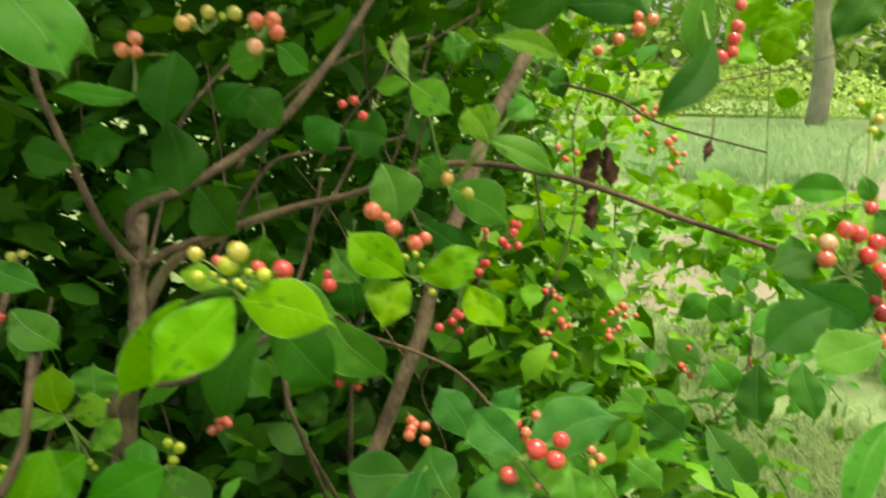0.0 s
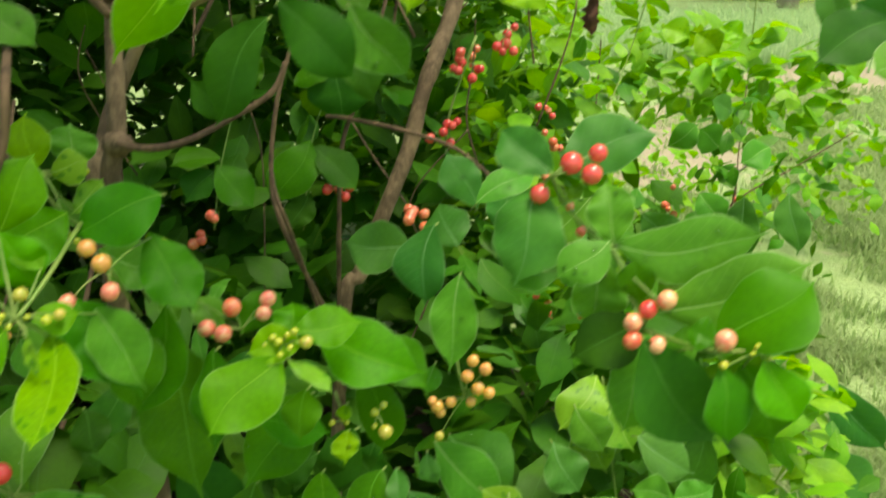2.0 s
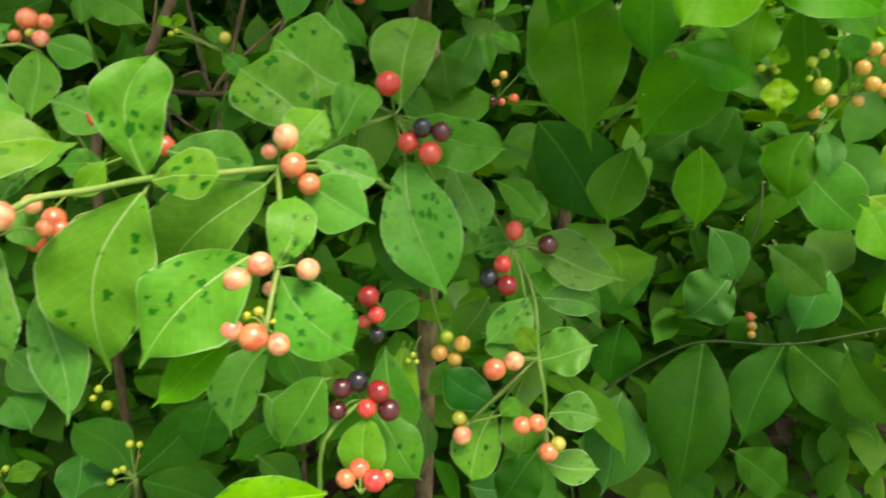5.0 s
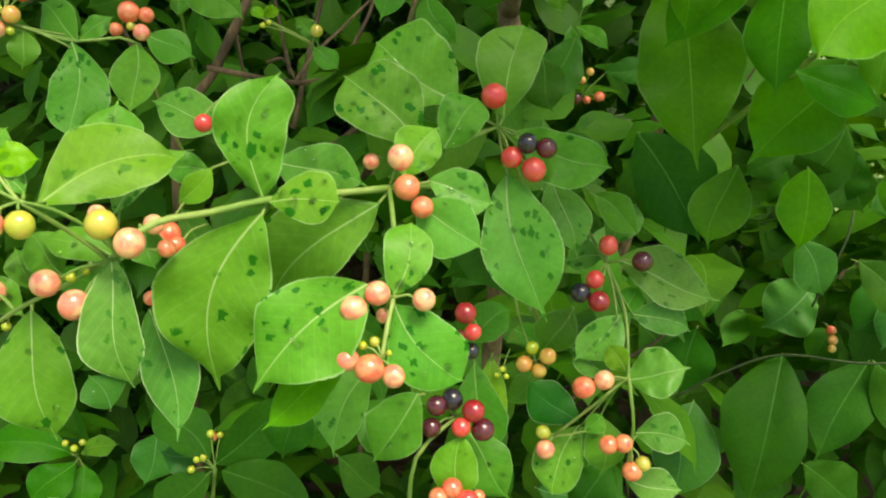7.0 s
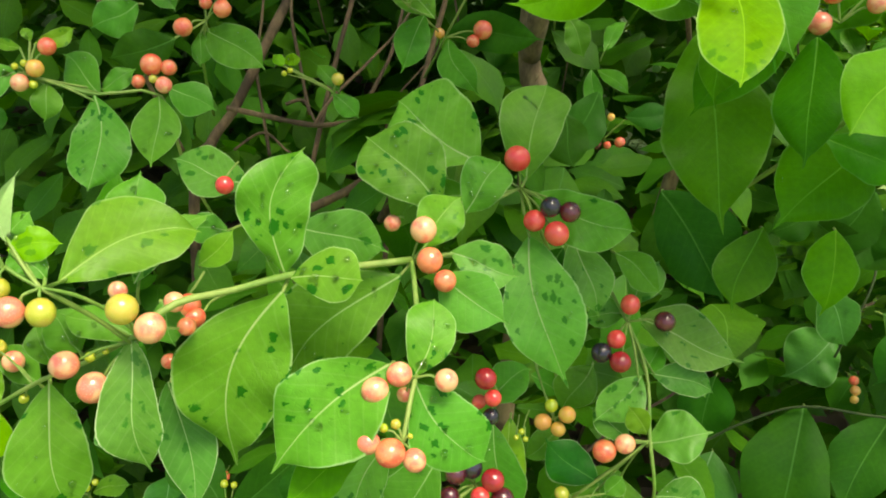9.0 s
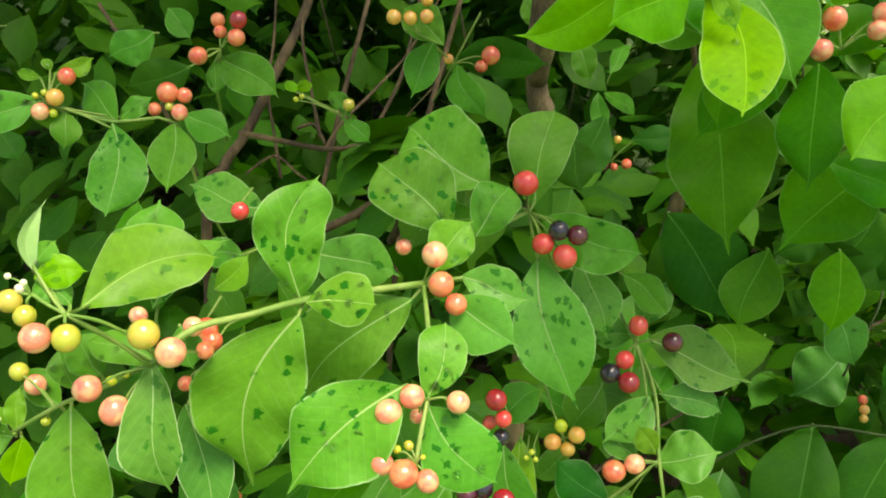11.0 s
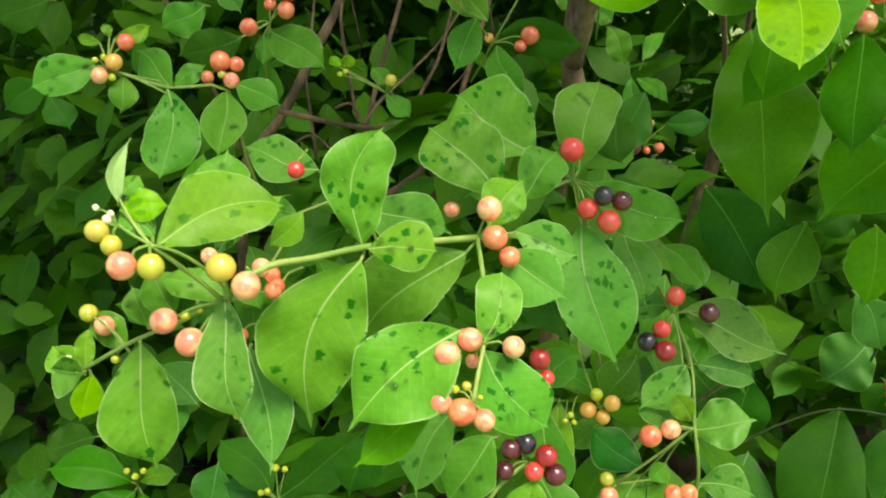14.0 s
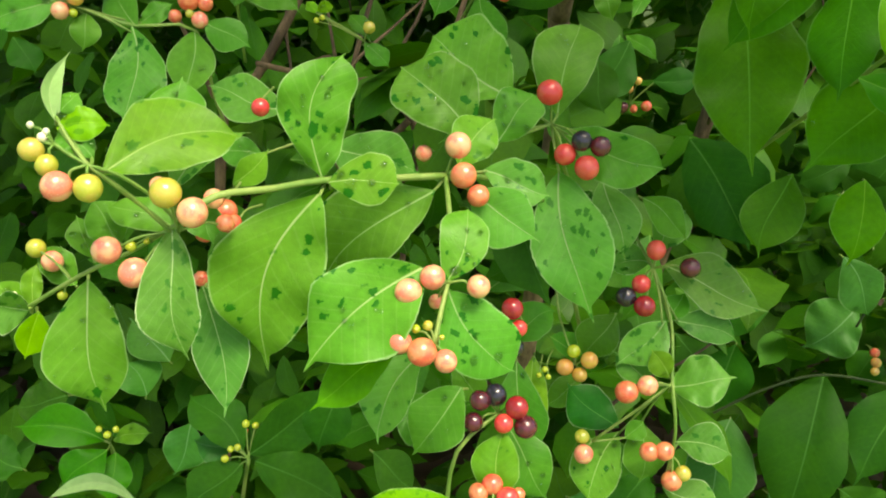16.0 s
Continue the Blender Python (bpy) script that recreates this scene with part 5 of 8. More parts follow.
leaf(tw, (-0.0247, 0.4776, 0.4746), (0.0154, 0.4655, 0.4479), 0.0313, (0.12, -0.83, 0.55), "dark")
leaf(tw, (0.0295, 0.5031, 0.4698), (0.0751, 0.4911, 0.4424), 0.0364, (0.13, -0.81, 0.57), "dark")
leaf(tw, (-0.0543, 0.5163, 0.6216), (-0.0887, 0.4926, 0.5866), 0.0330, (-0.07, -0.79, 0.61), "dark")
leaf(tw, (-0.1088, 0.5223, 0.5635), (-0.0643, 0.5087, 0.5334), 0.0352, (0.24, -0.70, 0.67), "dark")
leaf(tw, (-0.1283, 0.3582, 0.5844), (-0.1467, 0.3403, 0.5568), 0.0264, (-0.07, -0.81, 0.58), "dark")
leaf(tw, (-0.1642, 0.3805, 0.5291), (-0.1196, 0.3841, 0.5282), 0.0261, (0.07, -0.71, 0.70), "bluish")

tw = twig(SHRUBS["right"], "sprig hung with a long cluster of red berries", [(0.1964, 0.3888, 1.0038), (0.2053, 0.3983, 1.0212), (0.2180, 0.4204, 1.0491), (0.2308, 0.4485, 1.0821)], 1.2)
berry(tw, (0.1839, 0.3848, 1.0211), 4.4, "peach", (0.1964, 0.3888, 1.0038))
berry(tw, (0.1924, 0.3862, 1.0274), 4.1, "red", (0.1964, 0.3888, 1.0038))
berry(tw, (0.2005, 0.3899, 1.0246), 4.4, "red", (0.1964, 0.3888, 1.0038))
berry(tw, (0.1826, 0.3826, 1.0137), 4.4, "orange", (0.1964, 0.3888, 1.0038))
berry(tw, (0.2114, 0.3929, 1.0198), 4.2, "red", (0.1964, 0.3888, 1.0038))
berry(tw, (0.2069, 0.3912, 1.0133), 4.5, "red", (0.1964, 0.3888, 1.0038))
berry(tw, (0.2135, 0.3889, 1.0060), 4.8, "red", (0.1964, 0.3888, 1.0038))
berry(tw, (0.2177, 0.3869, 0.9997), 3.9, "red", (0.1964, 0.3888, 1.0038))
berry(tw, (0.2095, 0.3853, 0.9933), 3.9, "crimson", (0.1964, 0.3888, 1.0038))
berry(tw, (0.2126, 0.3833, 0.9871), 4.8, "crimson", (0.1964, 0.3888, 1.0038))
berry(tw, (0.2177, 0.3807, 0.9788), 3.9, "red", (0.1964, 0.3888, 1.0038))
berry(tw, (0.2135, 0.3794, 0.9736), 3.7, "orange", (0.1964, 0.3888, 1.0038))
berry(tw, (0.2145, 0.4065, 1.0343), 3.5, "red", (0.1964, 0.3888, 1.0038))
berry(tw, (0.1805, 0.3945, 1.0215), 2.1, "yellow", (0.1964, 0.3888, 1.0038))
leaf(tw, (0.1836, 0.3922, 1.0149), (0.1558, 0.3817, 1.0081), 0.0184, (-0.03, -0.69, 0.72), "dark", (0.1964, 0.3888, 1.0038))
leaf(tw, (0.1806, 0.3682, 0.9938), (0.1433, 0.3538, 0.9755), 0.0249, (0.06, -0.84, 0.54), "dark")
leaf(tw, (0.1974, 0.3530, 0.9837), (0.1621, 0.3426, 0.9736), 0.0214, (0.03, -0.70, 0.71), "mature")
leaf(tw, (0.1995, 0.3999, 1.0109), (0.2057, 0.3849, 0.9764), 0.0255, (-0.55, -0.80, 0.25), "bluish", (0.1964, 0.3888, 1.0038))
leaf(tw, (0.1708, 0.3798, 1.0003), (0.1983, 0.3696, 0.9821), 0.0225, (-0.28, -0.96, 0.04), "bluish", (0.1964, 0.3888, 1.0038))
leaf(tw, (0.2147, 0.4018, 1.0341), (0.2347, 0.3941, 1.0100), 0.0253, (-0.37, -0.93, -0.01), "bluish")
leaf(tw, (0.2029, 0.4092, 1.0420), (0.1720, 0.4107, 1.0433), 0.0149, (-0.03, -0.94, 0.33), "mature")
leaf(tw, (0.2109, 0.4115, 1.0507), (0.2145, 0.4072, 1.0364), 0.0098, (-0.39, -0.91, 0.18), "mature")
leaf(tw, (0.2034, 0.3604, 0.9728), (0.2159, 0.3558, 0.9584), 0.0167, (-0.31, -0.95, 0.03), "mature")
leaf(tw, (0.2004, 0.3383, 0.9525), (0.1700, 0.3142, 0.9098), 0.0153, (-0.26, -0.77, 0.59), "mature", lean=0.08)
leaf(tw, (0.2099, 0.4562, 0.9751), (0.2005, 0.4671, 1.0112), 0.0179, (-0.37, -0.91, 0.18), "bluish")

tw = twig(SHRUBS["main"], "sprig with spotted leaves and a red and black berry cluster", [(-0.2067, 0.3378, 0.7806), (-0.2053, 0.3549, 0.7682), (-0.1973, 0.3945, 0.7283), (-0.1811, 0.4519, 0.6608)], 1.2)
leaf(tw, (-0.2239, 0.3417, 0.7873), (-0.2621, 0.3556, 0.8047), 0.0352, (0.04, -0.75, 0.66), "speckled", (-0.2067, 0.3378, 0.7806), blunt=0.3)
leaf(tw, (-0.2339, 0.3132, 0.7793), (-0.2669, 0.3249, 0.8000), 0.0300, (0.14, -0.76, 0.64), "speckled", (-0.2067, 0.3378, 0.7806), blunt=0.3)
leaf(tw, (-0.2239, 0.3105, 0.7811), (-0.2134, 0.3248, 0.7973), 0.0188, (0.02, -0.75, 0.66), "speckled", (-0.2067, 0.3378, 0.7806), blunt=0.3)
leaf(tw, (-0.2050, 0.3436, 0.7815), (-0.2027, 0.3739, 0.8116), 0.0266, (0.24, -0.69, 0.68), "mature", (-0.2067, 0.3378, 0.7806), blunt=0.3)
leaf(tw, (-0.2018, 0.3423, 0.7760), (-0.1588, 0.3355, 0.7715), 0.0221, (-0.08, -0.86, 0.51), "speckled", (-0.2067, 0.3378, 0.7806))
leaf(tw, (-0.2002, 0.3279, 0.7649), (-0.1755, 0.2924, 0.7211), 0.0309, (0.15, -0.72, 0.68), "sheen", (-0.2067, 0.3378, 0.7806))
leaf(tw, (-0.1827, 0.3547, 0.7532), (-0.1668, 0.3351, 0.7251), 0.0204, (0.10, -0.72, 0.68), "sheen")
leaf(tw, (-0.1630, 0.3662, 0.7410), (-0.1396, 0.3620, 0.7263), 0.0150, (0.13, -0.88, 0.46), "mature")
leaf(tw, (-0.1862, 0.3612, 0.7423), (-0.1965, 0.3425, 0.7143), 0.0224, (0.07, -0.84, 0.54), "dark")
berry(tw, (-0.2090, 0.3350, 0.7946), 5.1, "red", (-0.2067, 0.3378, 0.7806))
berry(tw, (-0.1987, 0.3233, 0.7750), 4.3, "red", (-0.2067, 0.3378, 0.7806))
berry(tw, (-0.1895, 0.3215, 0.7719), 4.8, "red", (-0.2067, 0.3378, 0.7806))
berry(tw, (-0.1933, 0.3249, 0.7811), 4.1, "black", (-0.2067, 0.3378, 0.7806))
berry(tw, (-0.1858, 0.3262, 0.7795), 4.1, "purple", (-0.2067, 0.3378, 0.7806))

tw = twig(SHRUBS["front"], "long pale stem with spotted leaves and peach berry clusters", [(-0.2920, 0.1978, 0.7939), (-0.2851, 0.2064, 0.7988), (-0.2749, 0.2191, 0.7967), (-0.2639, 0.2322, 0.7952), (-0.2497, 0.2489, 0.7906), (-0.2331, 0.2617, 0.7885)], 1.3)
stem(tw, [(-0.2331, 0.2617, 0.7885), (-0.2283, 0.2475, 0.7847), (-0.2246, 0.2360, 0.7794), (-0.2220, 0.2234, 0.7750)], 1.0)
stem(tw, [(-0.2220, 0.2234, 0.7750), (-0.2217, 0.2138, 0.7697), (-0.2215, 0.2069, 0.7633)], 0.9)
stem(tw, [(-0.2331, 0.2617, 0.7885), (-0.2191, 0.2860, 0.7782), (-0.2037, 0.3165, 0.7565), (-0.1912, 0.3443, 0.7142), (-0.1741, 0.3819, 0.6399)], 1.2)
berry(tw, (-0.2303, 0.2642, 0.7988), 4.2, "peach", (-0.2331, 0.2617, 0.7885))
berry(tw, (-0.2267, 0.2588, 0.7913), 4.2, "orange", (-0.2331, 0.2617, 0.7885))
berry(tw, (-0.2208, 0.2556, 0.7867), 3.6, "orange", (-0.2331, 0.2617, 0.7885))
leaf(tw, (-0.2647, 0.2330, 0.7955), (-0.2631, 0.2484, 0.8294), 0.0217, (0.48, -0.81, 0.35), "spotted", cup=0.3, blunt=0.22, lean=-0.2)
leaf(tw, (-0.2626, 0.2323, 0.7947), (-0.2400, 0.2310, 0.7990), 0.0166, (-0.12, -0.66, 0.74), "spotted")
leaf(tw, (-0.2634, 0.2269, 0.7933), (-0.2730, 0.2068, 0.7370), 0.0334, (0.17, -0.94, 0.31), "spotted", waist=0.5, lean=0.14)
leaf(tw, (-0.2355, 0.2580, 0.7844), (-0.2698, 0.2391, 0.7480), 0.0279, (-0.02, -0.88, 0.48), "speckled", (-0.2331, 0.2617, 0.7885), lean=0.08)
leaf(tw, (-0.2294, 0.2200, 0.7796), (-0.2570, 0.1953, 0.7533), 0.0301, (0.06, -0.76, 0.65), "spotted", waist=0.5, lean=0.06)
leaf(tw, (-0.2225, 0.2223, 0.7747), (-0.2212, 0.2406, 0.7905), 0.0150, (0.23, -0.65, 0.72), "spotted")
leaf(tw, (-0.2219, 0.2234, 0.7714), (-0.1988, 0.2182, 0.7490), 0.0221, (0.27, -0.84, 0.47), "speckled", lean=0.08)
leaf(tw, (-0.2310, 0.2725, 0.7875), (-0.2230, 0.2876, 0.8006), 0.0168, (0.24, -0.69, 0.68), "young", (-0.2331, 0.2617, 0.7885))
leaf(tw, (-0.2215, 0.2658, 0.7910), (-0.1984, 0.2652, 0.7863), 0.0161, (0.11, -0.74, 0.66), "sheen", (-0.2331, 0.2617, 0.7885))
leaf(tw, (-0.2235, 0.2599, 0.7856), (-0.1987, 0.2540, 0.7755), 0.0203, (0.04, -0.81, 0.58), "sheen", (-0.2331, 0.2617, 0.7885))
leaf(tw, (-0.3082, 0.3091, 0.7806), (-0.3454, 0.3154, 0.7835), 0.0204, (-0.08, -0.68, 0.73), "sheen")
leaf(tw, (-0.2798, 0.2807, 0.7819), (-0.2455, 0.2795, 0.7783), 0.0209, (-0.02, -0.88, 0.48), "sheen")
leaf(tw, (-0.3169, 0.2365, 0.7791), (-0.3079, 0.2768, 0.7865), 0.0180, (-0.21, -0.74, 0.64), "sheen")
leaf(tw, (-0.2697, 0.2719, 0.7644), (-0.2550, 0.2677, 0.7523), 0.0161, (0.16, -0.85, 0.50), "dark")
leaf(tw, (-0.2883, 0.2519, 0.7560), (-0.2891, 0.2410, 0.7380), 0.0176, (0.08, -0.86, 0.51), "dark")
berry(tw, (-0.2258, 0.2183, 0.7782), 3.7, "peach", (-0.2222, 0.2219, 0.7747))
berry(tw, (-0.2315, 0.2134, 0.7750), 3.9, "peach", (-0.2222, 0.2219, 0.7747))
berry(tw, (-0.2130, 0.2231, 0.7749), 3.4, "peach", (-0.2222, 0.2219, 0.7747))
berry(tw, (-0.2251, 0.2232, 0.7665), 2.3, "peach", (-0.2222, 0.2219, 0.7747))
berry(tw, (-0.2306, 0.2039, 0.7642), 3.4, "peach", (-0.2212, 0.2070, 0.7633))
berry(tw, (-0.2237, 0.2019, 0.7641), 4.1, "orange", (-0.2212, 0.2070, 0.7633))
berry(tw, (-0.2172, 0.2039, 0.7610), 3.3, "peach", (-0.2212, 0.2070, 0.7633))
berry(tw, (-0.2273, 0.2079, 0.7669), 1.3, "ygreen", (-0.2212, 0.2070, 0.7633))
berry(tw, (-0.2242, 0.2093, 0.7678), 1.5, "yellow", (-0.2212, 0.2070, 0.7633))
berry(tw, (-0.2196, 0.2079, 0.7658), 0.8, "ygreen", (-0.2212, 0.2070, 0.7633))
leaf(tw, (-0.2344, 0.2120, 0.7535), (-0.2553, 0.1964, 0.7382), 0.0164, (0.03, -0.72, 0.70), "vivid", (-0.2212, 0.2070, 0.7633), waist=0.5)
leaf(tw, (-0.2303, 0.2327, 0.7376), (-0.2391, 0.2128, 0.7138), 0.0187, (-0.07, -0.76, 0.64), "sheen")
leaf(tw, (-0.2198, 0.2613, 0.7020), (-0.2334, 0.2411, 0.6825), 0.0240, (-0.19, -0.61, 0.77), "mature")
leaf(tw, (-0.2265, 0.3460, 0.7691), (-0.2527, 0.3387, 0.7655), 0.0165, (0.08, -0.66, 0.74), "mature")
berry(tw, (-0.3111, 0.2924, 0.7873), 3.4, "red")
berry(tw, (-0.2524, 0.3124, 0.7705), 3.3, "peach")

tw = twig(SHRUBS["front"], "sprig tip with white flower buds and large yellow and peach berries", [(-0.3065, 0.1842, 0.8143), (-0.3017, 0.1893, 0.8099), (-0.2969, 0.1948, 0.8020), (-0.2920, 0.1977, 0.7937)], 0.6)
stem(tw, [(-0.2920, 0.1975, 0.7934), (-0.3076, 0.1981, 0.7810), (-0.3286, 0.2017, 0.7657), (-0.3533, 0.2008, 0.7461)], 0.8)
stem(tw, [(-0.3065, 0.1842, 0.8143), (-0.3122, 0.1884, 0.8169), (-0.3165, 0.1908, 0.8203)], 0.4)
leaf(tw, (-0.3197, 0.2063, 0.7986), (-0.2948, 0.2404, 0.8016), 0.0232, (0.54, -0.51, 0.67), "young", (-0.3065, 0.1842, 0.8143), lean=-0.11, blunt=0.16)
leaf(tw, (-0.3184, 0.1904, 0.8215), (-0.3193, 0.2018, 0.8358), 0.0047, (0.70, -0.60, 0.38), "pale", (-0.3065, 0.1842, 0.8143), cup=0.7, lean=-0.14, waist=0.38)
leaf(tw, (-0.3176, 0.1893, 0.8198), (-0.3064, 0.1951, 0.8205), 0.0090, (0.31, -0.78, 0.54), "lime", (-0.3065, 0.1842, 0.8143), lean=-0.08)
leaf(tw, (-0.3080, 0.1888, 0.8134), (-0.3189, 0.1906, 0.8189), 0.0084, (0.28, -0.57, 0.77), "mature", (-0.3065, 0.1842, 0.8143))
leaf(tw, (-0.3187, 0.1910, 0.8215), (-0.3152, 0.1973, 0.8271), 0.0071, (0.00, -1.00, 0.30), "mature")
leaf(tw, (-0.2958, 0.2170, 0.7900), (-0.2890, 0.2095, 0.7811), 0.0106, (0.40, -0.53, 0.75), "mature")
leaf(tw, (-0.2944, 0.1981, 0.7919), (-0.2825, 0.1803, 0.7623), 0.0160, (0.38, -0.72, 0.58), "edged", (-0.3065, 0.1842, 0.8143), lean=0.06, waist=0.68)
leaf(tw, (-0.3273, 0.2028, 0.7638), (-0.3145, 0.1854, 0.7293), 0.0237, (0.49, -0.69, 0.53), "spotted", lean=0.07, waist=0.62)
leaf(tw, (-0.2989, 0.2188, 0.7577), (-0.2826, 0.1972, 0.7259), 0.0177, (0.20, -0.76, 0.62), "edged")
leaf(tw, (-0.2937, 0.2006, 0.7885), (-0.3158, 0.1994, 0.7938), 0.0104, (0.23, -0.50, 0.84), "mature", (-0.3065, 0.1842, 0.8143))
leaf(tw, (-0.3201, 0.1977, 0.7762), (-0.3268, 0.2025, 0.7866), 0.0078, (0.45, -0.66, 0.60), "mature")
leaf(tw, (-0.3112, 0.1988, 0.7822), (-0.3211, 0.2020, 0.7929), 0.0128, (0.50, -0.59, 0.63), "mature")
leaf(tw, (-0.3112, 0.2122, 0.7770), (-0.2988, 0.2114, 0.7715), 0.0102, (0.24, -0.72, 0.65), "dark")
leaf(tw, (-0.3127, 0.2375, 0.7952), (-0.3146, 0.2454, 0.8149), 0.0172, (0.39, -0.83, 0.39), "mature")
leaf(tw, (-0.3354, 0.2479, 0.7887), (-0.3314, 0.2604, 0.8051), 0.0096, (0.00, -1.00, 0.30), "fresh")
leaf(tw, (-0.3533, 0.2010, 0.7461), (-0.3618, 0.2042, 0.7544), 0.0110, (0.37, -0.67, 0.65), "young")
leaf(tw, (-0.3450, 0.2005, 0.7493), (-0.3447, 0.1897, 0.7388), 0.0112, (0.78, -0.43, 0.46), "lime")
leaf(tw, (-0.3490, 0.2026, 0.7478), (-0.3517, 0.2125, 0.7593), 0.0065, (0.58, -0.55, 0.60), "young")
leaf(tw, (-0.3472, 0.1991, 0.7502), (-0.3558, 0.1945, 0.7535), 0.0154, (0.00, -1.00, 0.30), "edged", cup=0.6)
leaf(tw, (-0.3406, 0.2138, 0.7513), (-0.3557, 0.2168, 0.7613), 0.0109, (0.39, -0.54, 0.75), "mature")
berry(tw, (-0.3113, 0.1778, 0.8107), 3.8, "peach", (-0.3065, 0.1842, 0.8143))
berry(tw, (-0.3044, 0.1800, 0.8105), 3.5, "yellow", (-0.3065, 0.1842, 0.8143))
stem(tw, [(-0.3065, 0.1842, 0.8143), (-0.3116, 0.1849, 0.8158), (-0.3162, 0.1857, 0.8176)], 0.6)
berry(tw, (-0.3207, 0.1830, 0.8164), 3.0, "yellow", (-0.3162, 0.1855, 0.8173))
berry(tw, (-0.3164, 0.1820, 0.8134), 2.8, "yellow", (-0.3162, 0.1855, 0.8173))
berry(tw, (-0.3226, 0.1866, 0.8211), 0.9, "white", (-0.3162, 0.1855, 0.8173))
berry(tw, (-0.3186, 0.1850, 0.8192), 1.2, "white", (-0.3162, 0.1855, 0.8173))
berry(tw, (-0.3179, 0.1859, 0.8205), 0.9, "white", (-0.3162, 0.1855, 0.8173))
berry(tw, (-0.3204, 0.1847, 0.8173), 0.9, "white", (-0.3162, 0.1855, 0.8173))
berry(tw, (-0.2913, 0.1921, 0.8057), 4.0, "yellow", (-0.2925, 0.1981, 0.7906))
berry(tw, (-0.2842, 0.1919, 0.8015), 4.0, "peach", (-0.2925, 0.1981, 0.7906))
berry(tw, (-0.3059, 0.2123, 0.7949), 2.7, "peach", (-0.2925, 0.1981, 0.7906))
berry(tw, (-0.2900, 0.2140, 0.7931), 2.9, "peach", (-0.2925, 0.1981, 0.7906))
berry(tw, (-0.2857, 0.2115, 0.7873), 2.6, "orange", (-0.2925, 0.1981, 0.7906))
berry(tw, (-0.3080, 0.1878, 0.7873), 3.8, "peach", (-0.2925, 0.1981, 0.7906))
berry(tw, (-0.2993, 0.1858, 0.7834), 4.1, "peach", (-0.2925, 0.1981, 0.7906))
berry(tw, (-0.3056, 0.1950, 0.7848), 1.5, "ygreen", (-0.2925, 0.1981, 0.7906))
berry(tw, (-0.3017, 0.1966, 0.7865), 1.0, "ygreen", (-0.2925, 0.1981, 0.7906))
berry(tw, (-0.3531, 0.2142, 0.7624), 3.1, "yellow", (-0.3324, 0.2024, 0.7625))
berry(tw, (-0.3461, 0.2119, 0.7605), 3.4, "peach", (-0.3324, 0.2024, 0.7625))
berry(tw, (-0.3363, 0.2017, 0.7566), 1.5, "ygreen", (-0.3324, 0.2024, 0.7625))
berry(tw, (-0.3557, 0.2012, 0.7514), 1.1, "white", (-0.3533, 0.2008, 0.7461))
berry(tw, (-0.3530, 0.1999, 0.7505), 1.1, "ygreen", (-0.3533, 0.2008, 0.7461))
berry(tw, (-0.3502, 0.1982, 0.7490), 1.1, "ygreen", (-0.3533, 0.2008, 0.7461))
berry(tw, (-0.3561, 0.1988, 0.7495), 0.9, "ygreen", (-0.3533, 0.2008, 0.7461))
berry(tw, (-0.3547, 0.2028, 0.7519), 0.9, "white", (-0.3533, 0.2008, 0.7461))

tw = twig(SHRUBS["front"], "stem with clusters of dark purple and crimson berries", [(-0.2045, 0.2609, 0.6938), (-0.2169, 0.2472, 0.6828), (-0.2176, 0.2416, 0.6556)], 1.0)
berry(tw, (-0.2118, 0.2574, 0.7010), 4.0, "purple", (-0.2045, 0.2609, 0.6938))
berry(tw, (-0.2066, 0.2613, 0.7019), 4.2, "black", (-0.2045, 0.2609, 0.6938))
berry(tw, (-0.2128, 0.2532, 0.6937), 3.8, "purple", (-0.2045, 0.2609, 0.6938))
berry(tw, (-0.1980, 0.2582, 0.7008), 4.4, "crimson", (-0.2045, 0.2609, 0.6938))
berry(tw, (-0.2016, 0.2536, 0.6959), 3.7, "red", (-0.2045, 0.2609, 0.6938))
berry(tw, (-0.1936, 0.2564, 0.6940), 4.4, "purple", (-0.2045, 0.2609, 0.6938))
berry(tw, (-0.2071, 0.2844, 0.7257), 4.3, "crimson", (-0.2027, 0.2887, 0.7176))
berry(tw, (-0.2033, 0.2818, 0.7191), 3.4, "red", (-0.2027, 0.2887, 0.7176))
berry(tw, (-0.2033, 0.2825, 0.7090), 3.4, "black", (-0.2027, 0.2887, 0.7176))
berry(tw, (-0.2087, 0.2852, 0.7130), 2.8, "red", (-0.2027, 0.2887, 0.7176))
leaf(tw, (-0.2085, 0.3108, 0.6898), (-0.1909, 0.3309, 0.6980), 0.0171, (0.26, -0.55, 0.80), "mature")
leaf(tw, (-0.1974, 0.2381, 0.6724), (-0.2011, 0.2545, 0.6936), 0.0181, (0.03, -0.79, 0.62), "young")
leaf(tw, (-0.2034, 0.3031, 0.6859), (-0.1860, 0.2819, 0.6567), 0.0216, (0.05, -0.79, 0.61), "mature")
leaf(tw, (-0.2286, 0.2898, 0.6894), (-0.2138, 0.2831, 0.6744), 0.0134, (0.16, -0.83, 0.53), "mature")
leaf(tw, (-0.2000, 0.2686, 0.6798), (-0.1800, 0.2577, 0.6564), 0.0190, (0.19, -0.82, 0.55), "mature")
leaf(tw, (-0.1971, 0.3103, 0.6846), (-0.1858, 0.2880, 0.6553), 0.0148, (-0.04, -0.80, 0.60), "young")
leaf(tw, (-0.2051, 0.2058, 0.7009), (-0.2423, 0.1876, 0.7060), 0.0184, (0.40, -0.63, 0.67), "lime")
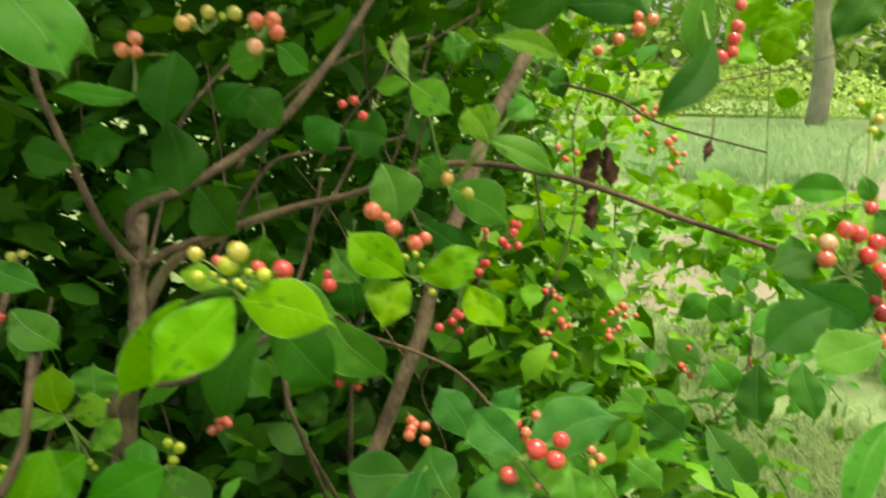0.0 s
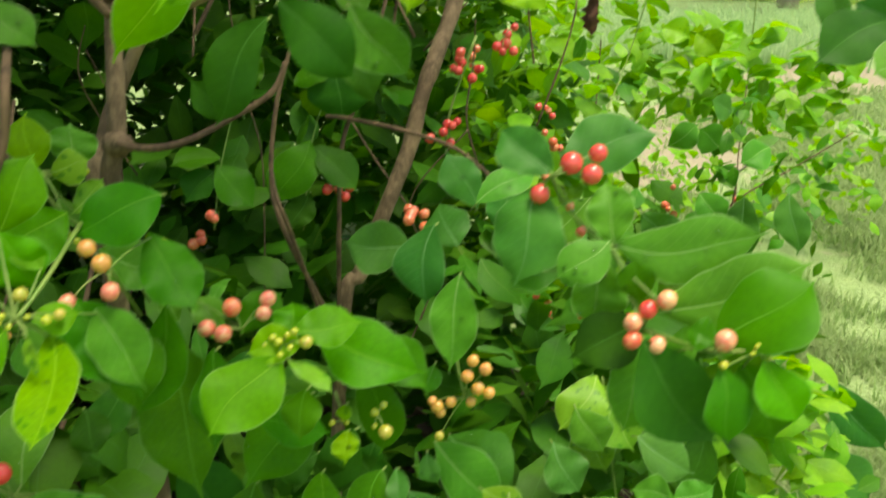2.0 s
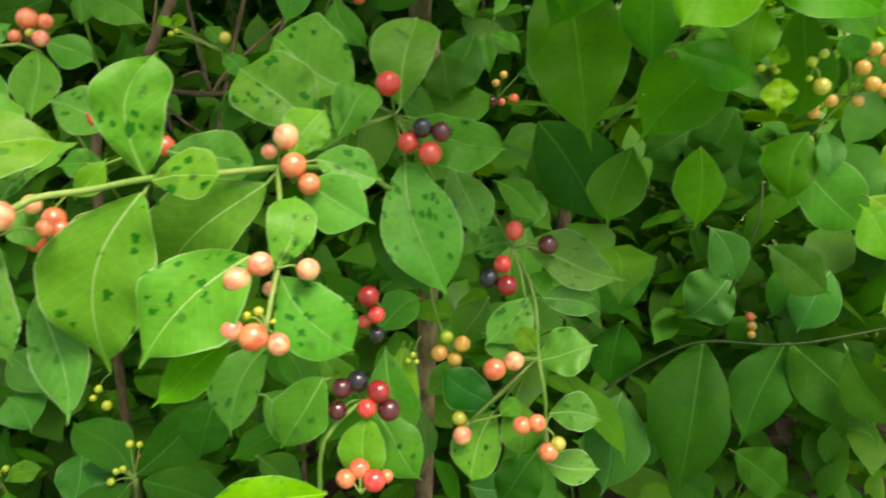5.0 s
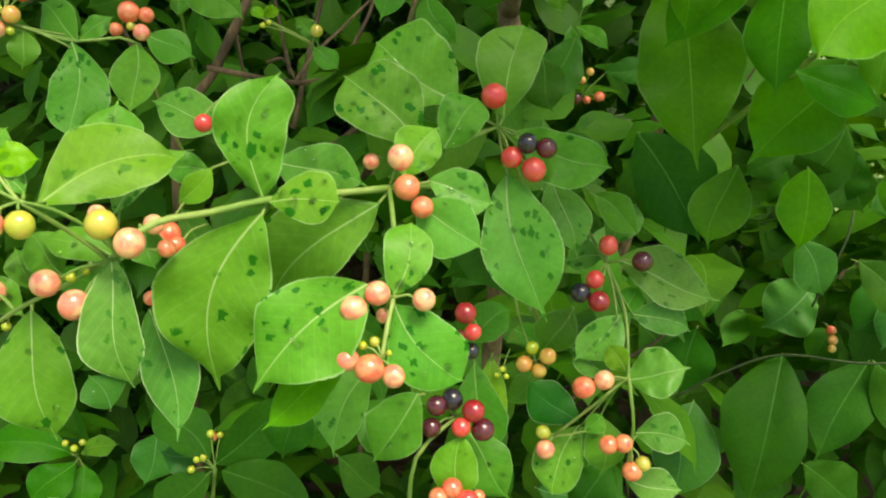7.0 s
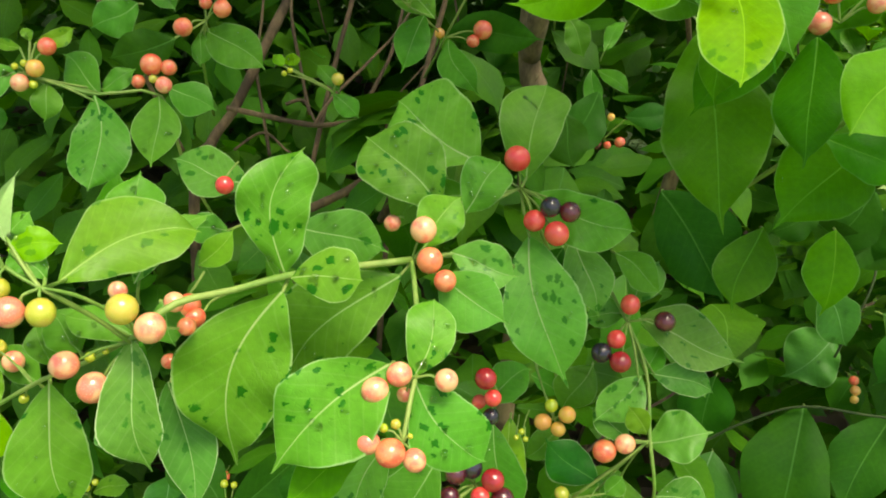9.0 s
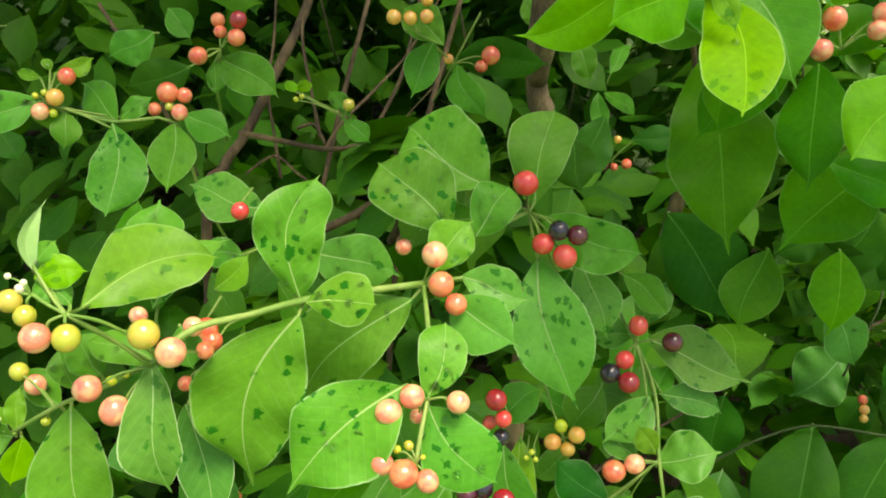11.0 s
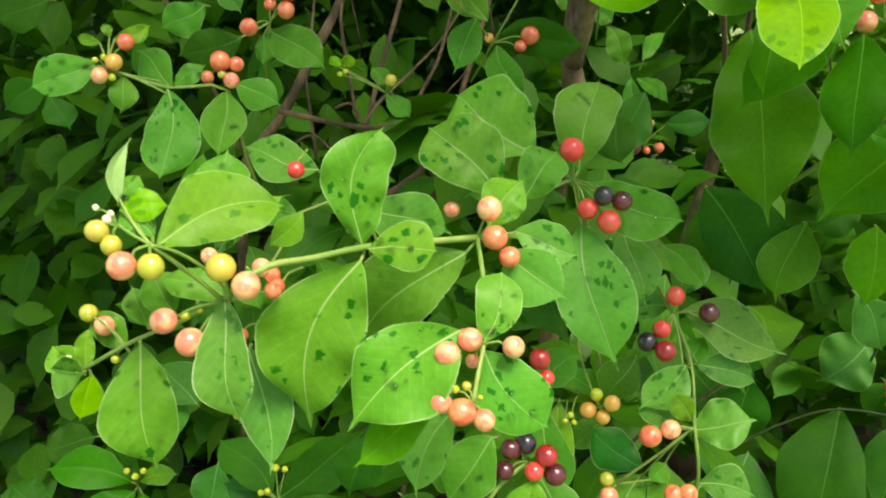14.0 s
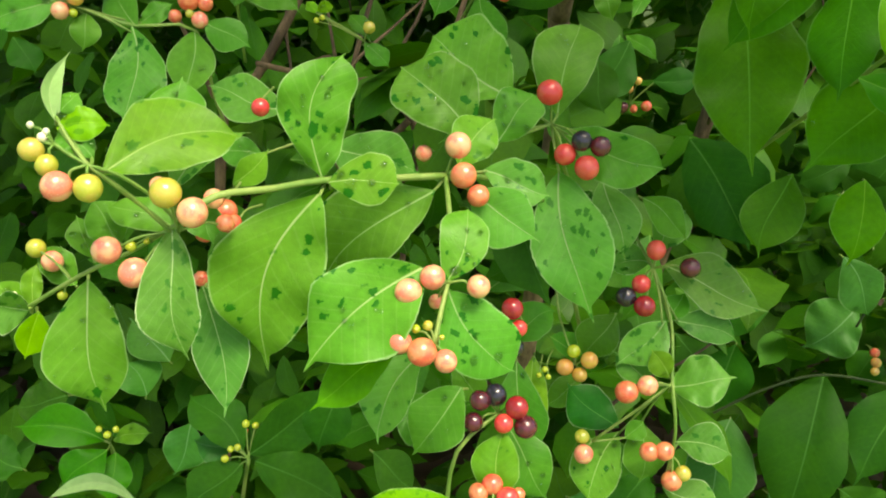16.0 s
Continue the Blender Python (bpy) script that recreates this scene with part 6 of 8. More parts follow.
leaf(tw, (-0.2470, 0.2694, 0.6831), (-0.2255, 0.2634, 0.6673), 0.0216, (0.39, -0.56, 0.73), "mature")
leaf(tw, (-0.2818, 0.3003, 0.6500), (-0.2866, 0.2835, 0.6249), 0.0223, (0.20, -0.83, 0.52), "dark")
leaf(tw, (-0.2652, 0.3034, 0.6120), (-0.2403, 0.2989, 0.5974), 0.0209, (0.28, -0.68, 0.68), "dark")
berry(tw, (-0.2012, 0.2375, 0.6808), 3.9, "orange", (-0.1991, 0.2303, 0.6761))
berry(tw, (-0.2055, 0.2341, 0.6786), 3.6, "orange", (-0.1991, 0.2303, 0.6761))
berry(tw, (-0.1949, 0.2343, 0.6791), 4.1, "red", (-0.1991, 0.2303, 0.6761))
berry(tw, (-0.1914, 0.2396, 0.6765), 2.6, "orange", (-0.1991, 0.2303, 0.6761))
berry(tw, (-0.1911, 0.3017, 0.6859), 1.4, "ygreen")
berry(tw, (-0.1930, 0.3003, 0.6833), 1.2, "ygreen")
berry(tw, (-0.1890, 0.2996, 0.6841), 1.2, "ygreen")

tw = twig(SHRUBS["front"], "drooping stem with red and black berries and small leaves", [(-0.1524, 0.3553, 0.7126), (-0.1443, 0.3512, 0.7003), (-0.1396, 0.3375, 0.6931), (-0.1365, 0.3174, 0.6799), (-0.1313, 0.3076, 0.6620), (-0.1288, 0.3093, 0.6332)], 1.0)
stem(tw, [(-0.1370, 0.3173, 0.6799), (-0.1481, 0.3114, 0.6678), (-0.1646, 0.3088, 0.6452)], 0.8)
stem(tw, [(-0.1524, 0.3553, 0.7126), (-0.1599, 0.3703, 0.7158), (-0.1686, 0.4074, 0.7091)], 0.9)
berry(tw, (-0.1528, 0.3566, 0.7214), 4.5, "red", (-0.1524, 0.3553, 0.7126))
berry(tw, (-0.1367, 0.3548, 0.7166), 4.6, "purple", (-0.1524, 0.3553, 0.7126))
berry(tw, (-0.1566, 0.3464, 0.7087), 4.3, "red", (-0.1524, 0.3553, 0.7126))
berry(tw, (-0.1622, 0.3415, 0.7036), 4.6, "black", (-0.1524, 0.3553, 0.7126))
berry(tw, (-0.1536, 0.3390, 0.7022), 4.9, "crimson", (-0.1524, 0.3553, 0.7126))
leaf(tw, (-0.1472, 0.3625, 0.7107), (-0.0977, 0.3571, 0.7008), 0.0262, (0.10, -0.60, 0.80), "sheen", (-0.1524, 0.3553, 0.7126), waist=0.5)
leaf(tw, (-0.1511, 0.3628, 0.7172), (-0.1413, 0.3816, 0.7324), 0.0178, (-0.12, -0.59, 0.80), "sheen", (-0.1524, 0.3553, 0.7126))
leaf(tw, (-0.1529, 0.3672, 0.7082), (-0.1724, 0.3661, 0.7028), 0.0152, (-0.15, -0.72, 0.68), "sheen", (-0.1524, 0.3553, 0.7126))
leaf(tw, (-0.1434, 0.3384, 0.6972), (-0.1612, 0.3232, 0.6784), 0.0191, (-0.14, -0.70, 0.70), "sheen", (-0.1524, 0.3553, 0.7126))
leaf(tw, (-0.1409, 0.3482, 0.6902), (-0.1351, 0.3598, 0.7009), 0.0128, (-0.27, -0.58, 0.77), "mature", (-0.1524, 0.3553, 0.7126))
leaf(tw, (-0.1384, 0.3476, 0.6921), (-0.1095, 0.3458, 0.6900), 0.0160, (0.00, -0.74, 0.67), "edged", (-0.1524, 0.3553, 0.7126))
leaf(tw, (-0.1627, 0.3703, 0.6729), (-0.1748, 0.3552, 0.6527), 0.0213, (0.04, -0.81, 0.58), "mature")
berry(tw, (-0.1555, 0.3072, 0.6785), 4.9, "orange", (-0.1383, 0.3158, 0.6800))
berry(tw, (-0.1473, 0.3107, 0.6815), 4.4, "peach", (-0.1383, 0.3158, 0.6800))
leaf(tw, (-0.1369, 0.3201, 0.6756), (-0.1111, 0.3225, 0.6872), 0.0238, (-0.33, -0.55, 0.77), "sheen")
leaf(tw, (-0.1376, 0.3203, 0.6802), (-0.1480, 0.3262, 0.6889), 0.0118, (-0.09, -0.87, 0.48), "young")
leaf(tw, (-0.1441, 0.3244, 0.6718), (-0.1633, 0.3319, 0.6803), 0.0136, (-0.04, -0.79, 0.61), "edged", (-0.1383, 0.3158, 0.6800))
leaf(tw, (-0.1536, 0.3194, 0.6470), (-0.1809, 0.3272, 0.6600), 0.0209, (0.04, -0.82, 0.57), "deep", (-0.1383, 0.3158, 0.6800))
leaf(tw, (-0.1533, 0.3180, 0.6459), (-0.1619, 0.2952, 0.6217), 0.0231, (0.05, -0.74, 0.68), "spotted", (-0.1383, 0.3158, 0.6800))
leaf(tw, (-0.1454, 0.3204, 0.6521), (-0.1398, 0.3049, 0.6294), 0.0201, (0.18, -0.79, 0.59), "mature", (-0.1383, 0.3158, 0.6800))
berry(tw, (-0.1409, 0.3003, 0.6543), 4.2, "orange", (-0.1299, 0.3072, 0.6487))
berry(tw, (-0.1346, 0.3011, 0.6558), 4.2, "orange", (-0.1299, 0.3072, 0.6487))
berry(tw, (-0.1273, 0.3048, 0.6361), 4.6, "orange", (-0.1299, 0.3072, 0.6487))
berry(tw, (-0.1232, 0.3067, 0.6401), 3.5, "yellow", (-0.1299, 0.3072, 0.6487))
leaf(tw, (-0.1289, 0.3132, 0.6515), (-0.1044, 0.3109, 0.6535), 0.0181, (-0.12, -0.64, 0.76), "edged", (-0.1299, 0.3072, 0.6487))
leaf(tw, (-0.1281, 0.3150, 0.6206), (-0.1006, 0.3138, 0.6199), 0.0179, (-0.00, -0.58, 0.81), "edged", (-0.1299, 0.3072, 0.6487))
berry(tw, (-0.1694, 0.3090, 0.6464), 3.3, "yellow", (-0.1646, 0.3088, 0.6452))
berry(tw, (-0.1673, 0.3043, 0.6406), 4.4, "peach", (-0.1646, 0.3088, 0.6452))
leaf(tw, (-0.1508, 0.3108, 0.6491), (-0.1437, 0.3170, 0.6567), 0.0097, (-0.09, -0.73, 0.68), "mature", (-0.1646, 0.3088, 0.6452))
berry(tw, (-0.1799, 0.3406, 0.6685), 3.2, "ygreen", (-0.1777, 0.3386, 0.6623))
berry(tw, (-0.1826, 0.3362, 0.6616), 4.0, "yorange", (-0.1777, 0.3386, 0.6623))
berry(tw, (-0.1721, 0.3374, 0.6676), 4.0, "yorange", (-0.1777, 0.3386, 0.6623))
berry(tw, (-0.1751, 0.3356, 0.6595), 3.5, "yorange", (-0.1777, 0.3386, 0.6623))
stem(tw, [(-0.1777, 0.3386, 0.6623), (-0.1897, 0.3661, 0.6689), (-0.1945, 0.3909, 0.6719)], 0.7)
leaf(tw, (-0.1730, 0.3526, 0.6443), (-0.1895, 0.3410, 0.6309), 0.0134, (-0.10, -0.69, 0.72), "mature", (-0.1777, 0.3386, 0.6623))

tw = twig(SHRUBS["front"], "stem with a black and an orange berry half hidden by leaves", [(-0.2925, 0.3099, 0.7742), (-0.2903, 0.3169, 0.7592), (-0.2836, 0.3261, 0.7317)], 0.8)
berry(tw, (-0.2930, 0.3030, 0.7817), 3.9, "black", (-0.2925, 0.3099, 0.7742))
berry(tw, (-0.2879, 0.2962, 0.7764), 4.0, "orange", (-0.2925, 0.3099, 0.7742))
leaf(tw, (-0.3109, 0.2923, 0.7678), (-0.3300, 0.2901, 0.7670), 0.0121, (0.05, -0.70, 0.71), "mature", (-0.2925, 0.3099, 0.7742))
leaf(tw, (-0.3139, 0.2721, 0.7643), (-0.3033, 0.2805, 0.7770), 0.0116, (0.08, -0.86, 0.50), "young")
berry(tw, (-0.3195, 0.2536, 0.7333), 2.9, "orange")
berry(tw, (-0.2961, 0.2317, 0.7782), 3.9, "orange")
berry(tw, (-0.2934, 0.2298, 0.7756), 3.3, "orange")
berry(tw, (-0.3029, 0.2305, 0.7700), 3.4, "orange")

tw = twig(SHRUBS["back"], "slender sprig with orange berries and spotted leaves", [(-0.4203, 0.3388, 0.7988), (-0.4115, 0.3441, 0.7943), (-0.3965, 0.3495, 0.7896), (-0.3754, 0.3662, 0.7857), (-0.3716, 0.3728, 0.7483), (-0.3803, 0.4235, 0.6793)], 0.9)
leaf(tw, (-0.4237, 0.3379, 0.8008), (-0.4461, 0.3199, 0.7919), 0.0179, (0.47, -0.78, 0.40), "speckled", (-0.4203, 0.3388, 0.7988))
leaf(tw, (-0.3961, 0.3473, 0.7901), (-0.3898, 0.3226, 0.7558), 0.0253, (0.53, -0.64, 0.56), "speckled", (-0.4203, 0.3388, 0.7988))
leaf(tw, (-0.3757, 0.3648, 0.7859), (-0.3719, 0.3441, 0.7601), 0.0210, (0.42, -0.68, 0.60), "mature")
leaf(tw, (-0.3719, 0.3667, 0.7903), (-0.3498, 0.3679, 0.7809), 0.0164, (0.32, -0.67, 0.67), "mature")
leaf(tw, (-0.4142, 0.3422, 0.7946), (-0.4120, 0.3321, 0.7809), 0.0128, (0.33, -0.73, 0.60), "mature", (-0.4203, 0.3388, 0.7988))
leaf(tw, (-0.3971, 0.3530, 0.7880), (-0.4201, 0.3627, 0.8019), 0.0173, (0.12, -0.71, 0.69), "mature", (-0.4203, 0.3388, 0.7988))
leaf(tw, (-0.3986, 0.3567, 0.7882), (-0.3864, 0.3674, 0.7964), 0.0107, (0.25, -0.74, 0.62), "mature", (-0.4203, 0.3388, 0.7988))
leaf(tw, (-0.4214, 0.3477, 0.8093), (-0.4085, 0.3599, 0.8157), 0.0079, (0.52, -0.75, 0.39), "young", (-0.4203, 0.3388, 0.7988))
leaf(tw, (-0.4258, 0.3454, 0.8080), (-0.4375, 0.3442, 0.8100), 0.0054, (0.15, -0.92, 0.37), "young", (-0.4203, 0.3388, 0.7988))
leaf(tw, (-0.4224, 0.3475, 0.8105), (-0.4264, 0.3497, 0.8156), 0.0049, (0.41, -0.68, 0.61), "young", (-0.4203, 0.3388, 0.7988))
berry(tw, (-0.4210, 0.3339, 0.7971), 3.8, "peach", (-0.4203, 0.3388, 0.7988))
berry(tw, (-0.4158, 0.3384, 0.8026), 3.8, "yorange", (-0.4203, 0.3388, 0.7988))
berry(tw, (-0.4136, 0.3459, 0.8100), 3.8, "orange", (-0.4203, 0.3388, 0.7988))
berry(tw, (-0.4212, 0.3392, 0.8039), 1.5, "ygreen", (-0.4203, 0.3388, 0.7988))
berry(tw, (-0.4247, 0.3376, 0.8026), 1.5, "ygreen", (-0.4203, 0.3388, 0.7988))
berry(tw, (-0.4161, 0.3358, 0.7963), 1.8, "ygreen", (-0.4203, 0.3388, 0.7988))
berry(tw, (-0.3807, 0.3704, 0.7982), 4.9, "orange", (-0.3809, 0.3700, 0.7936))
berry(tw, (-0.3734, 0.3724, 0.7971), 3.6, "orange", (-0.3809, 0.3700, 0.7936))
berry(tw, (-0.3858, 0.3662, 0.7910), 3.2, "orange", (-0.3809, 0.3700, 0.7936))
berry(tw, (-0.3735, 0.3663, 0.7910), 3.8, "peach", (-0.3809, 0.3700, 0.7936))
berry(tw, (-0.3776, 0.3649, 0.7937), 1.9, "yellow", (-0.3809, 0.3700, 0.7936))
stem(tw, [(-0.3721, 0.4099, 0.8083), (-0.3790, 0.4162, 0.7844), (-0.3870, 0.4383, 0.7460)], 0.9)
berry(tw, (-0.3791, 0.3997, 0.8071), 4.5, "orange", (-0.3721, 0.4099, 0.8083))
berry(tw, (-0.3747, 0.4151, 0.8211), 3.5, "orange", (-0.3721, 0.4099, 0.8083))
berry(tw, (-0.3730, 0.4130, 0.8161), 3.2, "orange", (-0.3721, 0.4099, 0.8083))
berry(tw, (-0.3628, 0.4091, 0.8153), 4.3, "orange", (-0.3721, 0.4099, 0.8083))
berry(tw, (-0.3627, 0.4127, 0.8230), 4.3, "crimson", (-0.3721, 0.4099, 0.8083))
leaf(tw, (-0.3799, 0.3933, 0.8035), (-0.4071, 0.3772, 0.7955), 0.0208, (0.39, -0.84, 0.37), "dark", (-0.3721, 0.4099, 0.8083))
leaf(tw, (-0.3738, 0.4118, 0.8029), (-0.3399, 0.4047, 0.7895), 0.0216, (0.04, -0.83, 0.56), "mature", (-0.3721, 0.4099, 0.8083))
leaf(tw, (-0.3751, 0.4085, 0.8026), (-0.3729, 0.4002, 0.7880), 0.0100, (0.14, -0.85, 0.50), "mature", (-0.3721, 0.4099, 0.8083))
leaf(tw, (-0.4097, 0.4140, 0.8116), (-0.4307, 0.4027, 0.7996), 0.0202, (0.20, -0.86, 0.46), "mature")
leaf(tw, (-0.4044, 0.4214, 0.8222), (-0.3903, 0.4163, 0.8089), 0.0140, (0.28, -0.76, 0.59), "mature")
leaf(tw, (-0.5360, 0.4586, 0.7900), (-0.5672, 0.4443, 0.7762), 0.0261, (0.22, -0.88, 0.43), "dark")
leaf(tw, (-0.4980, 0.3916, 0.7639), (-0.5166, 0.3793, 0.7494), 0.0206, (0.30, -0.88, 0.37), "dark")
leaf(tw, (-0.4940, 0.3893, 0.7587), (-0.4790, 0.3832, 0.7435), 0.0176, (0.44, -0.59, 0.67), "dark")

tw = twig(SHRUBS["back"], "thin twigs with small leaves and a single yellow berry", [(-0.3479, 0.4421, 0.7790), (-0.3348, 0.4474, 0.7709), (-0.3207, 0.4471, 0.7653), (-0.3123, 0.4658, 0.7414), (-0.3047, 0.4830, 0.7144)], 0.6)
leaf(tw, (-0.3206, 0.4465, 0.7646), (-0.3041, 0.4416, 0.7549), 0.0128, (0.19, -0.70, 0.68), "mature")
leaf(tw, (-0.3176, 0.4478, 0.7656), (-0.3333, 0.4573, 0.7766), 0.0098, (0.05, -0.72, 0.69), "mature")
leaf(tw, (-0.3467, 0.4431, 0.7788), (-0.3379, 0.4467, 0.7821), 0.0066, (0.22, -0.89, 0.41), "lime", (-0.3207, 0.4471, 0.7653))
leaf(tw, (-0.3461, 0.4417, 0.7783), (-0.3527, 0.4434, 0.7834), 0.0066, (0.33, -0.68, 0.66), "lime", (-0.3207, 0.4471, 0.7653))
berry(tw, (-0.3179, 0.4465, 0.7732), 3.4, "yellow", (-0.3207, 0.4471, 0.7653))
berry(tw, (-0.3457, 0.4406, 0.7748), 1.6, "ygreen", (-0.3207, 0.4471, 0.7653))
berry(tw, (-0.3430, 0.4423, 0.7762), 1.6, "ygreen", (-0.3207, 0.4471, 0.7653))
stem(tw, [(-0.2551, 0.4846, 0.8203), (-0.2692, 0.4894, 0.7888), (-0.2844, 0.5118, 0.7559)], 0.8)
berry(tw, (-0.2490, 0.4948, 0.7942), 5.3, "orange", (-0.2692, 0.4894, 0.7888))
berry(tw, (-0.2534, 0.4906, 0.7885), 3.6, "orange", (-0.2692, 0.4894, 0.7888))
leaf(tw, (-0.2722, 0.4996, 0.7861), (-0.2146, 0.5071, 0.7896), 0.0230, (0.11, -0.97, 0.22), "dark", (-0.2692, 0.4894, 0.7888))
leaf(tw, (-0.2672, 0.4894, 0.7877), (-0.2457, 0.4737, 0.7641), 0.0182, (-0.03, -0.84, 0.54), "mature")
leaf(tw, (-0.2727, 0.4477, 0.8124), (-0.2783, 0.4268, 0.7888), 0.0182, (0.27, -0.75, 0.60), "mature", (-0.2692, 0.4894, 0.7888))
berry(tw, (-0.2879, 0.4250, 0.8293), 3.7, "yorange", (-0.2761, 0.4280, 0.8213))
berry(tw, (-0.2800, 0.4259, 0.8294), 3.4, "yorange", (-0.2761, 0.4280, 0.8213))
berry(tw, (-0.2723, 0.4277, 0.8305), 3.4, "yorange", (-0.2761, 0.4280, 0.8213))
berry(tw, (-0.2710, 0.4450, 0.8420), 3.0, "yorange", (-0.2740, 0.4440, 0.8350))
berry(tw, (-0.2740, 0.4350, 0.8365), 3.2, "yorange", (-0.2740, 0.4440, 0.8350))
berry(tw, (-0.2701, 0.4783, 0.7946), 2.9, "yorange", (-0.2761, 0.4280, 0.8213))
leaf(tw, (-0.2643, 0.4333, 0.8157), (-0.2889, 0.4432, 0.8309), 0.0194, (0.10, -0.76, 0.65), "mature", (-0.2761, 0.4280, 0.8213))
berry(tw, (-0.1738, 0.5505, 0.7250), 2.6, "yorange", (-0.1718, 0.5554, 0.7126))
berry(tw, (-0.1692, 0.5543, 0.7298), 2.6, "yorange", (-0.1718, 0.5554, 0.7126))
berry(tw, (-0.1611, 0.5478, 0.7162), 3.4, "orange", (-0.1718, 0.5554, 0.7126))
berry(tw, (-0.1688, 0.5450, 0.7141), 2.6, "orange", (-0.1718, 0.5554, 0.7126))
berry(tw, (-0.1759, 0.5534, 0.7107), 4.2, "purple", (-0.1718, 0.5554, 0.7126))
leaf(tw, (-0.1600, 0.5564, 0.7304), (-0.1295, 0.5647, 0.7341), 0.0179, (0.10, -0.69, 0.72), "dark", (-0.1718, 0.5554, 0.7126))
leaf(tw, (-0.2071, 0.5790, 0.7834), (-0.1918, 0.5688, 0.7612), 0.0179, (0.16, -0.85, 0.50), "mature")
leaf(tw, (-0.1823, 0.5966, 0.7458), (-0.1588, 0.5830, 0.7350), 0.0113, (-0.23, -0.82, 0.53), "mature")
leaf(tw, (-0.1862, 0.5957, 0.7456), (-0.1798, 0.5721, 0.7236), 0.0128, (-0.15, -0.70, 0.70), "mature")
leaf(tw, (-0.1803, 0.6033, 0.7563), (-0.1669, 0.6371, 0.7690), 0.0115, (0.10, -0.38, 0.92), "mature")

tw = twig(SHRUBS["low"], "low sprig with a bright leaf rosette and buds", [(-0.4709, 0.3753, 0.4843), (-0.4802, 0.3882, 0.4318), (-0.4922, 0.4037, 0.3464)], 1.2)
leaf(tw, (-0.4750, 0.3754, 0.4857), (-0.5320, 0.3594, 0.4965), 0.0290, (0.29, -0.48, 0.83), "fresh", (-0.4709, 0.3753, 0.4843))
leaf(tw, (-0.4668, 0.3664, 0.4879), (-0.4872, 0.3394, 0.4703), 0.0299, (0.14, -0.61, 0.78), "fresh", (-0.4709, 0.3753, 0.4843))
leaf(tw, (-0.4694, 0.3767, 0.4861), (-0.4390, 0.3796, 0.5005), 0.0145, (-0.26, -0.69, 0.68), "young")
leaf(tw, (-0.4813, 0.3760, 0.4885), (-0.5119, 0.3836, 0.4907), 0.0184, (-0.05, -0.46, 0.89), "bluish", (-0.4709, 0.3753, 0.4843))
leaf(tw, (-0.4661, 0.3733, 0.4797), (-0.4566, 0.3497, 0.4585), 0.0253, (0.52, -0.45, 0.73), "fresh", (-0.4709, 0.3753, 0.4843))
leaf(tw, (-0.5194, 0.3470, 0.4731), (-0.5522, 0.3494, 0.4867), 0.0287, (0.29, -0.53, 0.80), "dark")
berry(tw, (-0.4687, 0.3715, 0.4966), 2.6, "ygreen", (-0.4709, 0.3753, 0.4843))
berry(tw, (-0.4639, 0.3747, 0.5002), 2.3, "ygreen", (-0.4709, 0.3753, 0.4843))
berry(tw, (-0.4749, 0.3721, 0.4993), 2.3, "ygreen", (-0.4709, 0.3753, 0.4843))
berry(tw, (-0.3989, 0.4272, 0.4690), 3.7, "orange")
stem(tw, [(-0.3334, 0.3073, 0.5818), (-0.3460, 0.3216, 0.5325), (-0.3697, 0.3520, 0.4361)], 1.4)
leaf(tw, (-0.3333, 0.3086, 0.5838), (-0.2944, 0.3366, 0.6163), 0.0264, (0.21, -0.85, 0.48), "dark")
leaf(tw, (-0.3297, 0.3075, 0.5810), (-0.2733, 0.2997, 0.5708), 0.0266, (0.09, -0.48, 0.87), "dark")
leaf(tw, (-0.3372, 0.3082, 0.5771), (-0.3587, 0.2819, 0.5611), 0.0269, (0.03, -0.54, 0.84), "dark", (-0.3334, 0.3073, 0.5818))
leaf(tw, (-0.3439, 0.3215, 0.5694), (-0.3839, 0.3365, 0.5862), 0.0267, (0.26, -0.33, 0.91), "dark", (-0.3334, 0.3073, 0.5818))
leaf(tw, (-0.3510, 0.3288, 0.5643), (-0.3761, 0.3246, 0.5651), 0.0180, (0.12, -0.55, 0.83), "bluish", (-0.3334, 0.3073, 0.5818))
berry(tw, (-0.3382, 0.3161, 0.5971), 2.1, "ygreen", (-0.3334, 0.3073, 0.5818))
berry(tw, (-0.3332, 0.3168, 0.5968), 1.8, "ygreen", (-0.3334, 0.3073, 0.5818))
berry(tw, (-0.3435, 0.3076, 0.5853), 1.8, "ygreen", (-0.3334, 0.3073, 0.5818))
berry(tw, (-0.3402, 0.3089, 0.5863), 1.8, "ygreen", (-0.3334, 0.3073, 0.5818))
berry(tw, (-0.3454, 0.3044, 0.5808), 2.1, "ygreen", (-0.3334, 0.3073, 0.5818))
berry(tw, (-0.3798, 0.3628, 0.5887), 2.3, "ygreen")
berry(tw, (-0.3741, 0.3588, 0.5807), 3.0, "ygreen")
berry(tw, (-0.3821, 0.3596, 0.5843), 2.0, "ygreen")
leaf(tw, (-0.4148, 0.3713, 0.5747), (-0.4432, 0.3795, 0.5961), 0.0294, (0.32, -0.66, 0.68), "bluish")
leaf(tw, (-0.4243, 0.3578, 0.5562), (-0.4414, 0.3649, 0.5726), 0.0294, (0.56, -0.37, 0.74), "bluish")
leaf(tw, (-0.3251, 0.2050, 0.6638), (-0.3601, 0.1978, 0.6629), 0.0059, (0.09, -0.55, 0.83), "pale", lean=0.17, cup=0.6)
leaf(tw, (-0.5276, 0.4105, 0.4812), (-0.5661, 0.3969, 0.4711), 0.0352, (0.09, -0.74, 0.67), "dark")
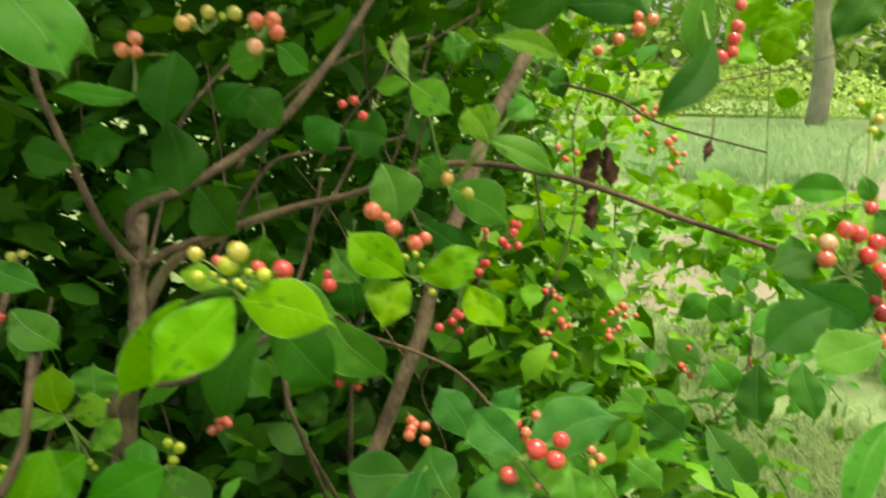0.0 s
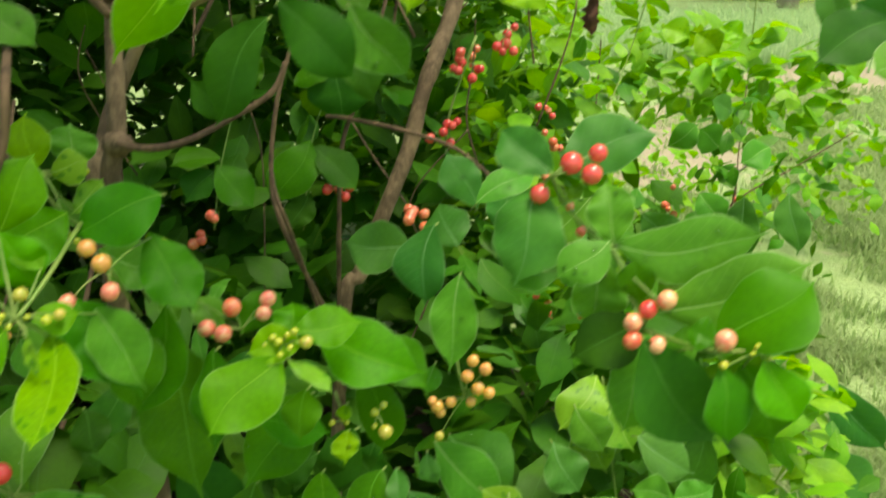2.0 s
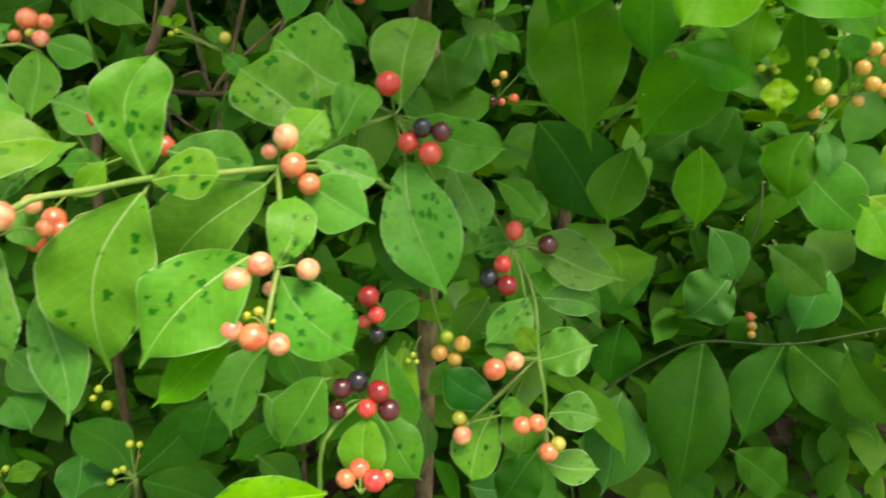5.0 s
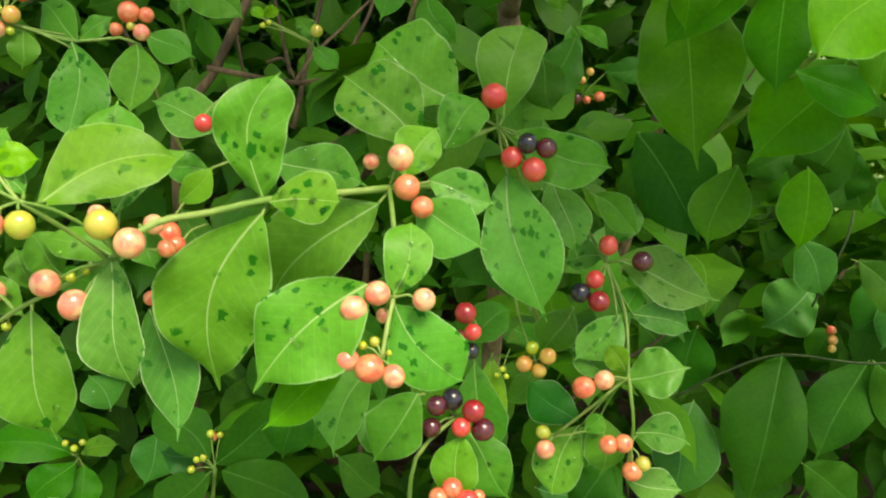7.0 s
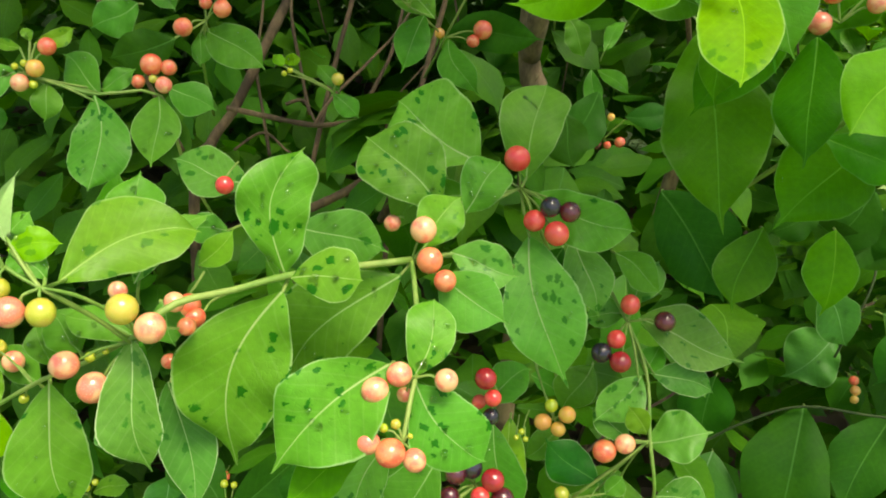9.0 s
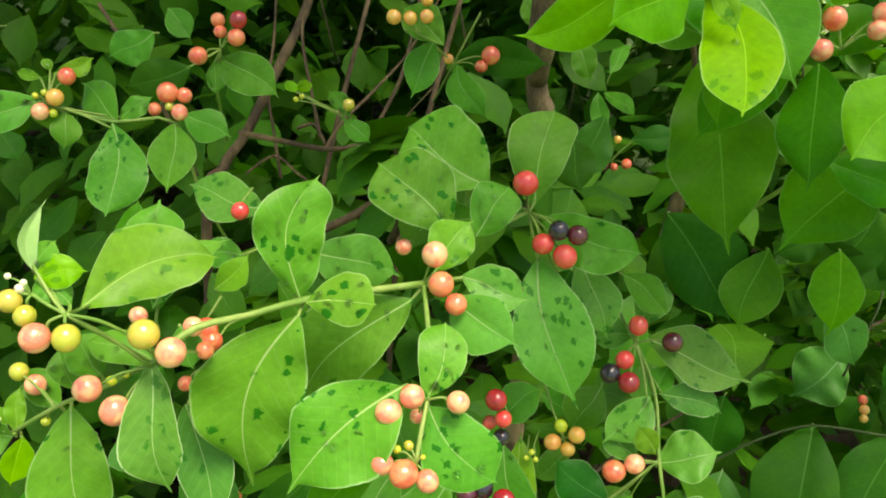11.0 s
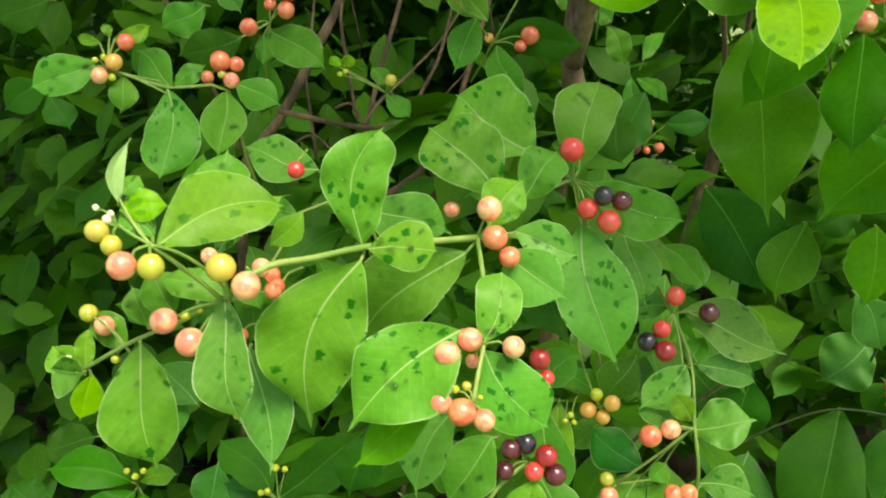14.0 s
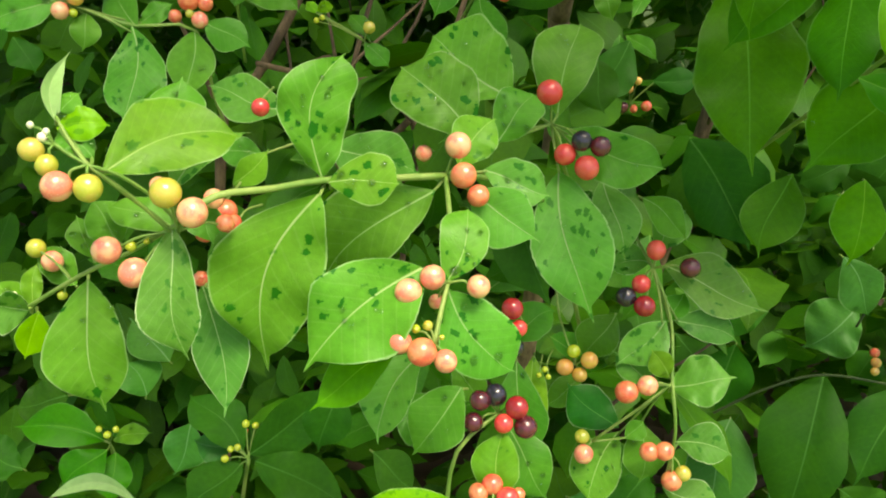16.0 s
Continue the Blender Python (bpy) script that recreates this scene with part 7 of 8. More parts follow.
leaf(tw, (-0.4053, 0.3720, 0.5262), (-0.4099, 0.3527, 0.4972), 0.0282, (0.42, -0.79, 0.46), "bluish")

tw = twig(SHRUBS["right"], "drooping twig with clusters of small orange berries", [(0.2541, 1.2050, 0.7570), (0.2713, 1.2157, 0.8074), (0.3089, 1.2792, 0.8655), (0.3357, 1.2978, 0.9529)], 1.2)
berry(tw, (0.2118, 0.8692, 0.8410), 3.1, "orange", (0.1962, 0.8830, 0.8355))
berry(tw, (0.2009, 0.8781, 0.8475), 4.2, "orange", (0.1962, 0.8830, 0.8355))
berry(tw, (0.1904, 0.8979, 0.8344), 3.8, "orange", (0.1962, 0.8830, 0.8355))
berry(tw, (0.1855, 0.8795, 0.8189), 4.3, "orange", (0.1962, 0.8830, 0.8355))
berry(tw, (0.1771, 0.8748, 0.8322), 3.1, "orange", (0.1962, 0.8830, 0.8355))
berry(tw, (0.2032, 0.8832, 0.8361), 3.7, "orange", (0.1962, 0.8830, 0.8355))
berry(tw, (0.1947, 0.8733, 0.8248), 3.7, "orange", (0.1962, 0.8830, 0.8355))
berry(tw, (0.1929, 0.8938, 0.8150), 3.8, "orange", (0.1962, 0.8830, 0.8355))
berry(tw, (0.2016, 0.8927, 0.8452), 4.3, "orange", (0.1962, 0.8830, 0.8355))
berry(tw, (0.1840, 0.8712, 0.8150), 4.8, "orange", (0.1962, 0.8830, 0.8355))
berry(tw, (0.1937, 0.8844, 0.8417), 3.7, "orange", (0.1962, 0.8830, 0.8355))
berry(tw, (0.1142, 0.9043, 0.8096), 4.4, "orange")
berry(tw, (0.1365, 0.8986, 0.8188), 4.9, "orange")
berry(tw, (0.1459, 0.9132, 0.8149), 3.9, "orange")
berry(tw, (0.1259, 0.8847, 0.7892), 4.3, "orange")
berry(tw, (0.1335, 0.8926, 0.8267), 4.9, "orange")
berry(tw, (0.1220, 0.9041, 0.8083), 3.3, "orange")
berry(tw, (0.1283, 0.9167, 0.8316), 3.9, "orange")
berry(tw, (0.3760, 1.1829, 0.6529), 5.9, "orange")
berry(tw, (0.3678, 1.1952, 0.6628), 5.2, "red")
berry(tw, (0.3734, 1.1914, 0.6932), 4.4, "orange")
berry(tw, (0.3585, 1.1763, 0.6698), 5.8, "orange")
berry(tw, (0.3607, 1.1654, 0.6666), 4.3, "orange")
berry(tw, (0.1286, 0.8777, 0.8573), 3.7, "red")
berry(tw, (0.1199, 0.8707, 0.8675), 3.1, "red")
berry(tw, (0.1200, 0.8523, 0.8674), 3.1, "orange")
berry(tw, (0.1108, 0.8620, 0.8699), 4.2, "red")
berry(tw, (0.2043, 0.8324, 1.0420), 2.9, "orange")
berry(tw, (0.2151, 0.8374, 1.0659), 4.3, "orange")
berry(tw, (0.1957, 0.8037, 1.0630), 2.7, "orange")
berry(tw, (0.1908, 0.8189, 1.0567), 4.2, "orange")
berry(tw, (0.2081, 0.8198, 1.0611), 3.8, "orange")
berry(tw, (0.1989, 0.8293, 1.0668), 3.4, "orange")
berry(tw, (0.2297, 0.8119, 1.0235), 2.8, "orange")
berry(tw, (0.2088, 0.8287, 1.0248), 2.9, "orange")
berry(tw, (0.2248, 0.8129, 1.0285), 2.8, "orange")
berry(tw, (0.2258, 0.8068, 1.0388), 3.7, "orange")
berry(tw, (0.2192, 0.7926, 1.0107), 3.2, "orange")
berry(tw, (0.2280, 0.8019, 1.0157), 2.8, "orange")
berry(tw, (0.2351, 0.8036, 1.0238), 2.8, "orange")
berry(tw, (0.2198, 0.8060, 1.0351), 4.2, "orange")
berry(tw, (0.1323, 0.9010, 1.0102), 3.1, "orange")
berry(tw, (0.1497, 0.9222, 1.0138), 3.7, "orange")
berry(tw, (0.1360, 0.9006, 1.0084), 3.1, "orange")
berry(tw, (0.1233, 0.8834, 1.0234), 4.1, "orange")
berry(tw, (-0.0894, 0.7512, 0.8115), 4.4, "orange")
berry(tw, (-0.0790, 0.7447, 0.8276), 4.2, "red")
berry(tw, (-0.0962, 0.7224, 0.8198), 5.1, "red")
berry(tw, (-0.0764, 0.7230, 0.8220), 5.1, "red")
berry(tw, (-0.0832, 0.7496, 0.8051), 4.9, "red")
berry(tw, (-0.0832, 0.7342, 0.8265), 4.2, "red")
berry(tw, (-0.0132, 0.5578, 0.8382), 4.1, "orange")
berry(tw, (-0.0231, 0.5595, 0.8463), 4.1, "orange")
berry(tw, (-0.0243, 0.5796, 0.8449), 3.8, "orange")
berry(tw, (-0.0214, 0.5697, 0.8461), 4.2, "orange")
berry(tw, (-0.0134, 0.5693, 0.8445), 3.8, "orange")
berry(tw, (-0.0243, 0.5493, 0.8465), 4.1, "orange")
berry(tw, (0.2491, 1.2378, 0.6708), 4.6, "orange")
berry(tw, (0.2663, 1.2406, 0.6358), 5.4, "red")
berry(tw, (0.2605, 1.2303, 0.6836), 4.5, "red")
berry(tw, (0.2411, 1.2296, 0.6323), 6.0, "orange")
berry(tw, (0.0549, 1.0612, 0.8979), 5.7, "orange")
berry(tw, (0.0585, 1.0987, 0.8822), 4.6, "orange")
berry(tw, (0.0640, 1.0930, 0.9035), 5.2, "orange")
berry(tw, (0.4521, 1.1493, 0.6875), 4.2, "orange")
berry(tw, (0.4549, 1.1376, 0.6804), 4.2, "orange")
berry(tw, (0.4529, 1.1407, 0.6468), 6.4, "orange")
berry(tw, (0.4446, 1.1428, 0.6566), 4.2, "orange")
berry(tw, (0.2809, 1.1174, 0.5371), 6.4, "orange")
berry(tw, (0.2893, 1.1037, 0.5688), 4.2, "orange")
berry(tw, (0.2734, 1.1279, 0.5867), 4.9, "orange")
berry(tw, (0.2748, 1.1296, 0.5464), 6.4, "orange")
berry(tw, (0.2640, 1.1006, 0.5544), 4.8, "orange")
berry(tw, (0.2610, 1.0956, 0.5788), 4.8, "orange")
berry(tw, (0.3346, 1.0943, 0.4765), 4.9, "orange")
berry(tw, (0.3542, 1.0779, 0.4956), 5.5, "orange")
berry(tw, (0.3299, 1.1053, 0.4802), 4.2, "orange")
berry(tw, (0.3612, 1.0892, 0.5008), 6.3, "orange")
berry(tw, (0.3089, 1.0838, 0.4753), 5.5, "orange")
berry(tw, (0.3363, 1.0727, 0.4710), 4.8, "orange")
berry(tw, (0.1252, 0.8151, 0.6569), 4.2, "orange")
berry(tw, (0.1099, 0.8052, 0.6809), 4.1, "orange")
berry(tw, (0.1278, 0.8268, 0.6627), 4.2, "orange")
berry(tw, (0.1196, 0.8052, 0.6690), 4.1, "orange")
berry(tw, (0.1306, 0.8326, 0.6400), 4.2, "orange")
berry(tw, (0.1149, 0.8268, 0.6627), 3.7, "orange")
berry(tw, (-0.0926, 0.6925, 0.9428), 4.9, "red")
berry(tw, (-0.0777, 0.6710, 0.9380), 4.7, "red")
berry(tw, (-0.0922, 0.6912, 0.9371), 4.9, "red")
berry(tw, (-0.0883, 0.6633, 0.9499), 4.2, "red")
berry(tw, (-0.0981, 0.6802, 0.9333), 4.3, "red")
berry(tw, (-0.0862, 0.6730, 0.9477), 4.7, "red")
berry(tw, (-0.2212, 0.7605, 0.7646), 4.5, "orange")
berry(tw, (-0.1722, 0.6165, 0.8258), 3.6, "orange")
berry(tw, (-0.2206, 0.7591, 0.7588), 5.0, "orange")
berry(tw, (-0.2281, 0.7584, 0.7556), 5.6, "orange")
berry(tw, (-0.1750, 0.6170, 0.8284), 4.1, "orange")
leaf(tw, (0.4212, 1.0467, 0.7196), (0.4233, 1.0115, 0.6405), 0.0514, (-0.54, -0.77, 0.33), "bluish")
leaf(tw, (0.4718, 1.0257, 0.7311), (0.4800, 0.9909, 0.6538), 0.0433, (-0.36, -0.86, 0.35), "bluish")
leaf(tw, (0.3457, 1.0085, 0.6498), (0.4091, 0.9715, 0.5624), 0.0559, (-0.03, -0.93, 0.37), "bluish")
leaf(tw, (0.3901, 1.0473, 0.8326), (0.3545, 1.0328, 0.8513), 0.0349, (0.41, -0.91, 0.09), "bluish")
leaf(tw, (0.3753, 1.0381, 0.7891), (0.3399, 1.0253, 0.8157), 0.0419, (0.24, -0.96, -0.14), "mature")
leaf(tw, (0.3085, 1.0381, 0.7891), (0.3399, 1.0268, 0.8228), 0.0349, (-0.48, -0.86, 0.16), "mature")
leaf(tw, (0.2344, 1.0180, 0.6948), (0.2596, 0.9934, 0.6658), 0.0349, (-0.19, -0.82, 0.54), "mature")
leaf(tw, (0.4421, 1.0381, 0.7891), (0.3982, 1.0162, 0.7729), 0.0419, (0.16, -0.77, 0.61), "mature")
leaf(tw, (0.3531, 1.0257, 0.7311), (0.3764, 0.9995, 0.6945), 0.0419, (-0.38, -0.85, 0.36), "mature")
leaf(tw, (0.2938, 1.0165, 0.6875), (0.3180, 0.9905, 0.6516), 0.0419, (-0.35, -0.85, 0.38), "mature")

tw = twig(SHRUBS["main"], "bare twig with clusters of bright red berries in the shade", [(0.0120, 0.8020, 0.8420), (0.0150, 0.8060, 0.8700), (0.0240, 0.8080, 0.9000), (0.0400, 0.8150, 0.9450)], 1.6)
berry(tw, (0.0134, 0.7964, 0.8641), 5.0, "red", (0.0135, 0.8040, 0.8620))
berry(tw, (0.0167, 0.7989, 0.8457), 4.4, "red", (0.0135, 0.8040, 0.8620))
berry(tw, (0.0224, 0.7951, 0.8666), 4.0, "red", (0.0135, 0.8040, 0.8620))
berry(tw, (0.0091, 0.7895, 0.8581), 4.6, "red", (0.0135, 0.8040, 0.8620))
berry(tw, (-0.0036, 0.7890, 0.8517), 5.0, "red", (0.0135, 0.8040, 0.8620))
berry(tw, (0.0174, 0.7882, 0.8641), 4.1, "red", (0.0135, 0.8040, 0.8620))
berry(tw, (0.0353, 0.7878, 0.9090), 4.7, "red", (0.0310, 0.8080, 0.9220))
berry(tw, (0.0239, 0.7890, 0.9326), 4.7, "red", (0.0310, 0.8080, 0.9220))
berry(tw, (0.0261, 0.7995, 0.9219), 4.5, "red", (0.0310, 0.8080, 0.9220))
berry(tw, (0.0237, 0.7992, 0.9256), 4.8, "red", (0.0310, 0.8080, 0.9220))
berry(tw, (0.0430, 0.7902, 0.9177), 3.9, "red", (0.0310, 0.8080, 0.9220))
berry(tw, (0.0221, 0.7869, 0.9162), 4.4, "red", (0.0310, 0.8080, 0.9220))
berry(tw, (0.0181, 0.7955, 0.9171), 4.1, "red", (0.0310, 0.8080, 0.9220))
berry(tw, (0.0409, 0.7927, 0.9166), 4.3, "red", (0.0310, 0.8080, 0.9220))
berry(tw, (0.0737, 0.7928, 0.9554), 3.8, "red", (0.0660, 0.8120, 0.9460))
berry(tw, (0.0750, 0.8038, 0.9324), 4.6, "red", (0.0660, 0.8120, 0.9460))
berry(tw, (0.0643, 0.8001, 0.9322), 3.8, "red", (0.0660, 0.8120, 0.9460))
berry(tw, (0.0591, 0.8054, 0.9367), 4.6, "red", (0.0660, 0.8120, 0.9460))

tw = twig(SHRUBS["main"], "sprig of lime leaves low on the shrub with green berries", [(-0.2427, 0.4920, 0.8857), (-0.2320, 0.5024, 0.8620), (-0.2159, 0.5228, 0.8358), (-0.2140, 0.5757, 0.7747)], 0.9)
leaf(tw, (-0.2204, 0.4434, 0.9091), (-0.2250, 0.4493, 0.9373), 0.0240, (0.22, -0.95, 0.24), "lime")
leaf(tw, (-0.2229, 0.4431, 0.9072), (-0.2592, 0.4360, 0.9078), 0.0160, (0.17, -0.83, 0.53), "young")
leaf(tw, (-0.2165, 0.4427, 0.9058), (-0.2393, 0.4423, 0.9041), 0.0105, (-0.02, -0.91, 0.42), "young")
leaf(tw, (-0.2165, 0.4496, 0.9044), (-0.1983, 0.4580, 0.9099), 0.0196, (0.33, -0.90, 0.28), "young", (-0.2184, 0.4431, 0.9072))
leaf(tw, (-0.2149, 0.4705, 0.9011), (-0.2159, 0.4829, 0.9256), 0.0264, (0.49, -0.77, 0.41), "mature", (-0.2184, 0.4431, 0.9072))
leaf(tw, (-0.2061, 0.4385, 0.8859), (-0.2383, 0.4193, 0.8645), 0.0355, (0.29, -0.89, 0.35), "vivid", (-0.2184, 0.4431, 0.9072))
leaf(tw, (-0.2090, 0.4518, 0.8811), (-0.1933, 0.4627, 0.8978), 0.0160, (0.12, -0.88, 0.46), "young", (-0.2184, 0.4431, 0.9072))
leaf(tw, (-0.1901, 0.4685, 0.8573), (-0.1892, 0.4801, 0.8782), 0.0193, (0.14, -0.87, 0.48), "mature")
leaf(tw, (-0.2041, 0.4679, 0.8545), (-0.1586, 0.4642, 0.8373), 0.0298, (0.10, -0.89, 0.45), "mature")
leaf(tw, (-0.3008, 0.5517, 0.9016), (-0.2889, 0.5583, 0.9328), 0.0228, (0.22, -0.97, 0.12), "mature")
berry(tw, (-0.2295, 0.5018, 0.8929), 2.4, "ygreen", (-0.2427, 0.4920, 0.8857))
berry(tw, (-0.2185, 0.5016, 0.8921), 2.4, "ygreen", (-0.2427, 0.4920, 0.8857))
berry(tw, (-0.2283, 0.4920, 0.8548), 2.1, "ygreen", (-0.2427, 0.4920, 0.8857))
berry(tw, (-0.2253, 0.4913, 0.8512), 2.1, "ygreen", (-0.2427, 0.4920, 0.8857))
berry(tw, (-0.2206, 0.6126, 0.8105), 4.3, "ygreen", (-0.2193, 0.6082, 0.7882))
berry(tw, (-0.2115, 0.6120, 0.8070), 4.8, "ygreen", (-0.2193, 0.6082, 0.7882))
berry(tw, (-0.2160, 0.6099, 0.7973), 4.3, "ygreen", (-0.2193, 0.6082, 0.7882))
leaf(tw, (-0.2195, 0.6085, 0.7868), (-0.2050, 0.6070, 0.7792), 0.0173, (0.20, -0.80, 0.56), "mature")
leaf(tw, (-0.2336, 0.6219, 0.7786), (-0.2476, 0.6258, 0.7968), 0.0176, (0.37, -0.81, 0.45), "mature", (-0.2193, 0.6082, 0.7882))

tw = twig(SHRUBS["right"], "broad blue green leaves at the meadow edge", [(0.5910, 1.0925, 0.4025), (0.5824, 1.0639, 0.3216), (0.6066, 1.0728, 0.2013)], 1.4)
leaf(tw, (0.5894, 1.0534, 0.4414), (0.6657, 0.9975, 0.3546), 0.0652, (-0.30, -0.90, 0.32), "bluish")
leaf(tw, (0.5646, 1.0188, 0.3418), (0.6357, 0.9657, 0.2918), 0.0649, (-0.28, -0.83, 0.49), "bluish")
leaf(tw, (0.4113, 0.9136, 0.3256), (0.3736, 0.9356, 0.3820), 0.0431, (0.03, -0.92, 0.38), "young")
leaf(tw, (0.3305, 0.8612, 0.4656), (0.3648, 0.8505, 0.4402), 0.0326, (0.15, -0.82, 0.55), "lime")
leaf(tw, (0.3442, 0.8467, 0.4270), (0.3167, 0.8381, 0.3994), 0.0326, (-0.45, -0.62, 0.64), "lime")
leaf(tw, (0.3648, 0.8436, 0.4208), (0.4265, 0.8387, 0.4152), 0.0261, (0.01, -0.68, 0.73), "lime")

tw = twig(SHRUBS["right"], "bright lime leaves of a young maple at the meadow edge", [(0.6037, 1.5702, 1.2728), (0.5985, 1.5488, 1.1721), (0.6013, 1.5391, 1.0301), (0.6025, 1.5208, 0.7996)], 1.5)
leaf(tw, (0.5625, 1.5488, 1.1721), (0.5143, 1.5366, 1.2109), 0.0778, (0.08, -0.98, -0.21), "lime")
leaf(tw, (0.5728, 1.5510, 1.1821), (0.5702, 1.5451, 1.2506), 0.0681, (-0.42, -0.90, -0.09), "lime")
leaf(tw, (0.5831, 1.5488, 1.1721), (0.6465, 1.5345, 1.2009), 0.0778, (-0.32, -0.91, 0.25), "lime")
leaf(tw, (0.5779, 1.5467, 1.1620), (0.6370, 1.5105, 1.1361), 0.0678, (-0.46, -0.87, 0.17), "lime")
leaf(tw, (0.5676, 1.5456, 1.1569), (0.5209, 1.5074, 1.1212), 0.0581, (0.15, -0.76, 0.63), "lime")
leaf(tw, (0.6346, 1.5595, 1.2224), (0.6617, 1.5324, 1.1910), 0.0486, (-0.47, -0.83, 0.31), "lime")
leaf(tw, (0.5634, 1.4246, 1.0685), (0.6028, 1.4013, 1.0550), 0.0363, (-0.48, -0.87, 0.11), "lime")
leaf(tw, (0.4161, 1.2885, 0.9092), (0.4448, 1.2623, 0.8820), 0.0505, (-0.42, -0.83, 0.36), "lime")
leaf(tw, (0.3625, 1.2903, 0.9179), (0.4009, 1.2668, 0.9035), 0.0505, (-0.28, -0.79, 0.54), "lime")
leaf(tw, (0.4518, 1.2903, 0.9179), (0.4800, 1.2668, 0.9035), 0.0421, (-0.40, -0.78, 0.48), "lime")

tw = twig(SHRUBS["right"], "thin stalk with yellow buds", [(0.2300, 0.4440, 1.0724), (0.2194, 0.4424, 1.0650), (0.2164, 0.4399, 1.0532), (0.2100, 0.4243, 1.0282)], 0.6)
berry(tw, (0.2303, 0.4397, 1.0765), 3.0, "yellow", (0.2300, 0.4440, 1.0724))
berry(tw, (0.2274, 0.4385, 1.0706), 2.7, "ygreen", (0.2300, 0.4440, 1.0724))
berry(tw, (0.2230, 0.4467, 1.0851), 2.7, "ygreen", (0.2300, 0.4440, 1.0724))
leaf(tw, (0.2300, 0.4482, 1.0781), (0.2239, 0.4498, 1.0856), 0.0075, (-0.28, -0.96, -0.03), "lime", (0.2300, 0.4440, 1.0724))
leaf(tw, (0.2315, 0.4436, 1.0709), (0.2345, 0.4424, 1.0650), 0.0069, (-0.51, -0.86, -0.08), "young")
berry(tw, (0.2181, 0.4163, 1.0384), 3.5, "orange", (0.2300, 0.4440, 1.0724))

tw = twig(SHRUBS["right"], "small clusters of orange red berries on a hanging twig", [(0.0761, 0.6541, 0.8263), (0.1023, 0.6410, 0.7990), (0.1277, 0.6507, 0.7715), (0.1618, 0.6659, 0.7224)], 0.8)
berry(tw, (0.0603, 0.6354, 0.8176), 4.7, "red", (0.0734, 0.6478, 0.8176))
berry(tw, (0.0682, 0.6329, 0.8107), 4.7, "orange", (0.0734, 0.6478, 0.8176))
berry(tw, (0.0798, 0.6350, 0.8115), 4.7, "red", (0.0734, 0.6478, 0.8176))
berry(tw, (0.0786, 0.6491, 0.8184), 4.4, "orange", (0.0734, 0.6478, 0.8176))
berry(tw, (0.0690, 0.6405, 0.8010), 3.9, "orange", (0.0734, 0.6478, 0.8176))
berry(tw, (0.1261, 0.6485, 0.7873), 4.4, "orange", (0.1289, 0.6508, 0.7817))
berry(tw, (0.1355, 0.6553, 0.7765), 4.5, "orange", (0.1289, 0.6508, 0.7817))
berry(tw, (0.1262, 0.6497, 0.7743), 4.4, "yorange", (0.1289, 0.6508, 0.7817))
berry(tw, (0.1181, 0.6389, 0.7485), 4.9, "red", (0.1227, 0.6411, 0.7440))
berry(tw, (0.1273, 0.6437, 0.7408), 4.9, "orange", (0.1227, 0.6411, 0.7440))
berry(tw, (0.1212, 0.6407, 0.7338), 4.5, "orange", (0.1227, 0.6411, 0.7440))
berry(tw, (0.1501, 0.6511, 0.7246), 5.1, "orange", (0.1633, 0.6586, 0.7203))
berry(tw, (0.1585, 0.6559, 0.7169), 5.1, "red", (0.1633, 0.6586, 0.7203))
berry(tw, (0.1674, 0.6608, 0.7207), 5.1, "orange", (0.1633, 0.6586, 0.7203))
berry(tw, (0.1652, 0.6587, 0.7102), 4.7, "red", (0.1633, 0.6586, 0.7203))
berry(tw, (0.1743, 0.6627, 0.7118), 4.7, "orange", (0.1633, 0.6586, 0.7203))
leaf(tw, (0.0627, 0.6553, 0.8422), (0.0510, 0.6363, 0.8033), 0.0285, (-0.38, -0.78, 0.49), "bluish")
leaf(tw, (0.1043, 0.6579, 0.7869), (0.1231, 0.6431, 0.7551), 0.0255, (-0.24, -0.93, 0.29), "mature")
leaf(tw, (0.1708, 0.7052, 0.7507), (0.2013, 0.6847, 0.7281), 0.0274, (-0.14, -0.82, 0.56), "mature")
leaf(tw, (0.1894, 0.7288, 0.7951), (0.2292, 0.7156, 0.7649), 0.0369, (-0.24, -0.97, 0.11), "bluish")
leaf(tw, (0.1536, 0.6860, 0.7442), (0.1265, 0.6666, 0.7053), 0.0316, (-0.21, -0.81, 0.55), "mature")
leaf(tw, (0.2062, 0.7033, 0.6948), (0.2323, 0.6803, 0.6677), 0.0329, (-0.34, -0.85, 0.39), "mature")

tw = twig(SHRUBS["right"], "pale lime leaves of a young sapling at the meadow edge", [(0.1290, 0.5873, 0.7042), (0.1362, 0.5833, 0.6707), (0.1432, 0.5825, 0.6213), (0.1563, 0.5846, 0.5554)], 0.9)
leaf(tw, (0.1224, 0.5795, 0.7090), (0.0901, 0.5517, 0.6762), 0.0395, (-0.15, -0.68, 0.72), "young")
leaf(tw, (0.1259, 0.5764, 0.7023), (0.1483, 0.5458, 0.6603), 0.0434, (-0.29, -0.84, 0.46), "young")
leaf(tw, (0.1339, 0.5801, 0.7100), (0.1699, 0.5598, 0.6886), 0.0355, (-0.22, -0.87, 0.44), "young")
leaf(tw, (0.1191, 0.5831, 0.6704), (0.1309, 0.5553, 0.6348), 0.0367, (-0.30, -0.80, 0.52), "young")

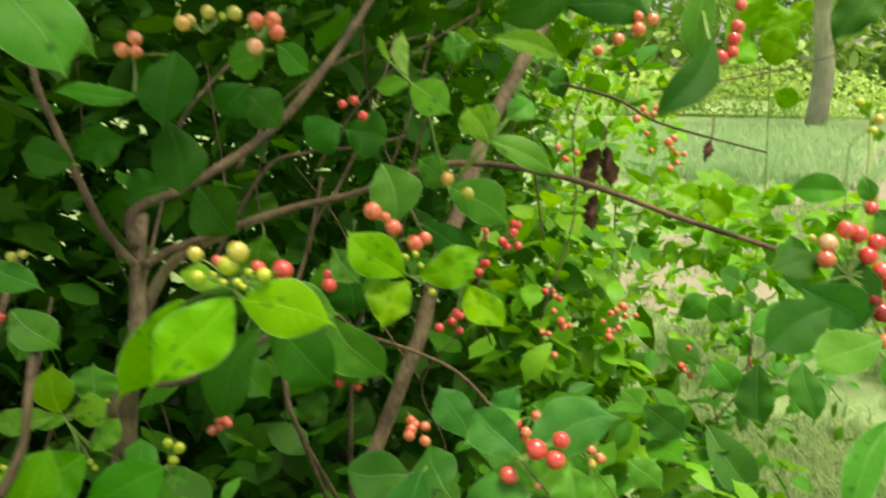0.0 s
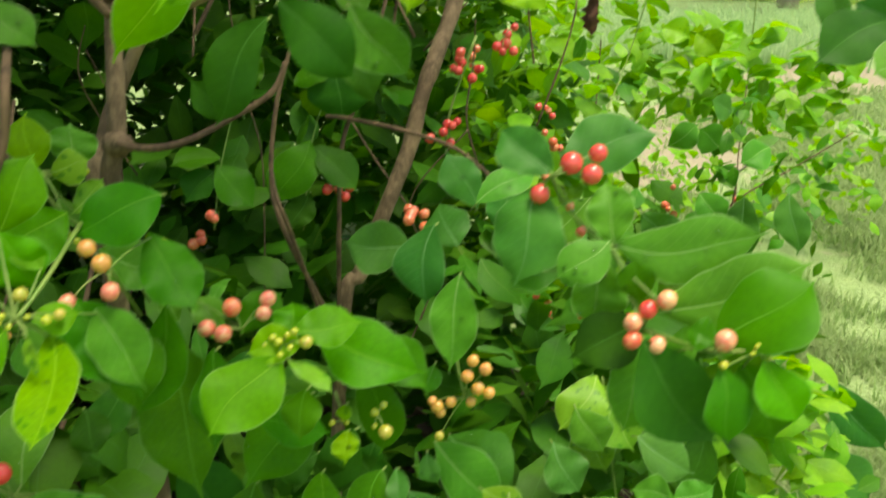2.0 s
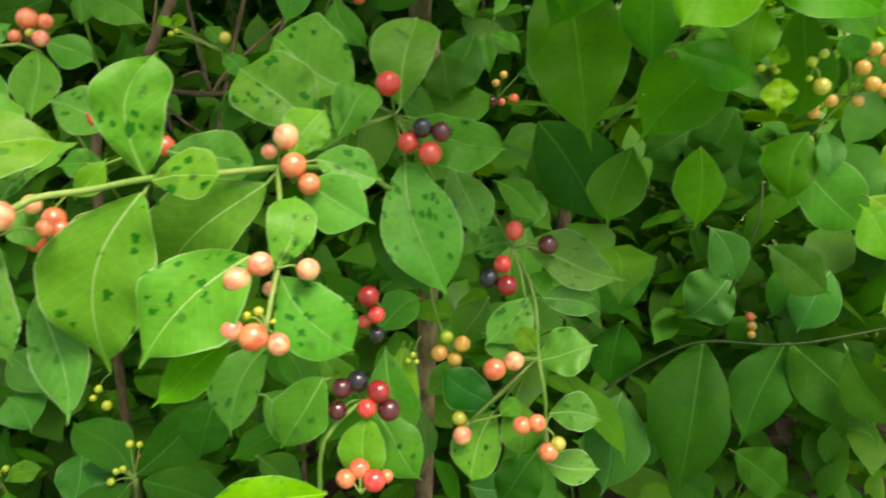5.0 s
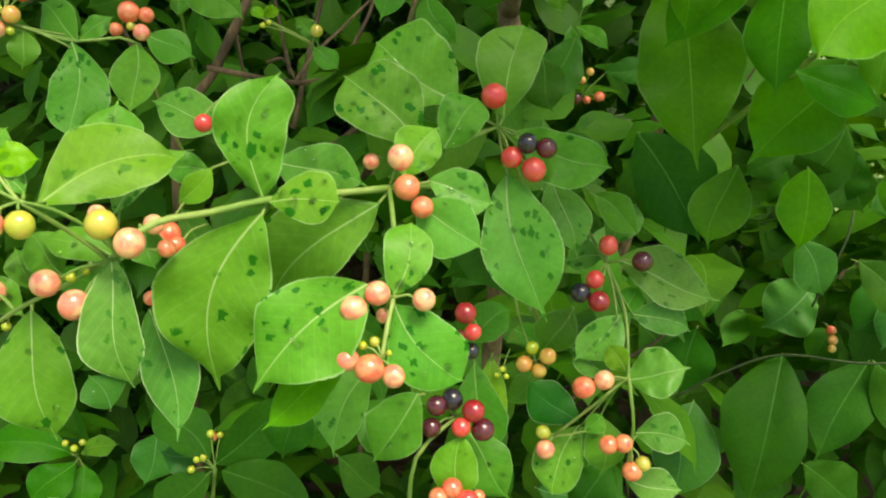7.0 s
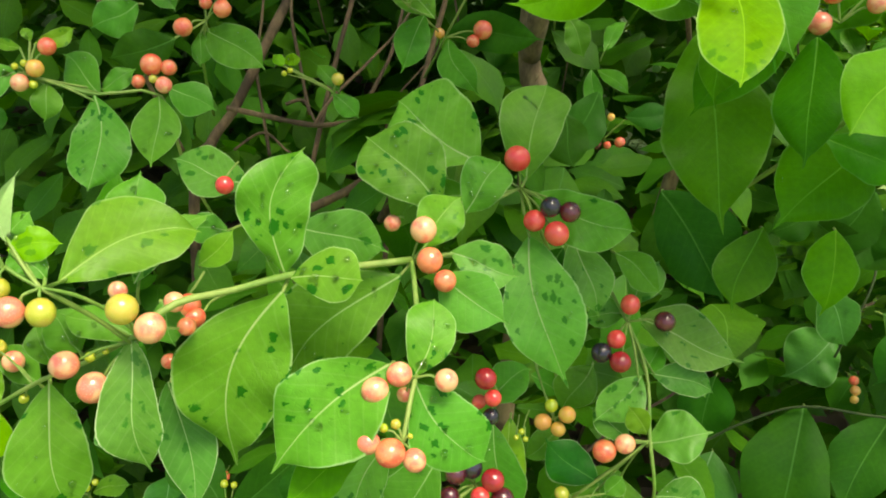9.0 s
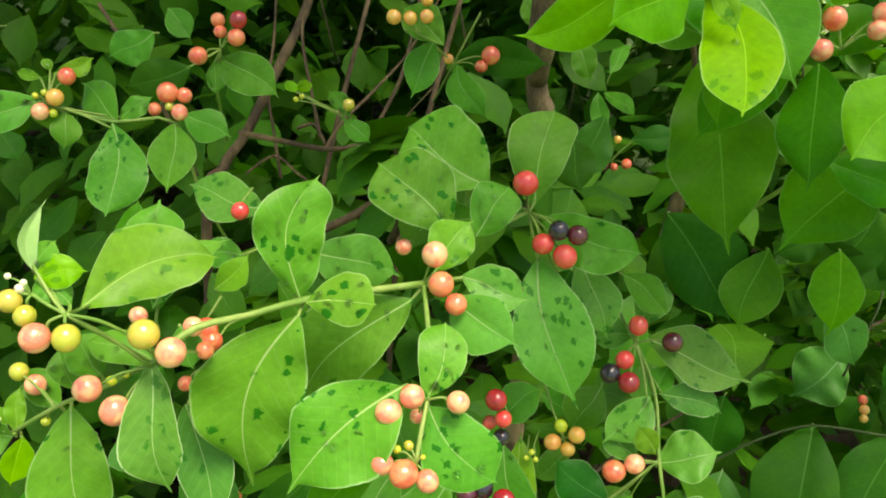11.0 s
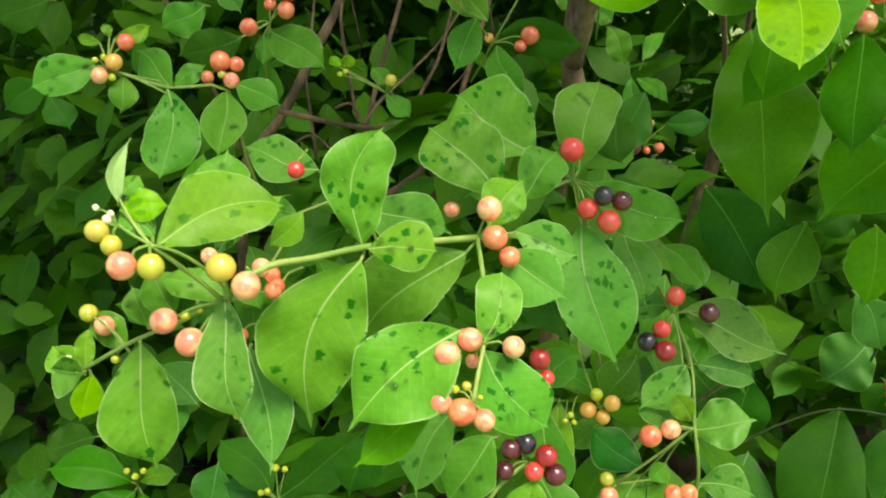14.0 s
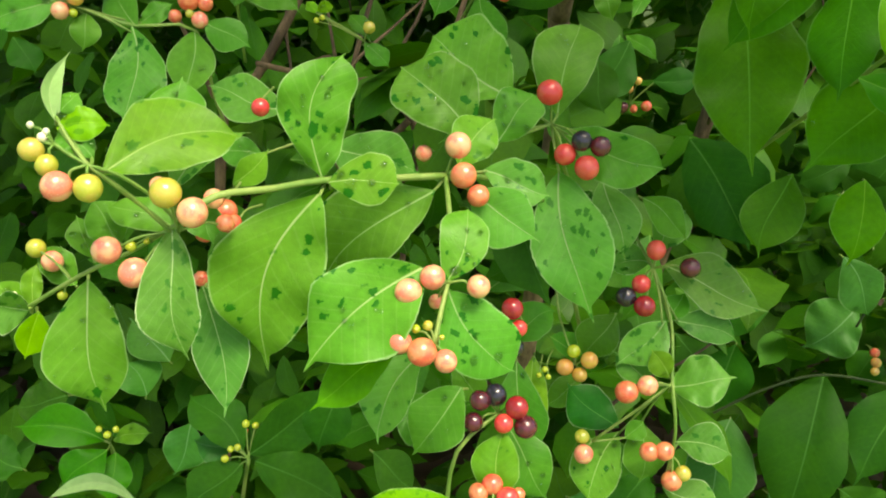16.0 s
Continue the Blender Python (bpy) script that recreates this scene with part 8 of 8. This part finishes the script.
# ---- the mass of leaves behind, one sheet of leaves a clump ----
def clump(name, label, boxes, tone, size, seed, flat=0.35, category="foliage", rows=6, cols=4):
    """Many leaves on hidden twigs. boxes: centre, half sizes, number of leaves."""
    rng = random.Random(seed)
    verts, faces, uv, edge = [], [], [], []
    shapes = [blade(rng, 1.0, rng.uniform(0.48, 0.62), rows, cols) for _ in range(9)]
    for (cx, cy, cz), (hx, hy, hz), count in boxes:
        for _ in range(count):
            while True:
                d = Vector((rng.uniform(-1, 1), rng.uniform(-1, 1), rng.uniform(-1, 1)))
                if abs(d.x) ** 2.6 + abs(d.y) ** 2.6 + abs(d.z) ** 2.6 < 0.9 + 0.5 * noise.noise(d * 2.3 + Vector((cx * 7, cy * 5, seed))):
                    break
            c = Vector((cx + d.x * hx, cy + d.y * hy, cz + d.z * hz))
            yaw, dip = rng.uniform(0, 2 * math.pi), rng.gauss(-0.45, 0.4)
            m = Matrix.Rotation(yaw, 3, "Z") @ Matrix.Rotation(dip, 3, "X") @ Matrix.Rotation(rng.gauss(0, flat), 3, "Y")
            s = size * rng.uniform(0.65, 1.25)
            sv, sf, su, se = rng.choice(shapes)
            k = len(verts)
            verts.extend(c + m @ (Vector(q) * s) for q in sv)
            faces.extend(tuple(a + k for a in q) for q in sf)
            uv.extend(su)
            edge.extend(se)
    me = mesh_of(name, verts, faces, FOLIAGE[tone])
    set_maps(me, uv, edge)
    return tagged(new(name, me), label, category, "", "stuff")


clump("shrub_foliage", "dense leaves deep inside the shrub, darkened for shade",
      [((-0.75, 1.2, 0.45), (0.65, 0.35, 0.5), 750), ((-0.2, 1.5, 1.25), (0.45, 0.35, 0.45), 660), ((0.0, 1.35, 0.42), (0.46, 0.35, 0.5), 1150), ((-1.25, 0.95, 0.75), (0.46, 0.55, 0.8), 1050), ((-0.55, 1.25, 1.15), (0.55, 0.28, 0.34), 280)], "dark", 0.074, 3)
clump("thicket_foliage", "dense thicket of leaves behind the shrub, darkened for shade",
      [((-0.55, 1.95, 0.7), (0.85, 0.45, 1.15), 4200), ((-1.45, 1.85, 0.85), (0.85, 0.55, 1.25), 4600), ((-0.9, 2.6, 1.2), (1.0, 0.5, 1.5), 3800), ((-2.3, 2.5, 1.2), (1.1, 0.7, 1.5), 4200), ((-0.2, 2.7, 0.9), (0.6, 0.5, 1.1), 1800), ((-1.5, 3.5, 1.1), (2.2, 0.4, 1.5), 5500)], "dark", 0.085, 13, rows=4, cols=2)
# mostly out of view, added overhead to keep sun off the shrub
clump("canopy_foliage", "leaf canopy added overhead to shade the shrub", [((-0.35, 1.15, 1.68), (0.75, 0.8, 0.4), 1050), ((-1.2, 1.15, 1.75), (0.85, 0.9, 0.45), 800), ((-0.62, 0.42, 1.44), (0.48, 0.25, 0.12), 300), ((-0.14, 0.34, 1.52), (0.22, 0.16, 0.1), 85)], "dark", 0.078, 4)
clump("low_foliage", "leaves low on the shrub, darkened for shade",
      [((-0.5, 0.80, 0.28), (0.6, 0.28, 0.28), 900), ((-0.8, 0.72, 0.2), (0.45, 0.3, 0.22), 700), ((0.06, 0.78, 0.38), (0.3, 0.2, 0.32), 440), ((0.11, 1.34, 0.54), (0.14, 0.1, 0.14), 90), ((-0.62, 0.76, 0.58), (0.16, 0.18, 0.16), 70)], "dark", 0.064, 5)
clump("side_foliage", "green leaves on the open side of the shrub", [((0.18, 0.88, 0.48), (0.2, 0.2, 0.28), 280), ((-0.27, 0.46, 0.60), (0.22, 0.06, 0.10), 60)], "mature", 0.058, 8)
clump("inner_foliage", "leaves filling the shrub behind the berry sprigs, darkened for shade",
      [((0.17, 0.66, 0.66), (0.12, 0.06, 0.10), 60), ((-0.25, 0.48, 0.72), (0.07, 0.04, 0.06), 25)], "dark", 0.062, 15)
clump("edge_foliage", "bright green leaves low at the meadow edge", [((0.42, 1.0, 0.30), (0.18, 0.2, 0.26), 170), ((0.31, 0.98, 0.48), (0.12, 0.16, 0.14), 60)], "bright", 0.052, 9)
clump("edge_shade_foliage", "dark green leaves low at the meadow edge", [((0.40, 1.0, 0.32), (0.22, 0.2, 0.28), 110), ((0.33, 1.02, 0.50), (0.14, 0.16, 0.15), 40)], "mature", 0.050, 19)
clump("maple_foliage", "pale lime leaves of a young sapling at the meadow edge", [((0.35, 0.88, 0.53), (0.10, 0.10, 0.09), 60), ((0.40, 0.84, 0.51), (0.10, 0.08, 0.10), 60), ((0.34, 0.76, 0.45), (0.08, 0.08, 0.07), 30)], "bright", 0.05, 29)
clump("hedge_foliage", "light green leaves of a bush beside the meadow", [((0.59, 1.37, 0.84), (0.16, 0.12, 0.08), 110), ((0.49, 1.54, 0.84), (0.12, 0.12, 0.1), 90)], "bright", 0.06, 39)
# bright tone makes these leaves look sunlit
clump("sunny_foliage", "green leaves on the open side of the bush, coloured as sunlit", [((0.16, 1.12, 0.79), (0.13, 0.1, 0.16), 130), ((0.22, 1.14, 0.66), (0.09, 0.1, 0.11), 60)], "bright", 0.055, 49)
clump("bush_foliage", "small green leaves of a bush, coloured bright as if sunlit",
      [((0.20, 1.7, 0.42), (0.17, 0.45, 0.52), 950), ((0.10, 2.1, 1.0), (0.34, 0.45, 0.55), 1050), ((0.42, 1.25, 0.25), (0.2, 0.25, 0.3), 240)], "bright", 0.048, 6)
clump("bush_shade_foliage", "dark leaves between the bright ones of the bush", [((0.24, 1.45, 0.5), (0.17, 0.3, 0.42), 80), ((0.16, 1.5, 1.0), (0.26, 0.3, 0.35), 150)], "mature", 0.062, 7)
clump("edge_shrub_foliage", "small blue green leaves of a slender shrub beside the path",
      [((0.44, 1.10, 0.80), (0.07, 0.08, 0.10), 42), ((0.50, 1.14, 0.66), (0.12, 0.08, 0.10), 40), ((0.40, 1.06, 0.62), (0.09, 0.07, 0.10), 45), ((0.60, 1.18, 0.74), (0.08, 0.08, 0.08), 26)], "mature", 0.034, 59)
# leaf colour brightened for the sunlit spots showing through the thicket
clump("glade_foliage", "leaves in the gaps of the thicket, brightened as sunlit spots",
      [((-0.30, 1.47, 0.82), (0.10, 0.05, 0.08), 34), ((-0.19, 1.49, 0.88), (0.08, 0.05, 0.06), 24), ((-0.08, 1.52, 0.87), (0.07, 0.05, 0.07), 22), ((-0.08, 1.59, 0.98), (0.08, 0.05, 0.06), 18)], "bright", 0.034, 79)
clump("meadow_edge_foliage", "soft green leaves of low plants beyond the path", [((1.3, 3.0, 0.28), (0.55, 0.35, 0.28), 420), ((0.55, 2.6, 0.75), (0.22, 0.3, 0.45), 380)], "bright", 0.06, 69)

# ---- ground ----
m, nt, b = nodes_of("meadow_soil", 0.9, 0.2)
tex = node(nt, "TexCoord")
n1, n2, n3 = node(nt, "TexNoise", Scale=0.8, Detail=4.0), node(nt, "TexNoise", Scale=9.0, Detail=5.0), node(nt, "TexNoise", Scale=70.0, Detail=3.0)
for n in (n1, n2, n3):
    nt.links.new(tex.outputs["Object"], n.inputs["Vector"])
grassy = mix(nt, n2.outputs[0], (0.17, 0.28, 0.095), (0.26, 0.345, 0.15))
earthy = mix(nt, n3.outputs[0], (0.26, 0.22, 0.15), (0.40, 0.36, 0.27))
nt.links.new(mix(nt, step(nt, maths(nt, "MULTIPLY_ADD", n2.outputs[0], 0.5, n1.outputs[0]), 0.86, 1.05), grassy, earthy), b.inputs["Base Color"])
bump = node(nt, "Bump", Strength=0.8, Distance=0.03)
nt.links.new(n3.outputs[0], bump.inputs["Height"])
nt.links.new(bump.outputs[0], b.inputs["Normal"])
verts, faces = [], []
N = 60
for i in range(N + 1):
    for j in range(N + 1):
        x = math.copysign(abs(i / N * 2 - 1) ** 3 * 400, i - N / 2)
        y = math.copysign(abs(j / N * 2 - 1) ** 3 * 400, j - N / 2)
        near = math.exp(-(x * x + y * y) / 400)
        verts.append((x, y, 0.05 * near * noise.noise(Vector((x * 0.5, y * 0.5, 0))) - 0.01))
faces = [(i * (N + 1) + j, (i + 1) * (N + 1) + j, (i + 1) * (N + 1) + j + 1, i * (N + 1) + j + 1) for i in range(N) for j in range(N)]
tagged(new("ground", mesh_of("ground", verts, faces, m)), "pale green meadow ground with bare earth patches", "ground", "", "structure")

# ---- bare path, a worn strip on the meadow ----
m, nt, b = nodes_of("trodden_earth", 0.9, 0.2)
tex = node(nt, "TexCoord")
n1, n2 = node(nt, "TexNoise", Scale=2.5, Detail=5.0), node(nt, "TexNoise", Scale=40.0, Detail=4.0)
for n in (n1, n2):
    nt.links.new(tex.outputs["Object"], n.inputs["Vector"])
nt.links.new(mix(nt, maths(nt, "MULTIPLY_ADD", n1.outputs[0], 0.8, maths(nt, "MULTIPLY_ADD", n2.outputs[0], 0.6, -0.25)), (0.20, 0.185, 0.12), (0.31, 0.285, 0.19)), b.inputs["Base Color"])
bump = node(nt, "Bump", Strength=0.6, Distance=0.02)
nt.links.new(n2.outputs[0], bump.inputs["Height"])
nt.links.new(bump.outputs[0], b.inputs["Normal"])
line = [Vector(q) for q in ((1.0, 3.75, 0), (1.3, 4.25, 0), (1.9, 5.2, 0), (3.0, 6.6, 0), (5.5, 9.5, 0), (11.0, 18.0, 0), (24.0, 34.0, 0), (60.0, 70.0, 0))]
verts, faces = [], []
for i, q in enumerate(line):
    way = (line[min(i + 1, len(line) - 1)] - line[max(i - 1, 0)]).normalized()
    across = Vector((way.y, -way.x, 0))
    half = 0.36 + 0.08 * i
    for k in range(5):
        s = k / 2 - 1
        p = q + across * half * s * (1 + 0.15 * noise.noise(q * 3 + Vector((s, 0, 0))))
        near = math.exp(-(p.x * p.x + p.y * p.y) / 400)
        verts.append((p.x, p.y, 0.05 * near * noise.noise(Vector((p.x * 0.5, p.y * 0.5, 0))) + 0.012))
faces = [(i * 5 + k, i * 5 + k + 1, i * 5 + k + 6, i * 5 + k + 5) for i in range(len(line) - 1) for k in range(4)]
tagged(new("path", mesh_of("path", verts, faces, m)), "trodden beige earth path through the grass", "path", "", "structure")

# ---- dark soil with leaf litter under the shrubs ----
m, nt, b = nodes_of("leaf_litter_soil", 0.9, 0.2)
tex = node(nt, "TexCoord")
v1 = node(nt, "TexVoronoi", Scale=28.0)
n1 = node(nt, "TexNoise", Scale=12.0, Detail=5.0)
for n in (v1, n1):
    nt.links.new(tex.outputs["Object"], n.inputs["Vector"])
nt.links.new(mix(nt, maths(nt, "MULTIPLY", v1.outputs["Distance"], n1.outputs[0]), (0.035, 0.026, 0.017), (0.15, 0.10, 0.06)), b.inputs["Base Color"])
bump = node(nt, "Bump", Strength=1.0, Distance=0.02)
nt.links.new(v1.outputs["Distance"], bump.inputs["Height"])
nt.links.new(bump.outputs[0], b.inputs["Normal"])
# sheet reaches past the shrubs to cut light bounced off the meadow
verts, faces = [(-0.9, 1.0, 0.03)], []
for k in range(40):
    a = 2 * math.pi * k / 40
    r = 1 + 0.12 * noise.noise(Vector((math.cos(a) * 2, math.sin(a) * 2, 3)))
    verts.append((-0.9 + 1.5 * r * math.cos(a), 1.0 + 1.4 * r * math.sin(a), 0.024))
faces = [(0, 1 + k, 1 + (k + 1) % 40) for k in range(40)]
tagged(new("shrub_bed", mesh_of("shrub_bed", verts, faces, m)), "dark soil with brown leaf litter under the shrubs", "soil", "", "structure")


# ---- grass ----
def grass(name, label, area, count, tall, colours, seed):
    """Bent blades in tufts over a stretch of ground."""
    m, nt, b = nodes_of(name + "_blade", 0.6, 0.25)
    geo = node(nt, "NewGeometry")
    nt.links.new(mix(nt, geo.outputs["Random Per Island"], *colours), b.inputs["Base Color"])
    tr = node(nt, "BsdfTranslucent")
    nt.links.new(mix(nt, geo.outputs["Random Per Island"], *colours), tr.inputs[0])
    ms = node(nt, "MixShader", Fac=0.5)
    nt.links.new(b.outputs[0], ms.inputs[1])
    nt.links.new(tr.outputs[0], ms.inputs[2])
    nt.links.new(ms.outputs[0], nt.nodes["Material Output"].inputs[0])
    rng = random.Random(seed)
    verts, faces = [], []
    (cx, cy), (r0, r1), (a0, a1) = area
    while count > 0:
        r, a = r0 + (r1 - r0) * rng.random() ** 1.25, radians(rng.uniform(a0, a1))
        fade = min(a - radians(a0), radians(a1) - a) / 0.25 if a1 - a0 < 300 else 1.0
        if rng.random() > min(fade, (r1 - r) / (0.4 * (r1 - r0))):
            continue
        x, y = cx + r * math.sin(a), cy + r * math.cos(a)
        if noise.noise(Vector((x * 1.1, y * 1.1, 5))) + 0.6 * noise.noise(Vector((x * 3.7, y * 3.7, 9))) < rng.uniform(-0.5, 0.05):
            continue
        if (x + 0.9) ** 2 / 1.9 + (y - 1.0) ** 2 / 1.6 < 1:
            continue
        for _ in range(rng.randint(3, 8)):
            a, h = rng.uniform(0, 6.28), tall * rng.uniform(0.4, 1.2)
            px, py = x + rng.gauss(0, 0.03), y + rng.gauss(0, 0.03)
            w, bend = rng.uniform(0.0012, 0.0032) * (1 + r * 0.25), rng.uniform(0.2, 0.9) * h
            dx, dy = math.cos(a), math.sin(a)
            k = len(verts)
            for s in (0, 0.55, 1):
                ww = w * (1 - s * 0.85)
                qx, qy = px + dx * bend * s * s, py + dy * bend * s * s
                verts.append((qx - dy * ww, qy + dx * ww, h * s * (1 - 0.25 * s)))
                verts.append((qx + dy * ww, qy - dx * ww, h * s * (1 - 0.25 * s)))
            faces.extend(((k, k + 1, k + 3, k + 2), (k + 2, k + 3, k + 5, k + 4)))
            count -= 1
    tagged(new(name, mesh_of(name, verts, faces, m)), label, "grass", "", "stuff")


grass("meadow_grass", "thin pale green meadow grass", ((0.3, 0.3), (0.3, 9.0), (-180, 180)), 26000, 0.07, ((0.22, 0.35, 0.11), (0.33, 0.42, 0.19)), 8)
grass("near_grass", "thin pale green grass beside the shrub", ((0.2, 0.3), (1.0, 8.0), (10, 55)), 80000, 0.075, ((0.22, 0.36, 0.11), (0.33, 0.43, 0.19)), 10)
grass("tall_grass", "tall blue green grass at the meadow edge", ((0.2, 0.3), (8.5, 17.0), (6, 30)), 7000, 0.36, ((0.25, 0.42, 0.18), (0.36, 0.52, 0.24)), 9)


# ---- trees beyond the meadow ----
def tree(x, y, height, girth, seed, label):
    rng = random.Random(seed)
    top = new("tree", None)
    top.location = (x, y, 0)
    tagged(top, label, "tree", "trees beyond the meadow")
    pts = [(x + rng.gauss(0, 0.05) * k, y, height * 0.55 * k / 4) for k in range(5)]
    attach(new("trunk", mesh_of("trunk", *tube(pts, girth, girth * 0.55, 12, 0.12, 4), TREE_BARK)), top)
    boxes = []
    for k in range(6):
        a = rng.uniform(0, 6.28)
        end = (x + math.cos(a) * height * 0.25, y + math.sin(a) * height * 0.25, height * rng.uniform(0.5, 0.85))
        start = pts[3]
        mid = [(s + e) / 2 for s, e in zip(start, end)]
        mid[2] += 0.3
        attach(new("limb", mesh_of("limb", *tube([start, mid, end], girth * 0.4, girth * 0.12, 7, 0.1), TREE_BARK)), top)
        boxes.append((end, (height * 0.2, height * 0.2, height * 0.16), 260))
    # crown leaves take the tone paled for distance haze
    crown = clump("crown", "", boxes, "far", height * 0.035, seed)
    for key in ("label", "category", "kind"):
        if key in crown:
            del crown[key]
    attach(crown, top)


tree(8.3, 18.5, 9.0, 0.24, 21, "tall tree with a grey trunk and yellow green crown")
tree(3.5, 26.0, 9.0, 0.22, 24, "tree with a bright green crown")
boxes = []
for k in range(11):
    a = radians(-42 + 8.4 * k)
    boxes.append(((math.sin(a) * 42, math.cos(a) * 42, 3.4 + 1.0 * math.sin(k * 2.1)), (4.6, 3.0, 5.4), 2400))
hedge = []
for k in range(9):
    a = radians(-6 + 5.2 * k)
    hedge.append(((math.sin(a) * 24, math.cos(a) * 24, 0.5 + 0.3 * math.sin(k * 1.7)), (1.5, 1.2, 0.9 + 0.25 * math.cos(k * 2.3)), 1300))
clump("far_hedge", "bushes along the far side of the meadow, paled for haze", hedge, "far", 0.17, 41, category="bushes", rows=3, cols=2)
clump("far_woods", "yellow green woods beyond the meadow, paled for haze", boxes, "far", 0.75, 31, category="woods", rows=3, cols=2)

# ---- a withered leaf caught on a twig ----
def withered(place, length, seed):
    rng = random.Random(seed)
    verts, faces, uv, edge = blade(rng, length, length * 0.4, 14, 6, cup=0.6)
    verts = [(x * (1 + 0.25 * math.sin(31 * y / length + x * 400)), y, z + 0.12 * length * math.sin(9 * y / length + x * 200)) for x, y, z in verts]
    sv, sf = tube([(0, -0.02, 0.004), (0, -0.008, 0.001), (0, 0.002, 0)], 0.0006, 0.0006, 6)
    n = len(verts)
    ob = new("withered_leaf", mesh_of("withered_leaf", verts + [tuple(q) for q in sv], faces + [tuple(a + n for a in q) for q in sf], DEAD))
    ob.matrix_basis = Matrix.Translation(place) @ pose(0, 0, 0, -88, rng.uniform(-25, 25), rng.uniform(-30, 30))
    tagged(ob, "withered brown leaf hanging from a twig", "leaf", "withered leaves")


withered((0.2265, 0.698, 1.046), 0.022, 41)
withered((0.150, 0.80, 1.030), 0.050, 42)
withered((0.162, 0.82, 1.030), 0.045, 43)
withered((0.150, 0.80, 0.985), 0.040, 44)


# ---- leafy twigs in the shade between the trunks ----
tw = twig(SHRUBS["main"], "shaded leafy twig between the trunks", [(-0.2032, 0.7412, 0.7753), (-0.1970, 0.7570, 0.8297), (-0.1770, 0.7743, 0.9082), (-0.1724, 0.7793, 0.9563)], 0.8)
leaf(tw, (-0.1727, 0.7788, 0.9492), (-0.1727, 0.7625, 0.8910), 0.0450, (0.10, -0.80, 0.50), "fresh")
leaf(tw, (-0.2009, 0.7569, 0.8328), (-0.1638, 0.7437, 0.7952), 0.0397, (0.00, -0.60, 0.80), "fresh")
leaf(tw, (-0.2020, 0.7555, 0.8274), (-0.2258, 0.7331, 0.8015), 0.0300, (0.00, -0.70, 0.60), "dark")
leaf(tw, (-0.1921, 0.7667, 0.8741), (-0.2182, 0.7562, 0.9099), 0.0322, (-0.20, -0.70, 0.60), "dark")
leaf(tw, (-0.1967, 0.7592, 0.8396), (-0.2380, 0.7386, 0.8361), 0.0322, (0.00, -0.50, 0.80), "fresh")
tw = twig(SHRUBS["main"], "shaded leafy twig with broad leaves between the trunks", [(-0.1179, 0.7146, 0.7838), (-0.1096, 0.7345, 0.8605), (-0.0892, 0.7450, 0.9221), (-0.0813, 0.7488, 0.9683)], 0.8)
leaf(tw, (-0.1111, 0.7345, 0.8615), (-0.1458, 0.7082, 0.8092), 0.0407, (0.00, -0.80, 0.50), "fresh")
leaf(tw, (-0.0891, 0.7455, 0.9268), (-0.0829, 0.7292, 0.8784), 0.0570, (0.00, -0.90, 0.30), "dark")
leaf(tw, (-0.1087, 0.7336, 0.8557), (-0.0675, 0.7170, 0.8185), 0.0336, (0.20, -0.70, 0.50), "dark")
leaf(tw, (-0.0916, 0.7449, 0.9221), (-0.1247, 0.7307, 0.9093), 0.0275, (0.00, -0.50, 0.80), "fresh")
leaf(tw, (-0.0839, 0.7480, 0.9546), (-0.0453, 0.7351, 0.9143), 0.0356, (0.20, -0.70, 0.60), "dark")
leaf(tw, (-0.1127, 0.7245, 0.8173), (-0.1316, 0.7036, 0.7871), 0.0264, (0.00, -0.80, 0.50), "dark")

# ---- thin twigs crossing inside the shrub ----
rng = random.Random(77)
for k in range(16):
    x, y, z = rng.uniform(-0.55, 0.12), rng.uniform(0.72, 1.1), rng.uniform(0.45, 1.05)
    lean, back, rise = rng.gauss(0, 0.10), rng.gauss(0.02, 0.06), rng.uniform(0.16, 0.36)
    line = [(x + lean * t + rng.gauss(0, 0.012), y + back * t + rng.gauss(0, 0.012), z + rise * t) for t in (0.0, 0.35, 0.7, 1.0)]
    branch(SHRUBS["main"], line, rng.uniform(1.0, 1.5), rng.uniform(0.5, 0.8))
